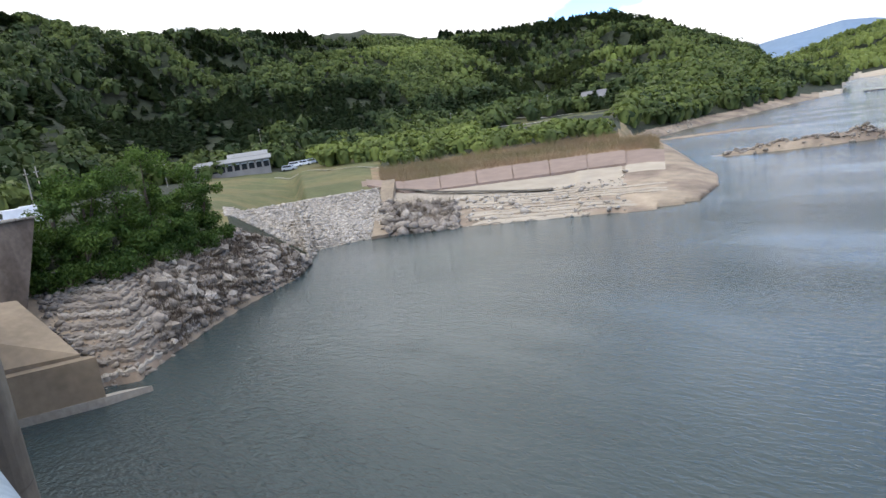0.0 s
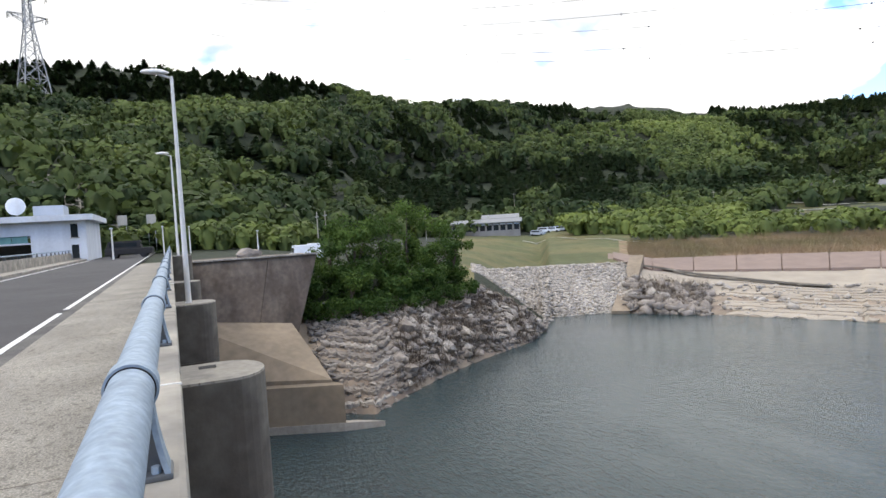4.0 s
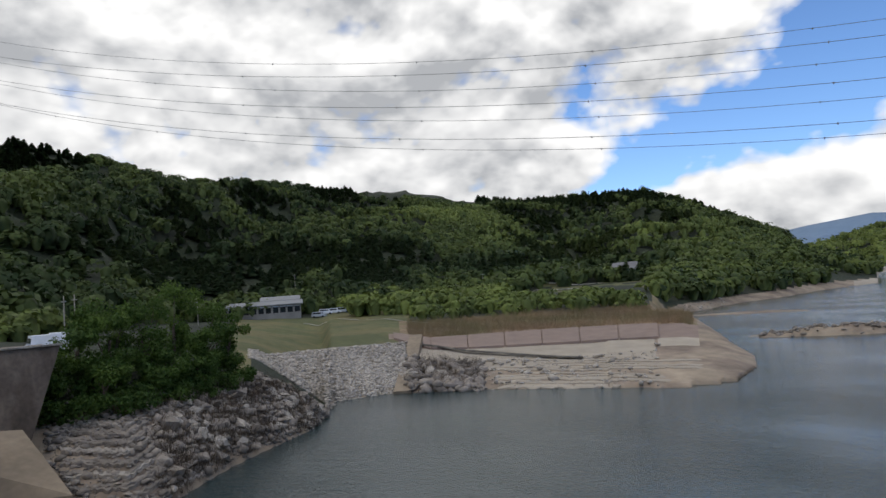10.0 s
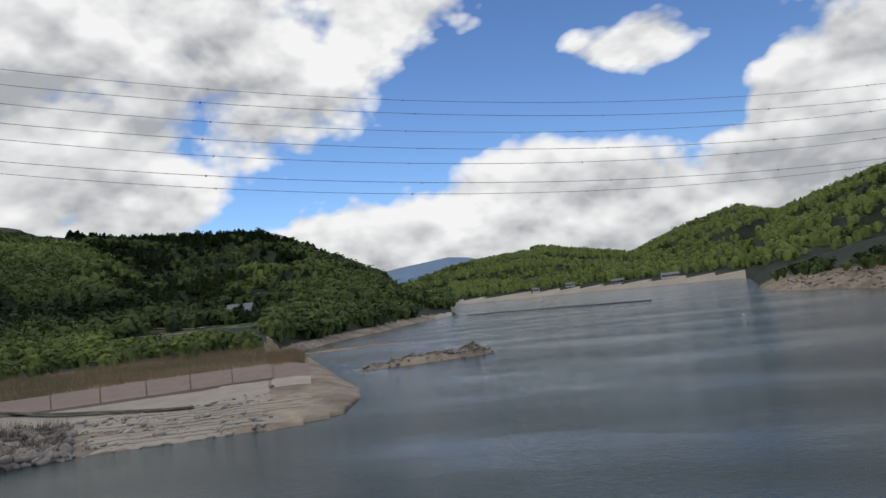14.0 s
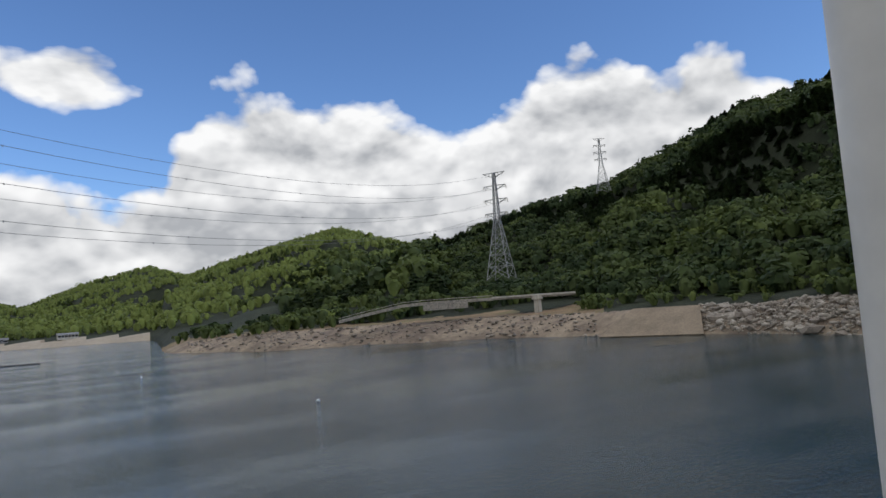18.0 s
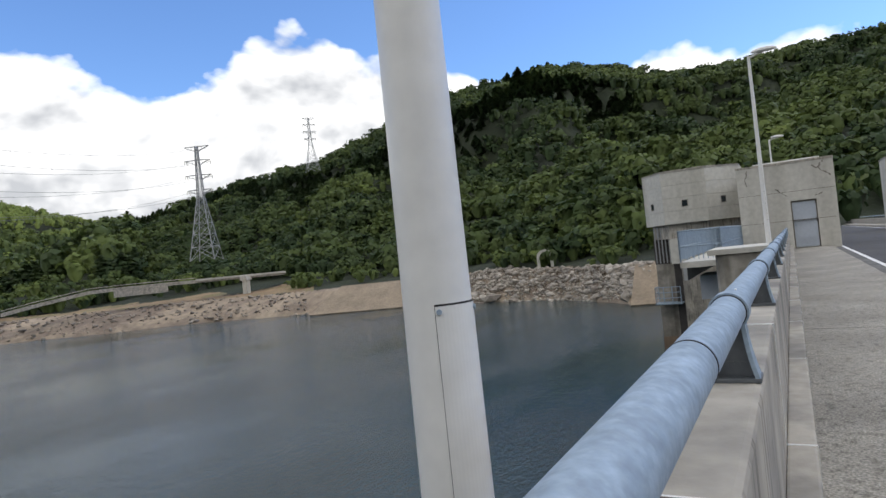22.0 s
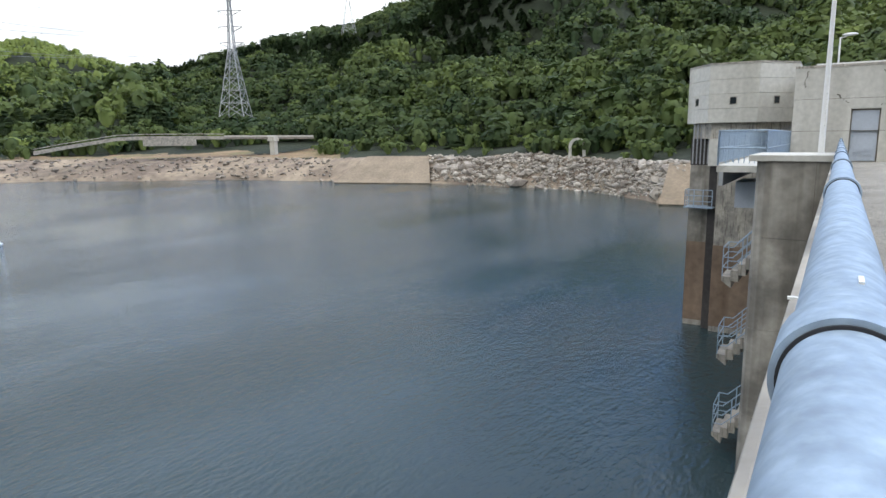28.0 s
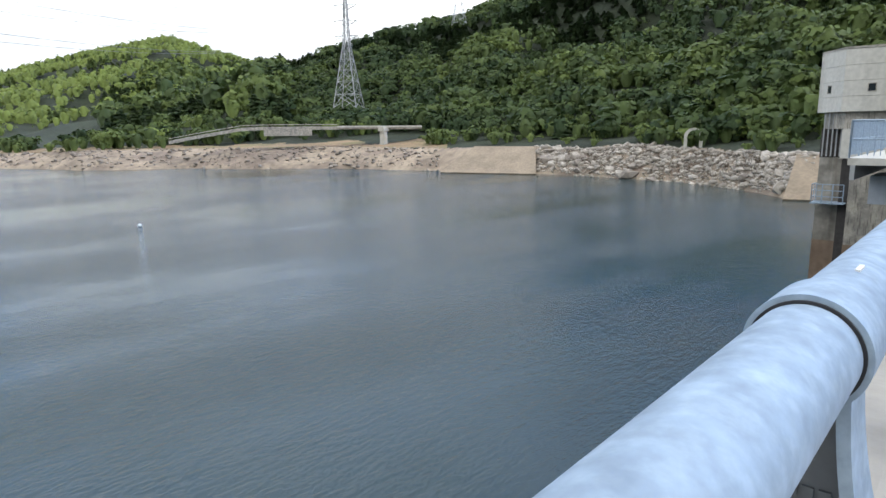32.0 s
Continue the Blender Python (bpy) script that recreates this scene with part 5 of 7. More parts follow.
# stone pitching with its concrete edge
rng = np.random.default_rng(211)
n = 11000
az = rng.uniform(51.4, 64.6, n)
r0, ra = np.interp(az, STATIONS[:, 0], STATIONS[:, 1]), np.interp(az, STATIONS[:, 0], STATIONS[:, 2])
far0 = np.where(az > 58.6, 69.8, r0)
r = far0 - 0.6 + (83.5 - far0) * rng.uniform(0, 1, n)
x, y = -r * np.sin(np.radians(az)), r * np.cos(np.radians(az))
zl = np.maximum(land_height(r, az), WATER_Z + (r - far0) / (83 - far0) * (4.5))
scatter("stone_pitching", x, y, zl, rng.gamma(5, 0.044, n).clip(0.12, 0.42), M_ROCKP, "pale grey rubble stones pitched on the bank", "stones", 212, 0.35, 0.7, 0)
fill = thing("pitching_bed", (0, 0, 0), "gravel bed under the stone pitching", "bank", kind="structure")
for a0, a1, n0, n1 in ((51.4, 55, 70.4, 69.4), (55, 58.6, 69.4, 68.8), (58.6, 61.8, 68.8, 68.6), (61.8, 64.8, 68.6, 68.5)):
    ring = [(a0, 84), (a1, 84), (a1, n1), (a0, n0)]
    solid("bed", [(*polar(a, q), -5.0 if q > 80 else -9.7) for a, q in ring], [(*polar(a, q), -13) for a, q in ring], M_BANK, fill)
slab_on("pitching_edge", [(52.7, 70.0, -9.4), (51.2, 70.0, -9.4), (49.8, 85.5, -4.55), (50.9, 85.5, -4.55)], 0.45, M_CONC_SAND, "beige concrete strip edging the stone pitching", "edge strip")
x, y, z, rng = bank_places(215, 900, 44.8, 51.2, -0.05, 0.85)
scatter("spit_rocks", x, y, z, rng.gamma(2.2, 0.20, len(x)).clip(0.12, 1.1), M_ROCK, "dark broken rocks at the spit's root", "rocks", 216)
x, y, z, rng = bank_places(217, 700, 24, 45, -0.02, 1.0)
scatter("spit_stones", x, y, z, rng.gamma(1.6, 0.12, len(x)).clip(0.08, 0.7), M_ROCKP, "scattered pale stones on the bare spit", "stones", 218, fine=0)
rng = np.random.default_rng(219)
n = 420
u, v = rng.uniform(-1, 1, n), rng.normal(0, 0.45, n)
x = -31.5 + u * 11.5 * math.cos(radians(26)) - v * 2.4 * math.sin(radians(26))
y = 108.6 + u * 11.5 * math.sin(radians(26)) + v * 2.4 * math.cos(radians(26))
scatter("islet_rocks", x, y, np.maximum(land_at(x, y), WATER_Z), rng.gamma(2, 0.15, n).clip(0.1, 0.7), M_ROCK, "grey rocks on the low islet", "rocks", 220, fine=0)
# shelving ledges along the spit's shore
ledge = thing("shore_ledges", (*polar(38, 68), WATER_Z), "pale shelving rock ledges along the spit", "rock ledge")
LD = Vector((*polar(38, 68), 0))
for k in range(11):
    a0, a1 = 44.8 - rg.uniform(0, 6), 25.2 + rg.uniform(0, 9)
    steps = int((a0 - a1) / 0.3)
    off_, depth = 0.3 + 1.25 * k, rg.uniform(0.8, 2.0)
    bm = bmesh.new()
    last = None
    for i in range(steps + 1):
        a = a0 + (a1 - a0) * i / steps
        taper = min(1.0, i / 6, (steps - i) / 6)
        r = float(np.interp(a, STATIONS[:, 0], STATIONS[:, 1])) if a > 30 else float(np.interp(a, SPIT[:, 0], SPIT[:, 1]))
        r += off_ + 0.5 * noise.noise((a * 0.9, k * 3.1, 0)) + 0.25 * noise.noise((a * 3.0, k, 5))
        row = []
        for dr, up in ((0, -0.5), (0, 0.14 * taper - 0.05), (0.25, 0.19 * taper - 0.05), (depth, 0.03 - 0.06), (depth, -0.5)):
            px, py = polar(a, r + dr)
            row.append(bm.verts.new((px - LD.x, py - LD.y, float(land_at(px, py)) - WATER_Z + up)))
        if last:
            for p_, q_, u_, v_ in zip(last, last[1:], row, row[1:]):
                bm.faces.new((p_, q_, v_, u_))
        last = row
    bmesh.ops.recalc_face_normals(bm, faces=bm.faces)
    part("ledge", bm, M_BEACH, ledge)
# revetment panels
rev = thing("revetment", (*polar(38, 88), -7), "pinkish concrete revetment of wide sloping panels", "revetment")
RV = Vector((*polar(38, 88), -7))
a = 52.4
while a > 29.7:
    b = a - 3.25
    ps = []
    for aa, hi_ in ((a - 0.09, 0), (b, 0), (b, 1), (a - 0.09, 1)):
        if aa > 30:
            rr = np.interp(aa, STATIONS[:, 0], STATIONS[:, 4]) if hi_ else np.interp(aa, STATIONS[:, 0], 0.58 * STATIONS[:, 2] + 0.42 * STATIONS[:, 4])
            z_ = np.interp(aa, STATIONS[:, 0], STATIONS[:, 5]) + 0.28 if hi_ else np.interp(aa, STATIONS[:, 0], 0.58 * STATIONS[:, 3] + 0.42 * STATIONS[:, 5]) + 0.30
        else:
            rr = np.interp(aa, SPIT[:, 0], SPIT[:, 4]) if hi_ else np.interp(aa, SPIT[:, 0], 0.58 * SPIT[:, 2] + 0.42 * SPIT[:, 4])
            z_ = np.interp(aa, SPIT[:, 0], SPIT[:, 5]) + 0.28 if hi_ else np.interp(aa, SPIT[:, 0], 0.58 * SPIT[:, 3] + 0.42 * SPIT[:, 5]) + 0.30
        ps.append(Vector((*polar(aa, float(rr)), float(z_))) - RV)
    bm = bmesh.new()
    hi = [bm.verts.new(p) for p in ps]
    lo = [bm.verts.new(p - Vector((0, 0, 0.7))) for p in ps]
    bm.faces.new(hi), bm.faces.new(lo[::-1])
    for i in range(4):
        bm.faces.new((lo[i], lo[(i + 1) % 4], hi[(i + 1) % 4], hi[i]))
    bmesh.ops.recalc_face_normals(bm, faces=bm.faces)
    part("panel", bm, M_PINK, rev)
    a = b


def ribbon(name, pts, width, mat, label, category, lift=0.12):
    """A narrow strip laid over the land through bearings and distances."""
    bm = bmesh.new()
    fine = []
    for (a0, q0), (a1, q1) in zip(pts, pts[1:]):
        for i in range(8):
            fine.append((a0 + (a1 - a0) * i / 8, q0 + (q1 - q0) * i / 8))
    fine.append(pts[-1])
    last = None
    for a, q in fine:
        row = []
        for w in (-width / 2, width / 2):
            px, py = polar(a, q + w)
            row.append(bm.verts.new((px, py, float(land_at(px, py)) + lift)))
        if last:
            bm.faces.new((last[0], row[0], row[1], last[1]))
        last = row
    bmesh.ops.solidify(bm, geom=bm.faces[:], thickness=0.1)
    bmesh.ops.recalc_face_normals(bm, faces=bm.faces)
    return tagged(part(name, bm, mat), label, category, kind="structure")


ribbon("track", [(51, 85.5), (46, 84), (41, 80.5), (36, 78)], 1.1, M_CONC_DARK, "dark wet track down the spit", "track", 0.30)
ribbon("lane", [(60, 165), (55, 140), (49, 122)], 1.8, M_CONC_LIGHT, "pale farm lane below the fields", "lane")
ribbon("lane", [(41, 250), (35, 230)], 2.0, M_CONC_LIGHT, "pale road across the terraces", "lane", 0.5)
ribbon("lane", [(39, 275), (33.5, 272)], 2.0, M_CONC_LIGHT, "upper pale road across the terraces", "lane", 0.5)


# ---- buildings ----
def house(az, r, face, w, d, h, roof_h, wall, label, category, windows=4, group=""):
    px, py = polar(az, r)
    pz = float(land_at(px, py))
    root = thing("house" if category == "house" else "long_building", (px, py, pz), label, category, group)
    root.rotation_euler = (0, 0, radians(face))
    boxed("wall", (-w / 2, w / 2, -d / 2, d / 2, -0.6, h), wall, root)
    bm = bmesh.new()
    o = 0.6
    prof = [(-d / 2 - o, h - 0.1), (0, h + roof_h), (d / 2 + o, h - 0.1), (d / 2 + o, h + 0.12), (0, h + roof_h + 0.24), (-d / 2 - o, h + 0.12)]
    a = [bm.verts.new((-w / 2 - o, yy, zz_)) for yy, zz_ in prof]
    b = [bm.verts.new((w / 2 + o, yy, zz_)) for yy, zz_ in prof]
    for i in range(6):
        bm.faces.new((a[i], a[(i + 1) % 6], b[(i + 1) % 6], b[i]))
    bm.faces.new(a[::-1]), bm.faces.new(b)
    bmesh.ops.recalc_face_normals(bm, faces=bm.faces)
    part("roof", bm, M_ROOFP if category == "building" else M_ROOF, root)
    bm = bmesh.new()
    for s in (-1, 1):
        vs = [bm.verts.new(p) for p in ((s * w / 2, -d / 2, h), (s * w / 2, d / 2, h), (s * w / 2, 0, h + roof_h))]
        bm.faces.new(vs)
    part("gable", bm, wall, root)
    for k in range(windows):
        cx = -w / 2 + w * (k + 0.5) / windows
        win = boxed("window", (cx - w / windows * 0.36, cx + w / windows * 0.36, -d / 2 - 0.06, -d / 2, h * 0.38, h * 0.82), M_GLASS, root)
        boxed("window_frame", (cx - w / windows * 0.40, cx + w / windows * 0.40, -d / 2 - 0.09, -d / 2 - 0.061, h * 0.83, h * 0.90), M_WALLW, win)
    return root


M_SHED = material("grey_timber_wall", (0.22, 0.215, 0.21), 0.85, 0, (0.4, 0.15), (4, 0.12), (10, 0.3, 0.01))
house(63.7, 184, 60, 23, 5, 3.5, 0.9, M_SHED, "long low grey-roofed hall with dark windows beside the field", "building", 12)
house(61.8, 193, 60, 10, 6, 4.8, 1.0, M_SHED, "taller grey-roofed hall behind the long one", "building", 5)
house(31.6, 300, 20, 10, 8, 3.6, 3.0, M_WALLW, "white farmhouse with a grey gabled roof", "house", 3, "farmhouses on the terrace")
house(29.6, 302, 18, 9, 6, 2.6, 1.4, M_WALLW, "white outbuilding with a low roof", "house", 3, "farmhouses on the terrace")
house(28.2, 305, 20, 7, 5, 2.4, 1.2, M_SHED, "grey shed beside the farmhouse", "house", 2, "farmhouses on the terrace")
house(-5.5, 622, 0, 15, 8, 3.6, 1.2, M_CONC_LIGHT, "long white building on the far shore", "building", 6)
house(2.8, 730, 0, 10, 7, 3.0, 1.6, M_CONC_LIGHT, "pale house on the far shore", "house", 3, "houses on the far shore")
house(5.8, 735, 0, 7, 7, 3.0, 1.6, M_CONC_LIGHT, "pale house on the far shore", "house", 2, "houses on the far shore")
house(-1.2, 660, 0, 12, 7, 3.0, 1.5, M_SHED, "grey shed on the far shore", "house", 3, "houses on the far shore")

off = thing("office_building", (-70.2, -7.3, -0.2), "white two-storey dam office with teal glazing and an open garage", "office building")
boxed("floor_slab", (-14, 0.2, -26, 0.0, -0.3, 0.05), M_CONC, off)
boxed("end_wall", (-13, 0.0, -4.6, 0.0, 0.05, 4.0), M_WALLW, off)
boxed("upper_wall", (-13, 0.0, -26, -4.604, 2.75, 4.0), M_WALLW, off)
boxed("lintel", (-13, -0.1, -26, -4.604, 1.95, 2.10), M_WALLW, off)
for k in range(16):
    yy = -25.6 + k * 1.3
    boxed("glazing_panel", (-0.32, -0.10, yy, yy + 1.24, 2.102, 2.748), M_TEAL, off, "teal glass panel")
boxed("back_wall", (-12.9, -7.0, -26, -4.604, 0.05, 1.95), M_SHED, off)
for yy in (-8.5, -13.5, -19.0, -24.5):
    boxed("column", (-0.5, -0.1, yy - 0.3, yy + 0.3, 0.05, 1.948), M_WALLW, off)
boxed("roof_slab", (-13.8, 0.8, -27, 0.7, 4.002, 4.55), M_WALLW, off)
boxed("roof_room", (-7, -3.5, -4.8, -2.2, 4.552, 5.7), M_DOOR, off, "grey rooftop plant room")
for zz_ in (0.4, 2.4):
    w = boxed("window", (0.0, 0.03, -1.3, -0.7, zz_, zz_ + 1.3), M_GLASS, off)
    boxed("window_frame", (0.0, 0.06, -1.4, -0.6, zz_ - 0.1, zz_ - 0.002), M_CONC, w)
dish = thing("dish_antenna", (-73.5, -13.4, 4.35), "white dish antenna on the office roof", "antenna")
bm = bmesh.new()
bmesh.ops.create_uvsphere(bm, u_segments=20, v_segments=10, radius=0.85)
for v in bm.verts:
    v.co = Vector((v.co.x * 0.28 + 0.4, v.co.y, v.co.z + 1.15))
part("reflector", bm, M_WALLW, dish)
bm = bmesh.new()
tube(bm, (0, 0, 0), (0, 0, 1.3), 0.08, seg=8)
part("mast", bm, M_STEEL, dish)


def small_lamp(az, r, h, label="slim grey lamp post beside the west road", category="street lamp", head=True):
    px, py = polar(az, r)
    pz = float(land_at(px, py)) if r > 46 else -0.1
    root = thing("lamp_post" if head else "utility_pole", (px, py, pz), label, category, "posts on the west bank")
    bm = bmesh.new()
    tube(bm, (0, 0, -0.3), (0, 0, h), 0.09, 0.06, 8)
    part("pole", bm, M_POLE if head else M_CONC, root)
    bm = bmesh.new()
    if head:
        box(bm, -0.15, 0.6, -0.12, 0.12, h, h + 0.12, 0.03)
        part("lamp_head", bm, M_WALLW, root)
    else:
        box(bm, -0.9, 0.9, -0.06, 0.06, h - 0.7, h - 0.58)
        part("cross_arm", bm, M_STEEL, root)


for a, r, h in ((94.2, 66, 3.0), (90.5, 80, 3.2), (88.5, 84, 3.2), (83.1, 80, 2.2)):
    small_lamp(a, r, h)
for a, r, h in ((78.0, 82, 5.0), (77.3, 84, 5.2), (68.5, 150, 5.5), (60.5, 215, 9), (44, 262, 7), (35.5, 285, 8), (37, 280, 7)):
    small_lamp(a, r, h, "concrete utility pole with a cross arm", "utility pole", False)


def vehicle(az, r, face, label, mat, z=None, long=4.2):
    px, py = polar(az, r)
    pz = float(land_at(px, py)) if z is None else z
    root = thing("car", (px, py, pz), label, "car", "parked vehicles")
    root.rotation_euler = (0, 0, radians(face))
    bm = bmesh.new()
    box(bm, -long / 2, long / 2, -0.8, 0.8, 0.32, 0.95, 0.12)
    part("body", bm, mat, root)
    bm = bmesh.new()
    vs = box(bm, -long / 2 + 0.1, long / 2 - 1.0, -0.74, 0.74, 0.95, 1.65)
    for v in vs:
        if v.co.z > 1.3:
            v.co.x *= 0.88
            v.co.y *= 0.86
    part("cabin", bm, mat, root)
    for s in (-1, 1):
        boxed("side_window", (-long / 2 + 0.45, long / 2 - 1.35, s * 0.74 - 0.02, s * 0.74 + 0.02, 1.08, 1.48), M_GLASS, root)
    boxed("windscreen", (long / 2 - 1.12, long / 2 - 1.06, -0.6, 0.6, 1.05, 1.5), M_GLASS, root)
    for wx in (-long / 2 + 0.8, long / 2 - 0.8):
        for s in (-1, 1):
            bm = bmesh.new()
            tube(bm, (wx, s * 0.62, 0.32), (wx, s * 0.82, 0.32), 0.32, seg=14)
            part("wheel", bm, M_BLACK, root)


vehicle(79.6, 60, 175, "white van parked above the abutment", M_WALLW, None, 4.4)
vehicle(78.4, 62, 170, "white car parked above the abutment", M_WALLW)
vehicle(93.0, 70, 85, "dark car on the west road", M_BLACK, -0.1)
vehicle(98.9, 82, 80, "white car in the office garage", M_WALLW, -0.15)
for k, a in enumerate((58.6, 58.0, 57.3, 56.6, 55.6, 54.9)):
    vehicle(a, 186 + 2 * k, 40 + 8 * k, "white car parked behind the field", M_WALLW if k % 3 else M_DOOR)
bm = bmesh.new()
bmesh.ops.create_icosphere(bm, subdivisions=2, radius=1.0)
for v in bm.verts:
    n_ = noise.noise(v.co * 1.7)
    v.co = Vector((v.co.x * 0.5, v.co.y * 0.8, v.co.z * 0.42)) * (1 + 0.35 * n_)
rockb = part("boulder", bm, M_ROCK)
rockb.location = (-44.2, 4.7, 0.10)
tagged(rockb, "grey boulder resting above the abutment wall", "boulder")

heap_at = polar(44.6, 172)
bm = bmesh.new()
bmesh.ops.create_icosphere(bm, subdivisions=3, radius=1.0)
for v in bm.verts:
    v.co = Vector((v.co.x * 4.5, v.co.y * 3.5, max(v.co.z, -0.1) * 3.4 * (1 - 0.35 * math.hypot(v.co.x, v.co.y)))) * (1 + 0.12 * noise.noise(v.co * 2.0))
pile = part("gravel_heap", bm, M_ROCK)
pile.location = (*heap_at, float(land_at(*heap_at)))
tagged(pile, "grey gravel heap among the scrub", "gravel heap")

# slope frame and two grey boards on the west hillside
frame_ = thing("slope_frame", (*polar(96.5, 118), 0), "weathered concrete grid holding the west slope", "slope frame")
FR = Vector((*polar(96.5, 118), 0))
for i in range(12):
    for kind_ in (0, 1):
        bm = bmesh.new()
        last = None
        for j in range(10):
            a, q = (99.2 - 5.4 * i / 11, 112 + 22 * j / 9) if kind_ else (99.2 - 5.4 * j / 9, 112 + 22 * i / 11)
            px, py = polar(a, q)
            p = Vector((px - FR.x, py - FR.y, float(land_at(px, py)) + 0.35))
            if last is not None:
                tube(bm, last, p, 0.16, seg=4, caps=False)
            last = p
        part("beam", bm, M_CONC, frame_)
for a in (93.4, 91.3):
    px, py = polar(a, 100)
    b0 = thing("notice_board", (px, py, float(land_at(px, py))), "blank grey board on posts on the west bank", "board", "boards on the west bank")
    b0.rotation_euler = (0, 0, radians(a))
    boxed("panel", (-0.6, 0.6, -0.04, 0.04, 4.1, 5.5), M_CONC_LIGHT, b0)
    for s in (-0.45, 0.45):
        boxed("post", (s - 0.05, s + 0.05, 0.042, 0.12, -0.5, 5.4), M_STEEL, b0)

# right-bank rocks
x, y, z, rng = bank_places(231, 5200, -79.3, -57.6, -0.03, 1.05)
scatter("east_bank_rocks", x, y, z, rng.gamma(1.9, 0.16, len(x)).clip(0.12, 1.0), M_ROCKP, "pale broken rocks on the east bank", "rocks", 232, fine=0)
x, y, z, rng = bank_places(233, 1500, -49, -14, -0.02, 1.0)
scatter("east_bank_stones", x, y, z, rng.gamma(1.6, 0.2, len(x)).clip(0.1, 1.2), M_ROCK, "loose stones on the bare east bank", "stones", 234, fine=0)

# joints of walkway and parapet
for x in (-26.9, -20.9, -14.9, -8.9, -2.9, 3.10, 9.1, 15.1, 21.1, 27.1):
    sealing = thing("sealed_joint", (x, 0, 0), "white sealant line across the parapet joint", "joint seal", "parapet joints")
    bm = bmesh.new()
    box(bm, -0.006, 0.006, -HALF - 0.002, HALF + 0.002, WALL_T - 0.004, WALL_T + 0.003)
    box(bm, -0.006, 0.006, -HALF - 0.003, -HALF + 0.002, 0.172, WALL_T)
    part("seal", bm, M_SEAL, sealing)
    bm = bmesh.new()
    box(bm, -0.006, 0.006, -HALF - 0.122, -HALF - 0.003, 0.166, 0.173)
    box(bm, -0.006, 0.006, -HALF - 0.123, -HALF - 0.118, 0.0, 0.172)
    part("toe_seal", bm, M_SEAL, sealing)
for x in (-24.9, -18.9, -12.9, -6.9, -4.9, 1.1, 5.16, 7.15, 11.1, 13.1, 17.1, 19.1):
    bm = bmesh.new()
    box(bm, x - 0.005, x + 0.005, -HALF - 0.122, -HALF - 0.003, 0.166, 0.1725)
    box(bm, x - 0.005, x + 0.005, -HALF - 0.1225, -HALF - 0.118, 0.0, 0.1715)
    tagged(part("toe_joint", bm, M_SEAL), "thin pale joint across the parapet toe", "joint seal", "toe joints")
wide = thing("wide_joint", (0.985, 0, 0), "wide parapet joint between two white sealant lines, dark between", "joint seal", "parapet joints")
for x0_, x1_, m_, l_ in ((-0.034, -0.026, M_SEAL, ""), (-0.0255, 0.0255, M_ABUT, "dark mottled filler"), (0.026, 0.034, M_SEAL, "")):
    bm = bmesh.new()
    box(bm, x0_, x1_, -HALF - 0.002, HALF + 0.002, WALL_T - 0.004, WALL_T + 0.003)
    if m_ is M_SEAL:
        box(bm, x0_, x1_, -HALF - 0.003, -HALF + 0.002, 0.172, WALL_T)
    part("seal" if m_ is M_SEAL else "filler", bm, m_, wide, l_)
for k in range(-5, 5):
    strip("pavement_joint", k * 6.03 + 7.74, k * 6.03 + 7.752, -HALF - 0.125, -1.680, -0.004, 0.0015, M_CONC_DARK, "narrow dark joint across the walkway", "joint")
bm = bmesh.new()
box(bm, 2.085, 2.118, -0.027, -0.022, PIPE_Z + PIPE_R - 0.003, PIPE_Z + PIPE_R + 0.0012)
tagged(part("paint_scratch", bm, M_SEAL), "white scratch on the rail pipe", "scratch")

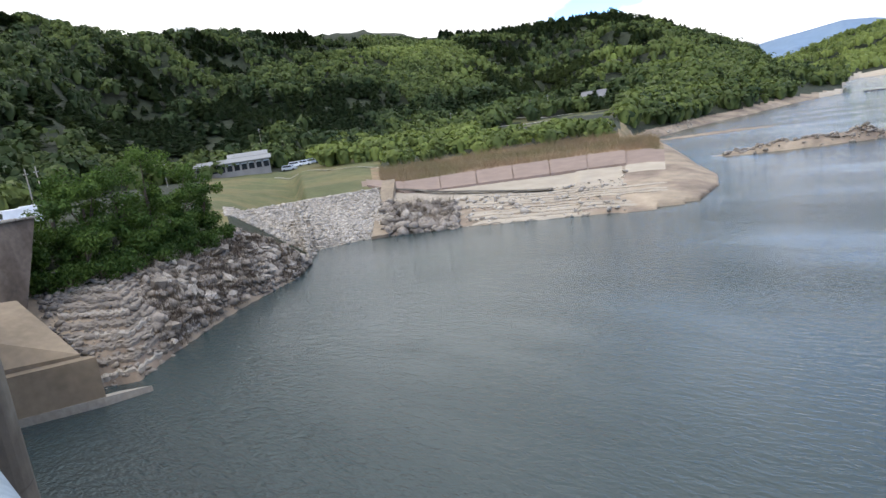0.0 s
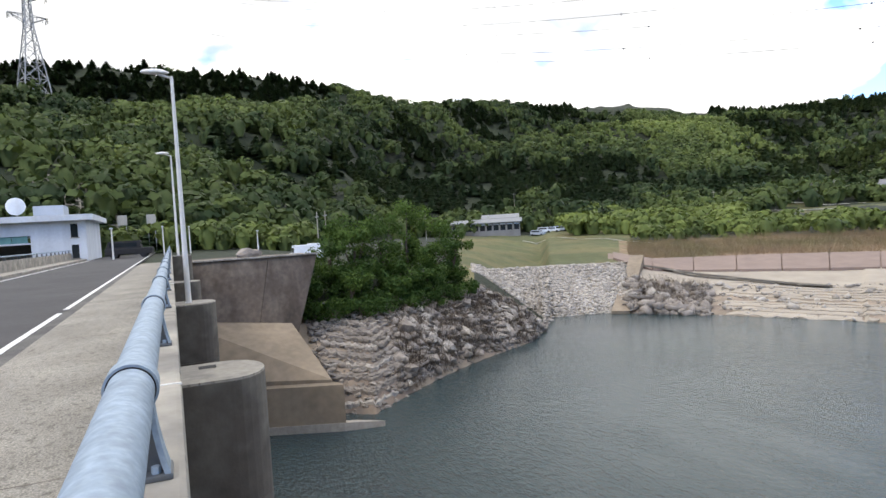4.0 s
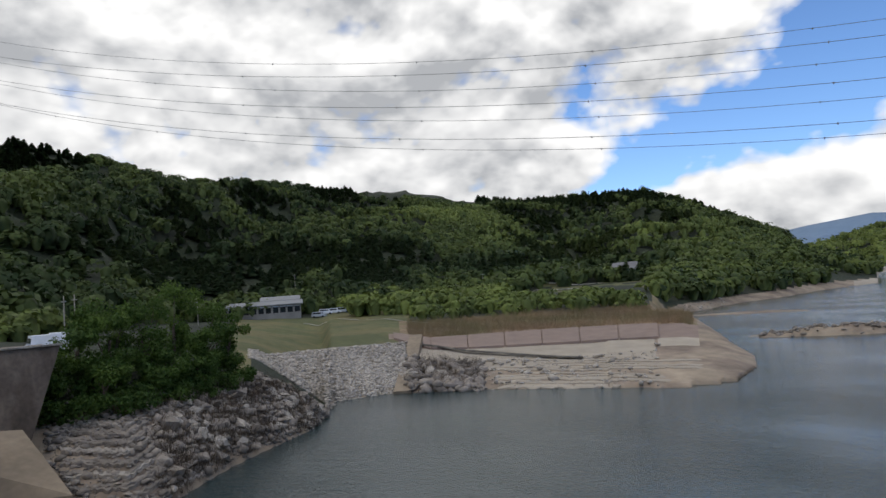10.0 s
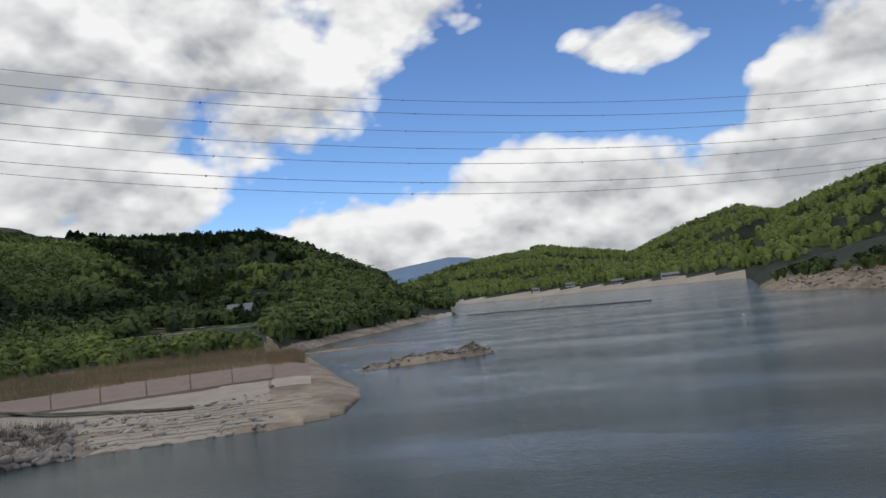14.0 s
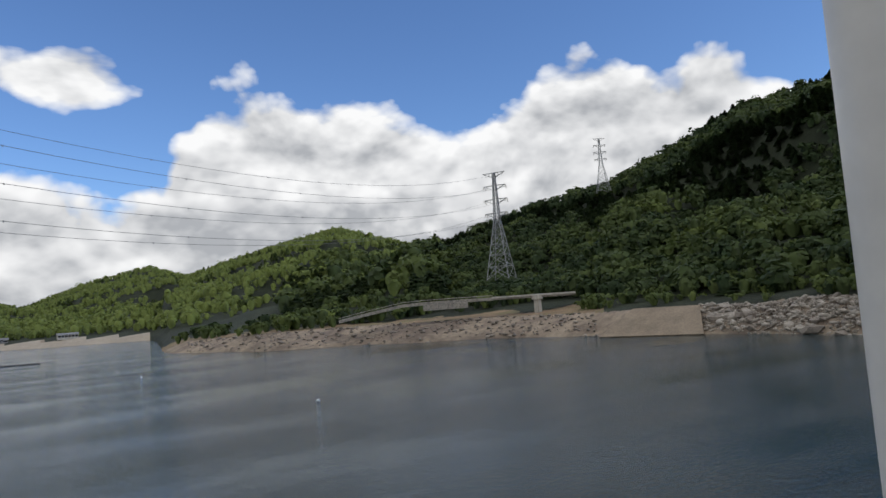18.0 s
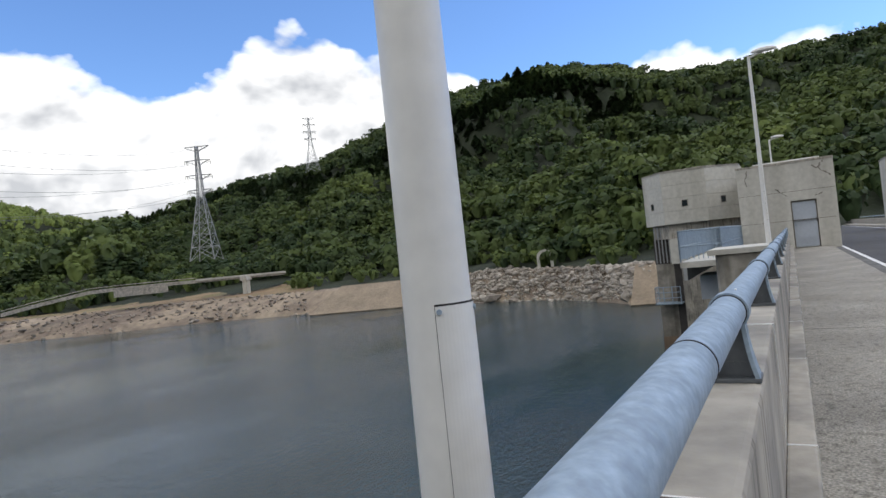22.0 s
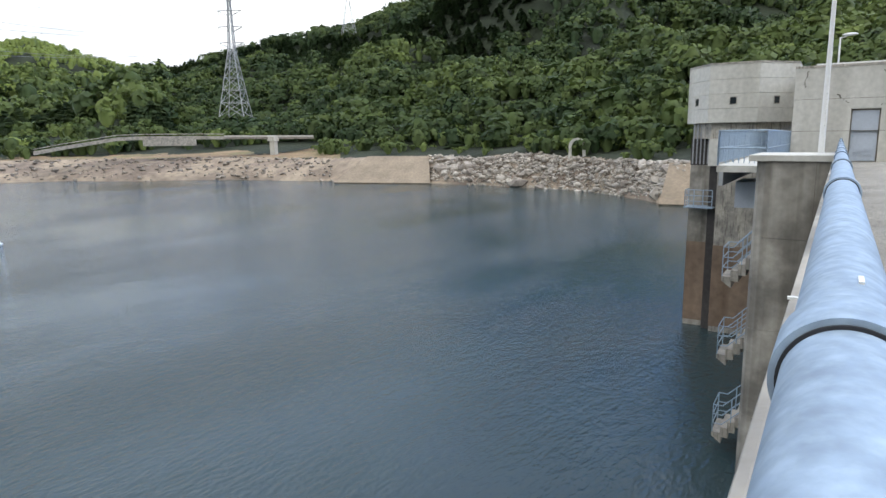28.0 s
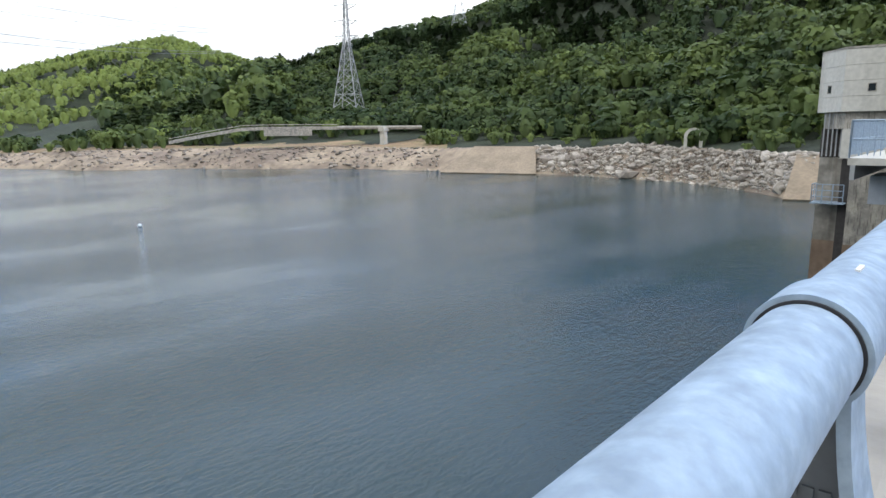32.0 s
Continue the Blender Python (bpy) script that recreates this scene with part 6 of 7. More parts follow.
# ---- power line ----
def pylon(name, az, r, z0, h, w0, label, face):
    root = thing(name, (*polar(az, r), z0), label, "pylon", "pylons of the power line")
    root.rotation_euler = (0, 0, radians(face))
    waist = 0.55

    def half(t):
        return w0 * (1 - t / waist) + w0 * 0.24 * t / waist if t < waist else w0 * (0.24 - 0.15 * (t - waist) / (1 - waist))

    levels = [0, 0.12, 0.23, 0.33, 0.42, 0.49, 0.55, 0.62, 0.69, 0.76, 0.83, 0.90, 0.95, 1.0]
    g = h * 0.0032
    for sx, sy in ((-1, -1), (1, -1), (1, 1), (-1, 1)):
        bm = bmesh.new()
        rows = [[bm.verts.new((sx * half(a) + dx * g, sy * half(a) + dy * g, a * h)) for dx, dy in ((-1, -1), (1, -1), (1, 1), (-1, 1))] for a in levels]
        for a, b in zip(rows, rows[1:]):
            for i in range(4):
                bm.faces.new((a[i], a[(i + 1) % 4], b[(i + 1) % 4], b[i]))
        part("leg", bm, M_STEEL, root)
    bm = bmesh.new()
    ring = ((-1, -1), (1, -1), (1, 1), (-1, 1))
    for a, b in zip(levels, levels[1:]):
        for k in range(4):
            (x0, y0), (x1, y1) = ring[k], ring[(k + 1) % 4]
            tube(bm, (x0 * half(a), y0 * half(a), a * h), (x1 * half(b), y1 * half(b), b * h), g * 0.7, seg=3, caps=False)
            tube(bm, (x1 * half(a), y1 * half(a), a * h), (x0 * half(b), y0 * half(b), b * h), g * 0.7, seg=3, caps=False)
            tube(bm, (x0 * half(b), y0 * half(b), b * h), (x1 * half(b), y1 * half(b), b * h), g * 0.7, seg=3, caps=False)
    part("bracing", bm, M_STEEL, root)
    for t, w in ((0.62, 0.105), (0.75, 0.11), (0.88, 0.105), (1.0, 0.11)):
        bm = bmesh.new()
        for s in (-1, 1):
            tip = (s * w * h, 0, t * h + (0.0 if t < 1 else 0.0))
            for sy in (-1, 1):
                tube(bm, (s * half(t) * 0.9, sy * half(t), t * h), tip, g * 0.8, seg=4, caps=False)
                tube(bm, (s * half(t) * 0.9, sy * half(t), (t - 0.045) * h), tip, g * 0.8, seg=4, caps=False)
            for q in (0.35, 0.7):
                x = s * (half(t) + (w * h - half(t)) * q)
                tube(bm, (x, 0.3 * half(t), t * h), (x, -0.3 * half(t), (t - 0.03) * h), g * 0.6, seg=3, caps=False)
        part("cross_arm", bm, M_STEEL, root)
        if t < 1:
            for s in (-1, 1):
                bm = bmesh.new()
                tube(bm, (s * w * h, 0.5, t * h), (s * w * h * 0.97, 1.3, (t - 0.035) * h), g * 1.1, seg=5)
                tube(bm, (s * w * h, -0.5, t * h), (s * w * h * 0.97, -1.3, (t - 0.035) * h), g * 1.1, seg=5)
                part("insulator", bm, M_CONC_LIGHT, root)
    return root


LINE_A, LINE_B = Vector((*polar(-41.2, 240), 0)), Vector((*polar(98.7, 330), 0))
pylon("pylon", -41.2, 240, 9.2, 40.4, 4.3, "grey steel lattice pylon on the wooded slope", 118)
pylon("pylon", -50.7, 395, 62.0, 33.0, 3.8, "distant grey lattice pylon on the ridge", 140)
pylon("pylon", 98.7, 330, 58.0, 72.0, 6.5, "tall grey lattice pylon above the west bank", 118)
across = (LINE_B - LINE_A).normalized()
across = Vector((-across.y, across.x, 0))
for dz, side in ((0, -4.6), (0, 4.6), (5.0, -4.8), (5.0, 4.8), (10.2, -4.6), (10.2, 4.6), (15.2, -4.4)):
    bm = bmesh.new()
    last = None
    for i in range(61):
        t = 0.985 * i / 60
        p = LINE_A.lerp(LINE_B, t) + across * side
        p.z = 33.5 + dz - 124 * t + 220 * t * t
        if last is not None:
            tube(bm, last, p, 0.036, seg=4, caps=False)
        last = p
    cable = part("power_cable", bm, M_WIRE)
    tagged(cable, "thin dark overhead cable with small spacers", "cable", "cables of the power line")
    for i in range(12):
        t = 0.05 + i * 0.055
        p = LINE_A.lerp(LINE_B, t) + across * side
        p.z = 33.5 + dz - 124 * t + 220 * t * t
        bm = bmesh.new()
        box(bm, p.x - 0.07, p.x + 0.07, p.y - 0.07, p.y + 0.07, p.z - 0.16, p.z + 0.10)
        part("spacer", bm, M_WIRE, cable)

# ---- woods ----
def leaf_tree(rng, n, broad=True):
    """One tree at unit size: a dark inner body and n leaf clumps set about it. Returns verts, quads, normals."""
    vs, qs, ns = [], [], []

    def quad(c, u, v, face):
        k = len(vs)
        if np.dot(np.cross(u, v), face) < 0:
            v = -v
        vs.extend((c - u - v, c + u - v, c + u + v, c - u + v))
        qs.append((k, k + 1, k + 2, k + 3))
        ns.extend([face / np.linalg.norm(face)] * 4)

    if broad:
        lumps = [(np.array([rng.normal(0, 0.20), rng.normal(0, 0.20), rng.uniform(0.42, 0.82)]), rng.uniform(0.20, 0.34)) for _ in range(6)]
        for i in range(n):
            c, s = lumps[rng.integers(len(lumps))]
            d = rng.normal(size=3)
            d /= np.linalg.norm(d)
            d[2] = abs(d[2]) * 0.9 - 0.15
            p = c + d * s
            nrm = d + np.array([0, 0, 0.25]) + rng.normal(0, 0.28, 3)
            nrm /= np.linalg.norm(nrm)
            u = np.cross(nrm, rng.normal(size=3))
            u /= np.linalg.norm(u)
            v = np.cross(nrm, u)
            k = rng.uniform(0.05, 0.10)
            quad(p, u * k, v * k * rng.uniform(0.6, 1.0), 0.55 * d + 1.0 * (p - np.array([0, 0, 0.40])) / 0.4 + 0.2 * (nrm - d))
    else:
        for i in range(n):
            t = (i + rng.uniform()) / n
            h = 0.10 + 0.90 * t
            w = 0.20 * (1 - t) ** 0.85 + 0.01
            a = rng.uniform(0, 2 * math.pi)
            d = np.array([math.cos(a), math.sin(a), -0.55])
            p = np.array([math.cos(a) * w * 0.6, math.sin(a) * w * 0.6, h])
            u = np.array([-math.sin(a), math.cos(a), 0]) * (0.03 + w * 0.38)
            quad(p, u, d * (0.04 + w * 0.50), np.array([math.cos(a), math.sin(a), 0.9]))
    return np.array(vs), np.array(qs), np.array(ns)


def body(rng, broad):
    """Inner body of a crown: a low, lumpy drum of quads."""
    seg, rows = 6, ((0.10, 0.12), (0.40, 0.25), (0.66, 0.25), (0.86, 0.10)) if broad else ((0.05, 0.15), (0.35, 0.12), (0.7, 0.06), (0.98, 0.004))
    vs = [(math.cos(2 * math.pi * k / seg) * w * rng.uniform(0.8, 1.15), math.sin(2 * math.pi * k / seg) * w * rng.uniform(0.8, 1.15), h) for h, w in rows for k in range(seg)]
    qs = [(i * seg + k, i * seg + (k + 1) % seg, (i + 1) * seg + (k + 1) % seg, (i + 1) * seg + k) for i in range(3) for k in range(seg)]
    qs.append((18, 19, 20, 21))
    return np.array(vs), np.array(qs)


def crowns(seed, count, n, broad):
    rng = np.random.default_rng(seed)
    out = []
    for _ in range(count):
        a, b = body(rng, broad)
        c, d, e = leaf_tree(rng, n, broad)
        out_ = a * np.array([1.0, 1.0, 0.0]) + np.array([0, 0, 0.1])
        out_ /= np.linalg.norm(out_, axis=1, keepdims=True)
        out.append((np.vstack([a, c]), np.vstack([b, d + len(a)]), np.vstack([out_, e])))
    return out


def plant(name, xs, ys, zs, heights, widths, tints, kinds, mat, label, seed):
    """One mesh of many trees from a few crown shapes."""
    rng = np.random.default_rng(seed)
    V, Q, T, W, base = [], [], [], [], 0
    pick = rng.integers(0, len(kinds), len(xs))
    for k, (v, q, nv) in enumerate(kinds):
        m = np.nonzero(pick == k)[0]
        if not len(m):
            continue
        a = rng.uniform(0, 2 * math.pi, len(m))
        c, s = np.cos(a)[:, None], np.sin(a)[:, None]
        w, h = widths[m][:, None], heights[m][:, None]
        X = (v[:, 0] * c - v[:, 1] * s) * w + xs[m][:, None]
        Y = (v[:, 0] * s + v[:, 1] * c) * w + ys[m][:, None]
        Z = v[:, 2] * h + zs[m][:, None] - 0.4
        V.append(np.stack([X, Y, Z], -1).reshape(-1, 3))
        Q.append((q[None] + (np.arange(len(m)) * len(v))[:, None, None]).reshape(-1, 4) + base)
        T.append(np.repeat(tints[m], len(v)))
        W.append(np.stack([nv[:, 0] * c - nv[:, 1] * s, nv[:, 0] * s + nv[:, 1] * c, np.repeat(nv[None, :, 2], len(m), 0)], -1).reshape(-1, 3))
        base += len(m) * len(v)
    ob = mesh_np(name, np.vstack(V), np.vstack(Q), mat, tint=np.clip(np.concatenate(T), 0, 1), normals=np.vstack(W))
    return tagged(ob, label, "woodland", kind="stuff")


def wooded(seed, az0, az1, r_lo, r_hi, area, keep):
    """Tree places over a sector, about one for each area in square metres."""
    rng = np.random.default_rng(seed)
    total = 0.5 * radians(az1 - az0) * (r_hi ** 2 - r_lo ** 2)
    n = int(total / area)
    az = rng.uniform(az0, az1, n)
    r = np.sqrt(rng.uniform(r_lo ** 2, r_hi ** 2, n))
    x, y = -r * np.sin(np.radians(az)), r * np.cos(np.radians(az))
    z = land_height(r, az)
    ok = keep(az, r, x, y, z) & (z > WATER_Z + 0.8)
    return az[ok], r[ok], x[ok], y[ok], z[ok]


def station(az, k):
    return np.interp(az, STATIONS[:, 0], STATIONS[:, k])


def on_hill(az, r, x, y, z):
    r2, r3 = station(az, 6), station(az, 8)
    return (r > r2 - 6 + 5 * wave(x, y, 31, 40.0)) & (r < r3 + 25) & ~clearing(az, r)


# stands of the woods: bearing, share of the slope, spread in both, lighter (+) or darker (-), cedars (+) or broadleaf (-)
# the lighter rows also put sunlit patches into the leaf tint
STANDS = (
    (71, 0.59, 4.0, 0.10, -0.30, 1.2), (69.5, 0.35, 4.0, 0.10, -0.30, 1.2), (61, 0.20, 7.0, 0.08, -0.30, 1.2), (54, 0.09, 4.0, 0.06, -0.30, 1.0),
    (65, 0.12, 5.0, 0.06, -0.25, 1.0), (44, 0.12, 5.0, 0.06, -0.25, 1.0), (52, 0.22, 3.0, 0.08, -0.25, 0.9),
    (46.5, 0.56, 4.5, 0.10, 0.55, -1.2), (51.7, 0.50, 2.5, 0.08, 0.40, -1.0), (40.5, 0.36, 3.5, 0.08, 0.45, 0.2), (34, 0.36, 4.0, 0.10, 0.55, 0.5),
    (30, 0.33, 2.5, 0.09, 0.45, -0.6), (25, 0.27, 2.5, 0.09, 0.50, -1.0), (63, 0.76, 3.0, 0.06, 0.45, -0.8), (58.5, 0.62, 4.0, 0.08, 0.15, -0.6),
    (80, 0.45, 6.0, 0.12, 0.12, -0.9), (94, 0.45, 5.0, 0.12, 0.10, -0.9), (88, 0.90, 12.0, 0.12, -0.30, 1.6), (42, 0.92, 14.0, 0.08, -0.25, 1.2),
    (-53, 0.66, 5.0, 0.12, -0.25, 1.2), (-62, 0.66, 5.0, 0.12, -0.25, 1.2), (-69, 0.68, 3.5, 0.12, -0.25, 1.2), (-75, 0.70, 3.0, 0.14, -0.25, 1.1),
    (-100, 0.70, 4.0, 0.18, -0.28, 1.3), (-104.5, 0.48, 3.0, 0.18, -0.28, 1.3), (-44, 0.80, 4.0, 0.12, -0.20, 1.1),
    (-78, 0.46, 2.5, 0.07, 0.45, -1.2), (-66, 0.25, 6.0, 0.10, 0.25, -1.0), (-112.5, 0.31, 3.0, 0.08, 0.40, -1.0), (-113, 0.67, 3.0, 0.08, 0.30, -1.0), (-91, 0.45, 3.0, 0.10, 0.22, -0.6))


def stand_of(az, t):
    tone, cedar = np.zeros_like(az), np.zeros_like(az)
    for a, q, wa, wq, lighter, con in STANDS:
        g = np.exp(-((az - a) / wa) ** 2 - ((t - q) / wq) ** 2)
        tone += lighter * g
        cedar += con * g
    return tone, cedar


def clearing(az, r):
    """Mown brown slope above the gatehouse."""
    t = (r - station(az, 6)) / (station(az, 8) - station(az, 6))
    return ((az + 85.5) / 2.6) ** 2 + ((t - 0.42) / 0.13) ** 2 < 1


def wood(name, seed, az0, az1, r_lo, r_hi, area, n_leaf, h_mean, label, conifer_share, light):
    az, r, x, y, z = wooded(seed, az0, az1, r_lo, r_hi, area, on_hill)
    rng = np.random.default_rng(seed + 1)
    stand = wave(x, y, 41, 130.0) + 0.4 * wave(x, y, 42, 45.0)
    t = np.clip((r - station(az, 6)) / (station(az, 8) - station(az, 6)), 0, 1)
    lighter, cedar = stand_of(az, t)
    hollow = wave(x, y, 11, 190.0) * 0.34 + wave(x, y, 12, 75.0) * 0.12
    score = 0.6 * stand + 0.5 * (t - 0.5) - 1.2 * hollow + cedar + rng.normal(0, 0.10, len(x))
    con = score > np.quantile(score, 1 - conifer_share)
    size = rng.normal(1.0, 0.20, len(x)).clip(0.5, 1.6)
    # 0.5 * hollow paints relief shading: paler spurs, darker hollows
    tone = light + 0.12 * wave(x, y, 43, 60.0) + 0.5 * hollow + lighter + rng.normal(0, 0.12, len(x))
    m = ~con
    h = h_mean * size
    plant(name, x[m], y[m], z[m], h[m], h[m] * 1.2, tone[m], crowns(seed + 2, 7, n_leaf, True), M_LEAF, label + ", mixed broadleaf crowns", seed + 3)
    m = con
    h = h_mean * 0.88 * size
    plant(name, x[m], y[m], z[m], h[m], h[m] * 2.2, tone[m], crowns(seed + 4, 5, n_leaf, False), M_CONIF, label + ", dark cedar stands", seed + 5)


wood("west_woods", 100, 44, 104, 95, 600, 15, 46, 5.0, "wooded hillside across the lake", 0.42, 0.20)
wood("northwest_woods", 110, 13.5, 44, 240, 760, 26, 40, 6.6, "wooded ridge behind the fields", 0.55, 0.26)
# tint near its pale end: sunshine on these hills is in the leaf colour
wood("far_woods", 120, -34, 13.5, 420, 1650, 85, 18, 8.5, "distant wooded hills, sunlight in the leaf tint", 0.25, 0.95)
wood("east_woods", 130, -104, -33, 110, 480, 17, 56, 5.8, "steep wooded hill above the intake tower", 0.32, 0.14)
wood("south_woods", 140, -126, -104, 112, 460, 18, 74, 5.4, "wooded hill beyond the downstream parapet", 0.45, 0.02)
wood("near_spur_woods", 150, -36, -22, 245, 560, 45, 40, 9.0, "wooded spur beside the lake", 0.5, 0.30)


# hills behind the headland, and a farther one coloured blue for haze
def far_ridge(name, line, r0, r1, seed, mat, label, rough, trees=0):
    az = np.linspace(line[0][0], line[-1][0], 90)
    el = np.interp(-az, [-a for a, _ in line], [e for _, e in line])
    q = np.linspace(0, 1, 14)
    A, Q = np.meshgrid(az, q, indexing="ij")
    R = r0 + (r1 - r0) * Q
    top = 1.3 + r1 * np.tan(np.radians(el))[:, None]
    X, Y = -R * np.sin(np.radians(A)), R * np.cos(np.radians(A))
    Z = -12 + (top + 12) * Q ** 0.9 + rough * wave(X, Y, seed, (r1 - r0) * 0.4) * np.sin(math.pi * Q)
    i = np.arange(90 * 14).reshape(90, 14)
    quads_ = np.stack([i[:-1, :-1], i[1:, :-1], i[1:, 1:], i[:-1, 1:]], -1).reshape(-1, 4)
    tagged(mesh_np(name, np.stack([X, Y, Z], -1).reshape(-1, 3), quads_, mat, smooth=True), label, "hill", kind="structure")
    if trees:
        rng = np.random.default_rng(seed)
        k = rng.integers(0, 90 * 14, trees)
        x, y, z = (g.ravel()[k] + rng.normal(0, s_, trees) for g, s_ in ((X, 6.0), (Y, 16.0), (Z, 1.0)))
        h = rng.uniform(8, 14, trees)
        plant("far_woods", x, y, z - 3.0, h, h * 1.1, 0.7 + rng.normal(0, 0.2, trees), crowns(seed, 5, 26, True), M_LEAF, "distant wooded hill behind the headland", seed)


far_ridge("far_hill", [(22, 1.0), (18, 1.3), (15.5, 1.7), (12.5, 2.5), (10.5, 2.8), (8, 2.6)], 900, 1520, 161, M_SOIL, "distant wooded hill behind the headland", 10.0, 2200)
far_ridge("far_mountain", [(24, 1.6), (20.5, 2.4), (19, 2.8), (17.7, 3.0), (15, 3.3), (13.3, 3.5), (11.5, 3.3), (8, 2.4), (4, 1.5)], 2600, 3500, 162, M_HAZE, "far mountain, blue-grey haze in its colour", 25.0)

# ---- bushes on the mound ----
def bush(az, r, h, spread, leaves, seed, tone):
    px, py = polar(az, r)
    pz = float(land_at(px, py)) - 0.2
    rng = np.random.default_rng(seed)
    root = thing("bush_tree", (px, py, pz), "dense green bushy tree on the rocky mound", "tree", "bushes on the mound")
    bm = bmesh.new()
    tube(bm, (0, 0, -0.4), (0.1, 0, h * 0.45), 0.14, 0.09, 8)
    part("trunk", bm, M_BARK, root)
    lumps = []
    for k in range(22):
        a = rng.uniform(0, 2 * math.pi)
        q = spread * math.sqrt(rng.uniform(0, 1)) * 0.8
        top = h * rng.uniform(0.16, 0.85) * (1 - 0.35 * (q / spread) ** 2)
        c = np.array([math.cos(a) * q, math.sin(a) * q, top])
        lumps.append((c, rng.uniform(0.6, 1.1) * spread * 0.36))
        if k < 7:
            bm = bmesh.new()
            tube(bm, (0.05, 0, h * 0.2), tuple(c * np.array([0.9, 0.9, 0.95])), 0.06, 0.02, 5, False)
            part("limb", bm, M_BARK, root)
    n = leaves
    pick = rng.integers(0, len(lumps), n)
    c = np.array([l[0] for l in lumps])[pick]
    s = np.array([l[1] for l in lumps])[pick][:, None]
    d = rng.normal(size=(n, 3))
    d /= np.linalg.norm(d, axis=1, keepdims=True)
    p = c + d * s * rng.uniform(0.55, 1.12, (n, 1)) * np.array([1, 1, 0.85])
    p[:, 2] = np.maximum(p[:, 2], 0.05)
    nrm = d + rng.normal(0, 0.6, (n, 3))
    nrm /= np.linalg.norm(nrm, axis=1, keepdims=True)
    u = np.cross(nrm, rng.normal(size=(n, 3)))
    u /= np.linalg.norm(u, axis=1, keepdims=True)
    v = np.cross(nrm, u)
    k = rng.uniform(0.06, 0.14, (n, 1))
    V = np.stack([p - u * k, p - v * k * 0.6, p + u * k, p + v * k * 0.6], 1).reshape(-1, 3)
    tints = np.clip(tone + 0.25 * (rng.uniform(-1, 1, len(lumps))[pick]) + rng.normal(0, 0.12, n), 0, 1)
    crown = mesh_np("crown", V, np.arange(4 * n).reshape(-1, 4), M_BUSH, root, tint=np.repeat(tints, 4))
    return root


for i, (a, r, h, s, t) in enumerate(((79.4, 46.5, 4.8, 1.8, 0.35), (77.2, 48.5, 6.4, 2.2, 0.45), (75.0, 49.5, 7.2, 2.3, 0.50), (72.6, 51.0, 7.3, 2.3, 0.35), (70.4, 52.5, 8.5, 2.5, 0.50),
                                     (68.3, 54.0, 7.7, 2.4, 0.40), (66.4, 56.0, 5.9, 2.1, 0.35), (75.5, 47.0, 3.6, 1.9, 0.40), (71.4, 49.5, 3.4, 1.9, 0.30), (68.8, 52.0, 3.4, 1.8, 0.30))):
    bush(a, r, h, s, 5200, 300 + i, t)
for i, (a, r, h, s, t) in enumerate(((78.8, 45.2, 1.6, 1.3, 0.25), (77.0, 45.4, 1.7, 1.5, 0.30), (74.8, 45.9, 1.6, 1.5, 0.25), (72.8, 47.2, 1.7, 1.5, 0.22), (70.8, 48.7, 1.5, 1.5, 0.25), (68.6, 50.8, 1.5, 1.5, 0.2), (66.8, 53.0, 1.6, 1.5, 0.2), (65.2, 55.2, 1.5, 1.3, 0.2))):
    bush(a, r, h, s, 1500, 330 + i, t)


# scrub and hedges in front of the woods, dry brush on the banks
def scrub(name, seed, az0, az1, r_lo, r_hi, n, h, light, mat, label):
    rng = np.random.default_rng(seed)
    az = rng.uniform(az0, az1, n)
    r = rng.uniform(r_lo, r_hi, n)
    x, y = -r * np.sin(np.radians(az)), r * np.cos(np.radians(az))
    z = land_height(r, az)
    ok = (z > WATER_Z + 0.7) & (r > station(az, 2) + 1.5) & (wave(x, y, seed, 22.0) > -0.25)
    x, y, z = x[ok], y[ok], z[ok]
    hh = h * rng.uniform(0.5, 1.4, len(x))
    plant(name, x, y, z, hh, hh * 1.2, light + rng.normal(0, 0.18, len(x)), crowns(seed + 1, 6, 60, True), mat, label, seed + 2)


scrub("field_scrub", 401, 42, 56, 150, 240, 520, 4.2, 0.72, M_LEAF, "light green scrub and hedges behind the field")
scrub("spit_scrub", 402, 31, 50, 128, 180, 260, 3.2, 0.60, M_LEAF, "green scrub on the spit's landward side")
scrub("terrace_scrub", 403, 17, 36, 280, 330, 260, 5.0, 0.40, M_LEAF, "hedges and small trees below the farm")
scrub("headland_scrub", 407, 14.5, 29.5, 180, 335, 1500, 5.5, 0.35, M_LEAF, "dark scrub and small trees on the headland")
scrub("west_scrub", 404, 79, 101, 86, 112, 260, 3.2, 0.42, M_LEAF, "scrub at the foot of the west slope")
scrub("east_shore_scrub", 405, -84, -48, 116, 200, 520, 3.4, 0.38, M_LEAF, "low scrub above the east bank")
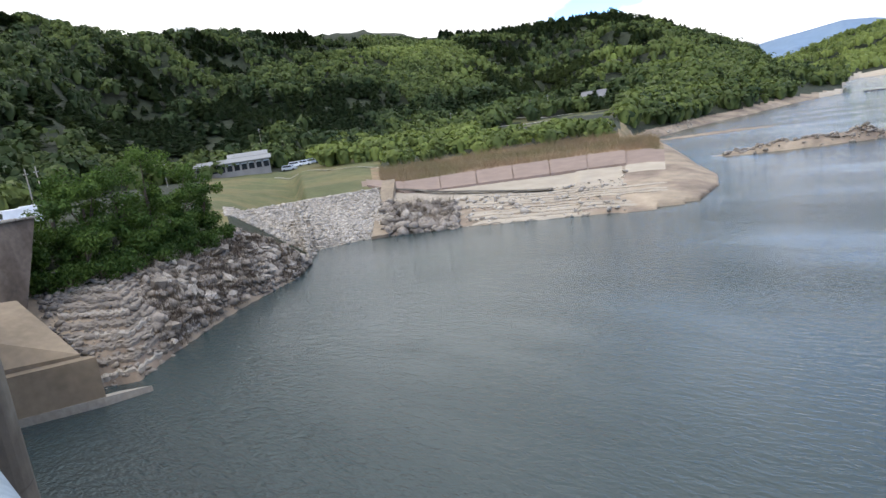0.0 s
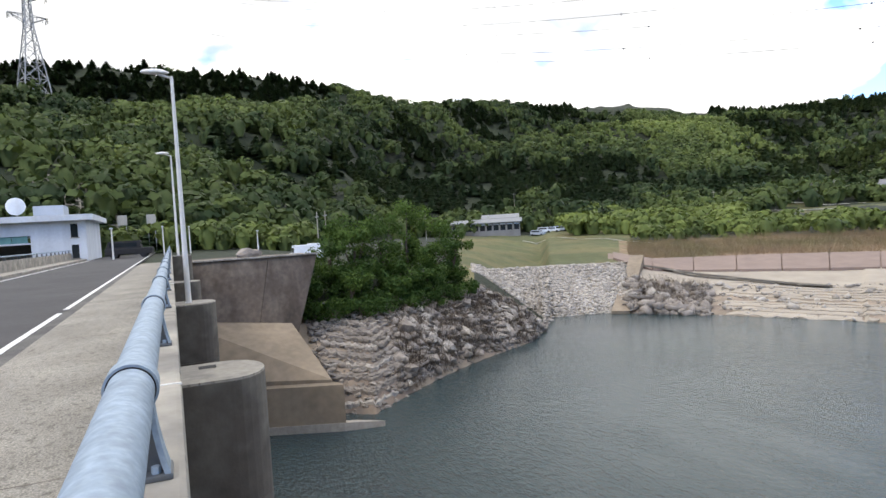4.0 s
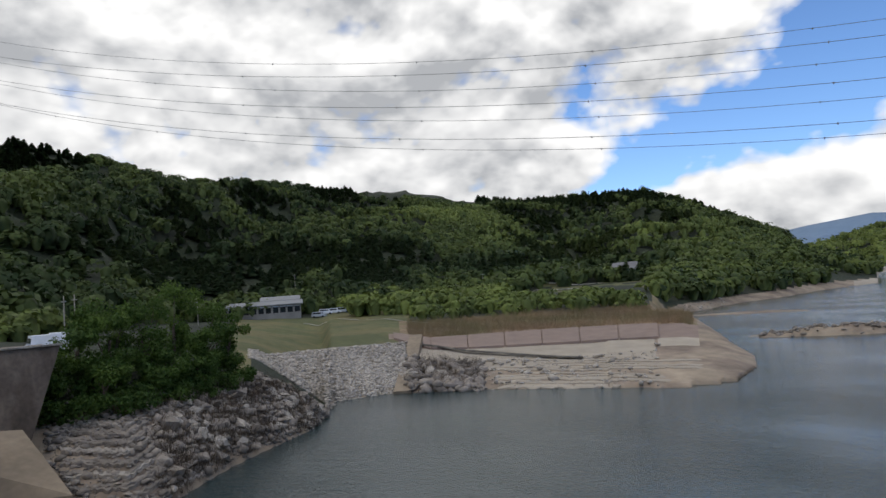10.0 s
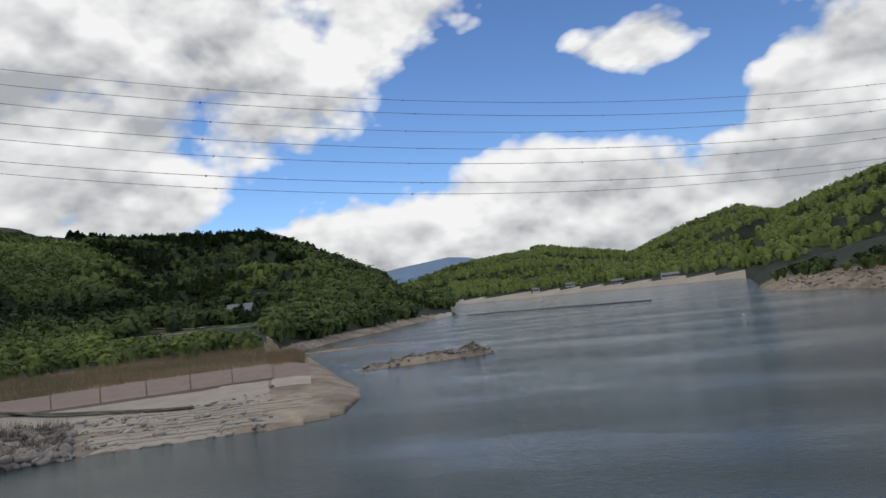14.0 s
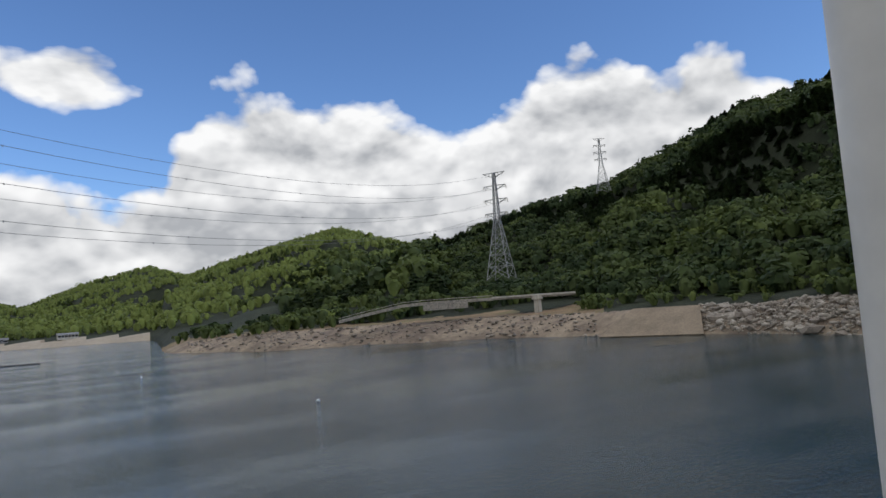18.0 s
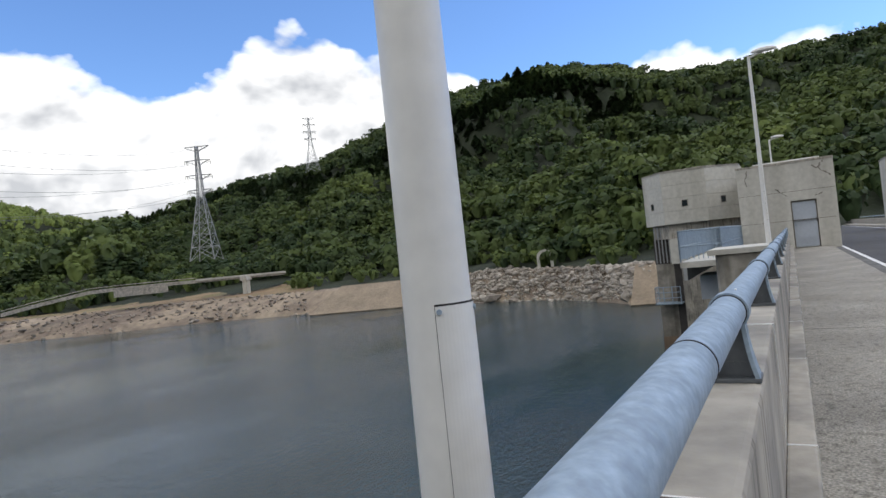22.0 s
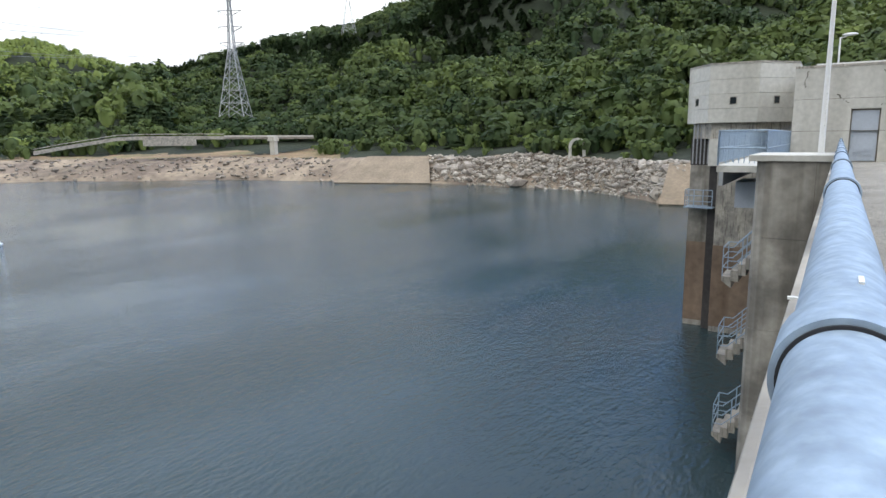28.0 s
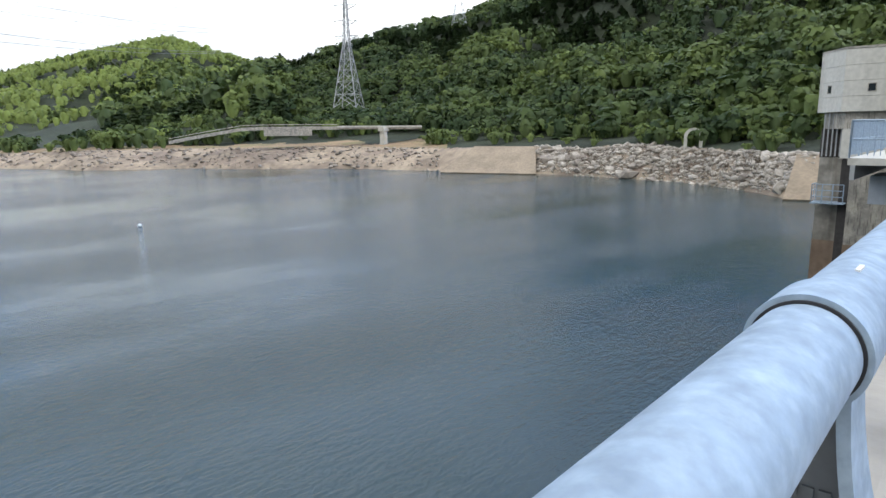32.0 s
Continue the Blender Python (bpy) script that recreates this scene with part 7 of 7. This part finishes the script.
scrub("east_point_scrub", 406, -47, -13, 235, 300, 420, 5.0, 0.25, M_LEAF, "dark scrub on the eastern point")


def brush(name, seed, x, y, z, h, mat, label):
    """Thin dry stems."""
    rng = np.random.default_rng(seed)
    n = len(x)
    a = rng.uniform(0, 2 * math.pi, n)
    w = 0.012 + 0.01 * rng.uniform(size=n)
    lean = rng.normal(0, 0.35, (n, 2)) * h[:, None]
    b = np.stack([x, y, z - 0.05], -1)
    s = np.stack([np.cos(a) * w, np.sin(a) * w, 0 * a], -1)
    top = b + np.concatenate([lean, h[:, None]], 1)
    V = np.stack([b - s, b + s, top], 1).reshape(-1, 3)
    return tagged(mesh_np(name, V, np.arange(3 * n).reshape(-1, 3), mat), label, "dry brush", kind="stuff")


def clump(seed, n, az0, az1, lo, hi, per):
    x, y, z, rng = bank_places(seed, n, az0, az1, lo, hi)
    x, y, z = np.repeat(x, per), np.repeat(y, per), np.repeat(z, per)
    return x + rng.normal(0, 0.25, len(x)), y + rng.normal(0, 0.25, len(x)), z, rng.uniform(0.3, 1.1, len(x))


x, y, z, h = clump(411, 420, 59.6, 72, 0.0, 1.0, 22)
brush("mound_brush", 412, x, y, z, h, M_TWIG, "dry brown brush on the mound's bank")
x, y, z, h = clump(413, 160, 45, 50.5, 0.1, 0.9, 20)
brush("spit_brush", 414, x, y, z, h * 1.5, M_TWIG, "dry dark brush on the spit's rocks")
x, y, z, h = clump(415, 260, -76, -60, 0.1, 0.9, 20)
brush("east_bank_brush", 416, x, y, z, h * 1.6, M_TWIG, "dry brown brush on the east bank rocks")
rng = np.random.default_rng(417)
n = 26000
az = rng.uniform(26.8, 51, n)
base = np.where(az > 30, np.interp(az, STATIONS[:, 0], STATIONS[:, 4]), np.interp(az, SPIT[:, 0], SPIT[:, 4]))
r = base + rng.uniform(0.5, np.where(az > 30, 34, 18), n)
x, y = -r * np.sin(np.radians(az)), r * np.cos(np.radians(az))
brush("reed_grass", 418, x, y, land_height(r, az), rng.uniform(0.5, 1.4, n) * 1.2, M_DRY, "tall dry brown grass on the spit")
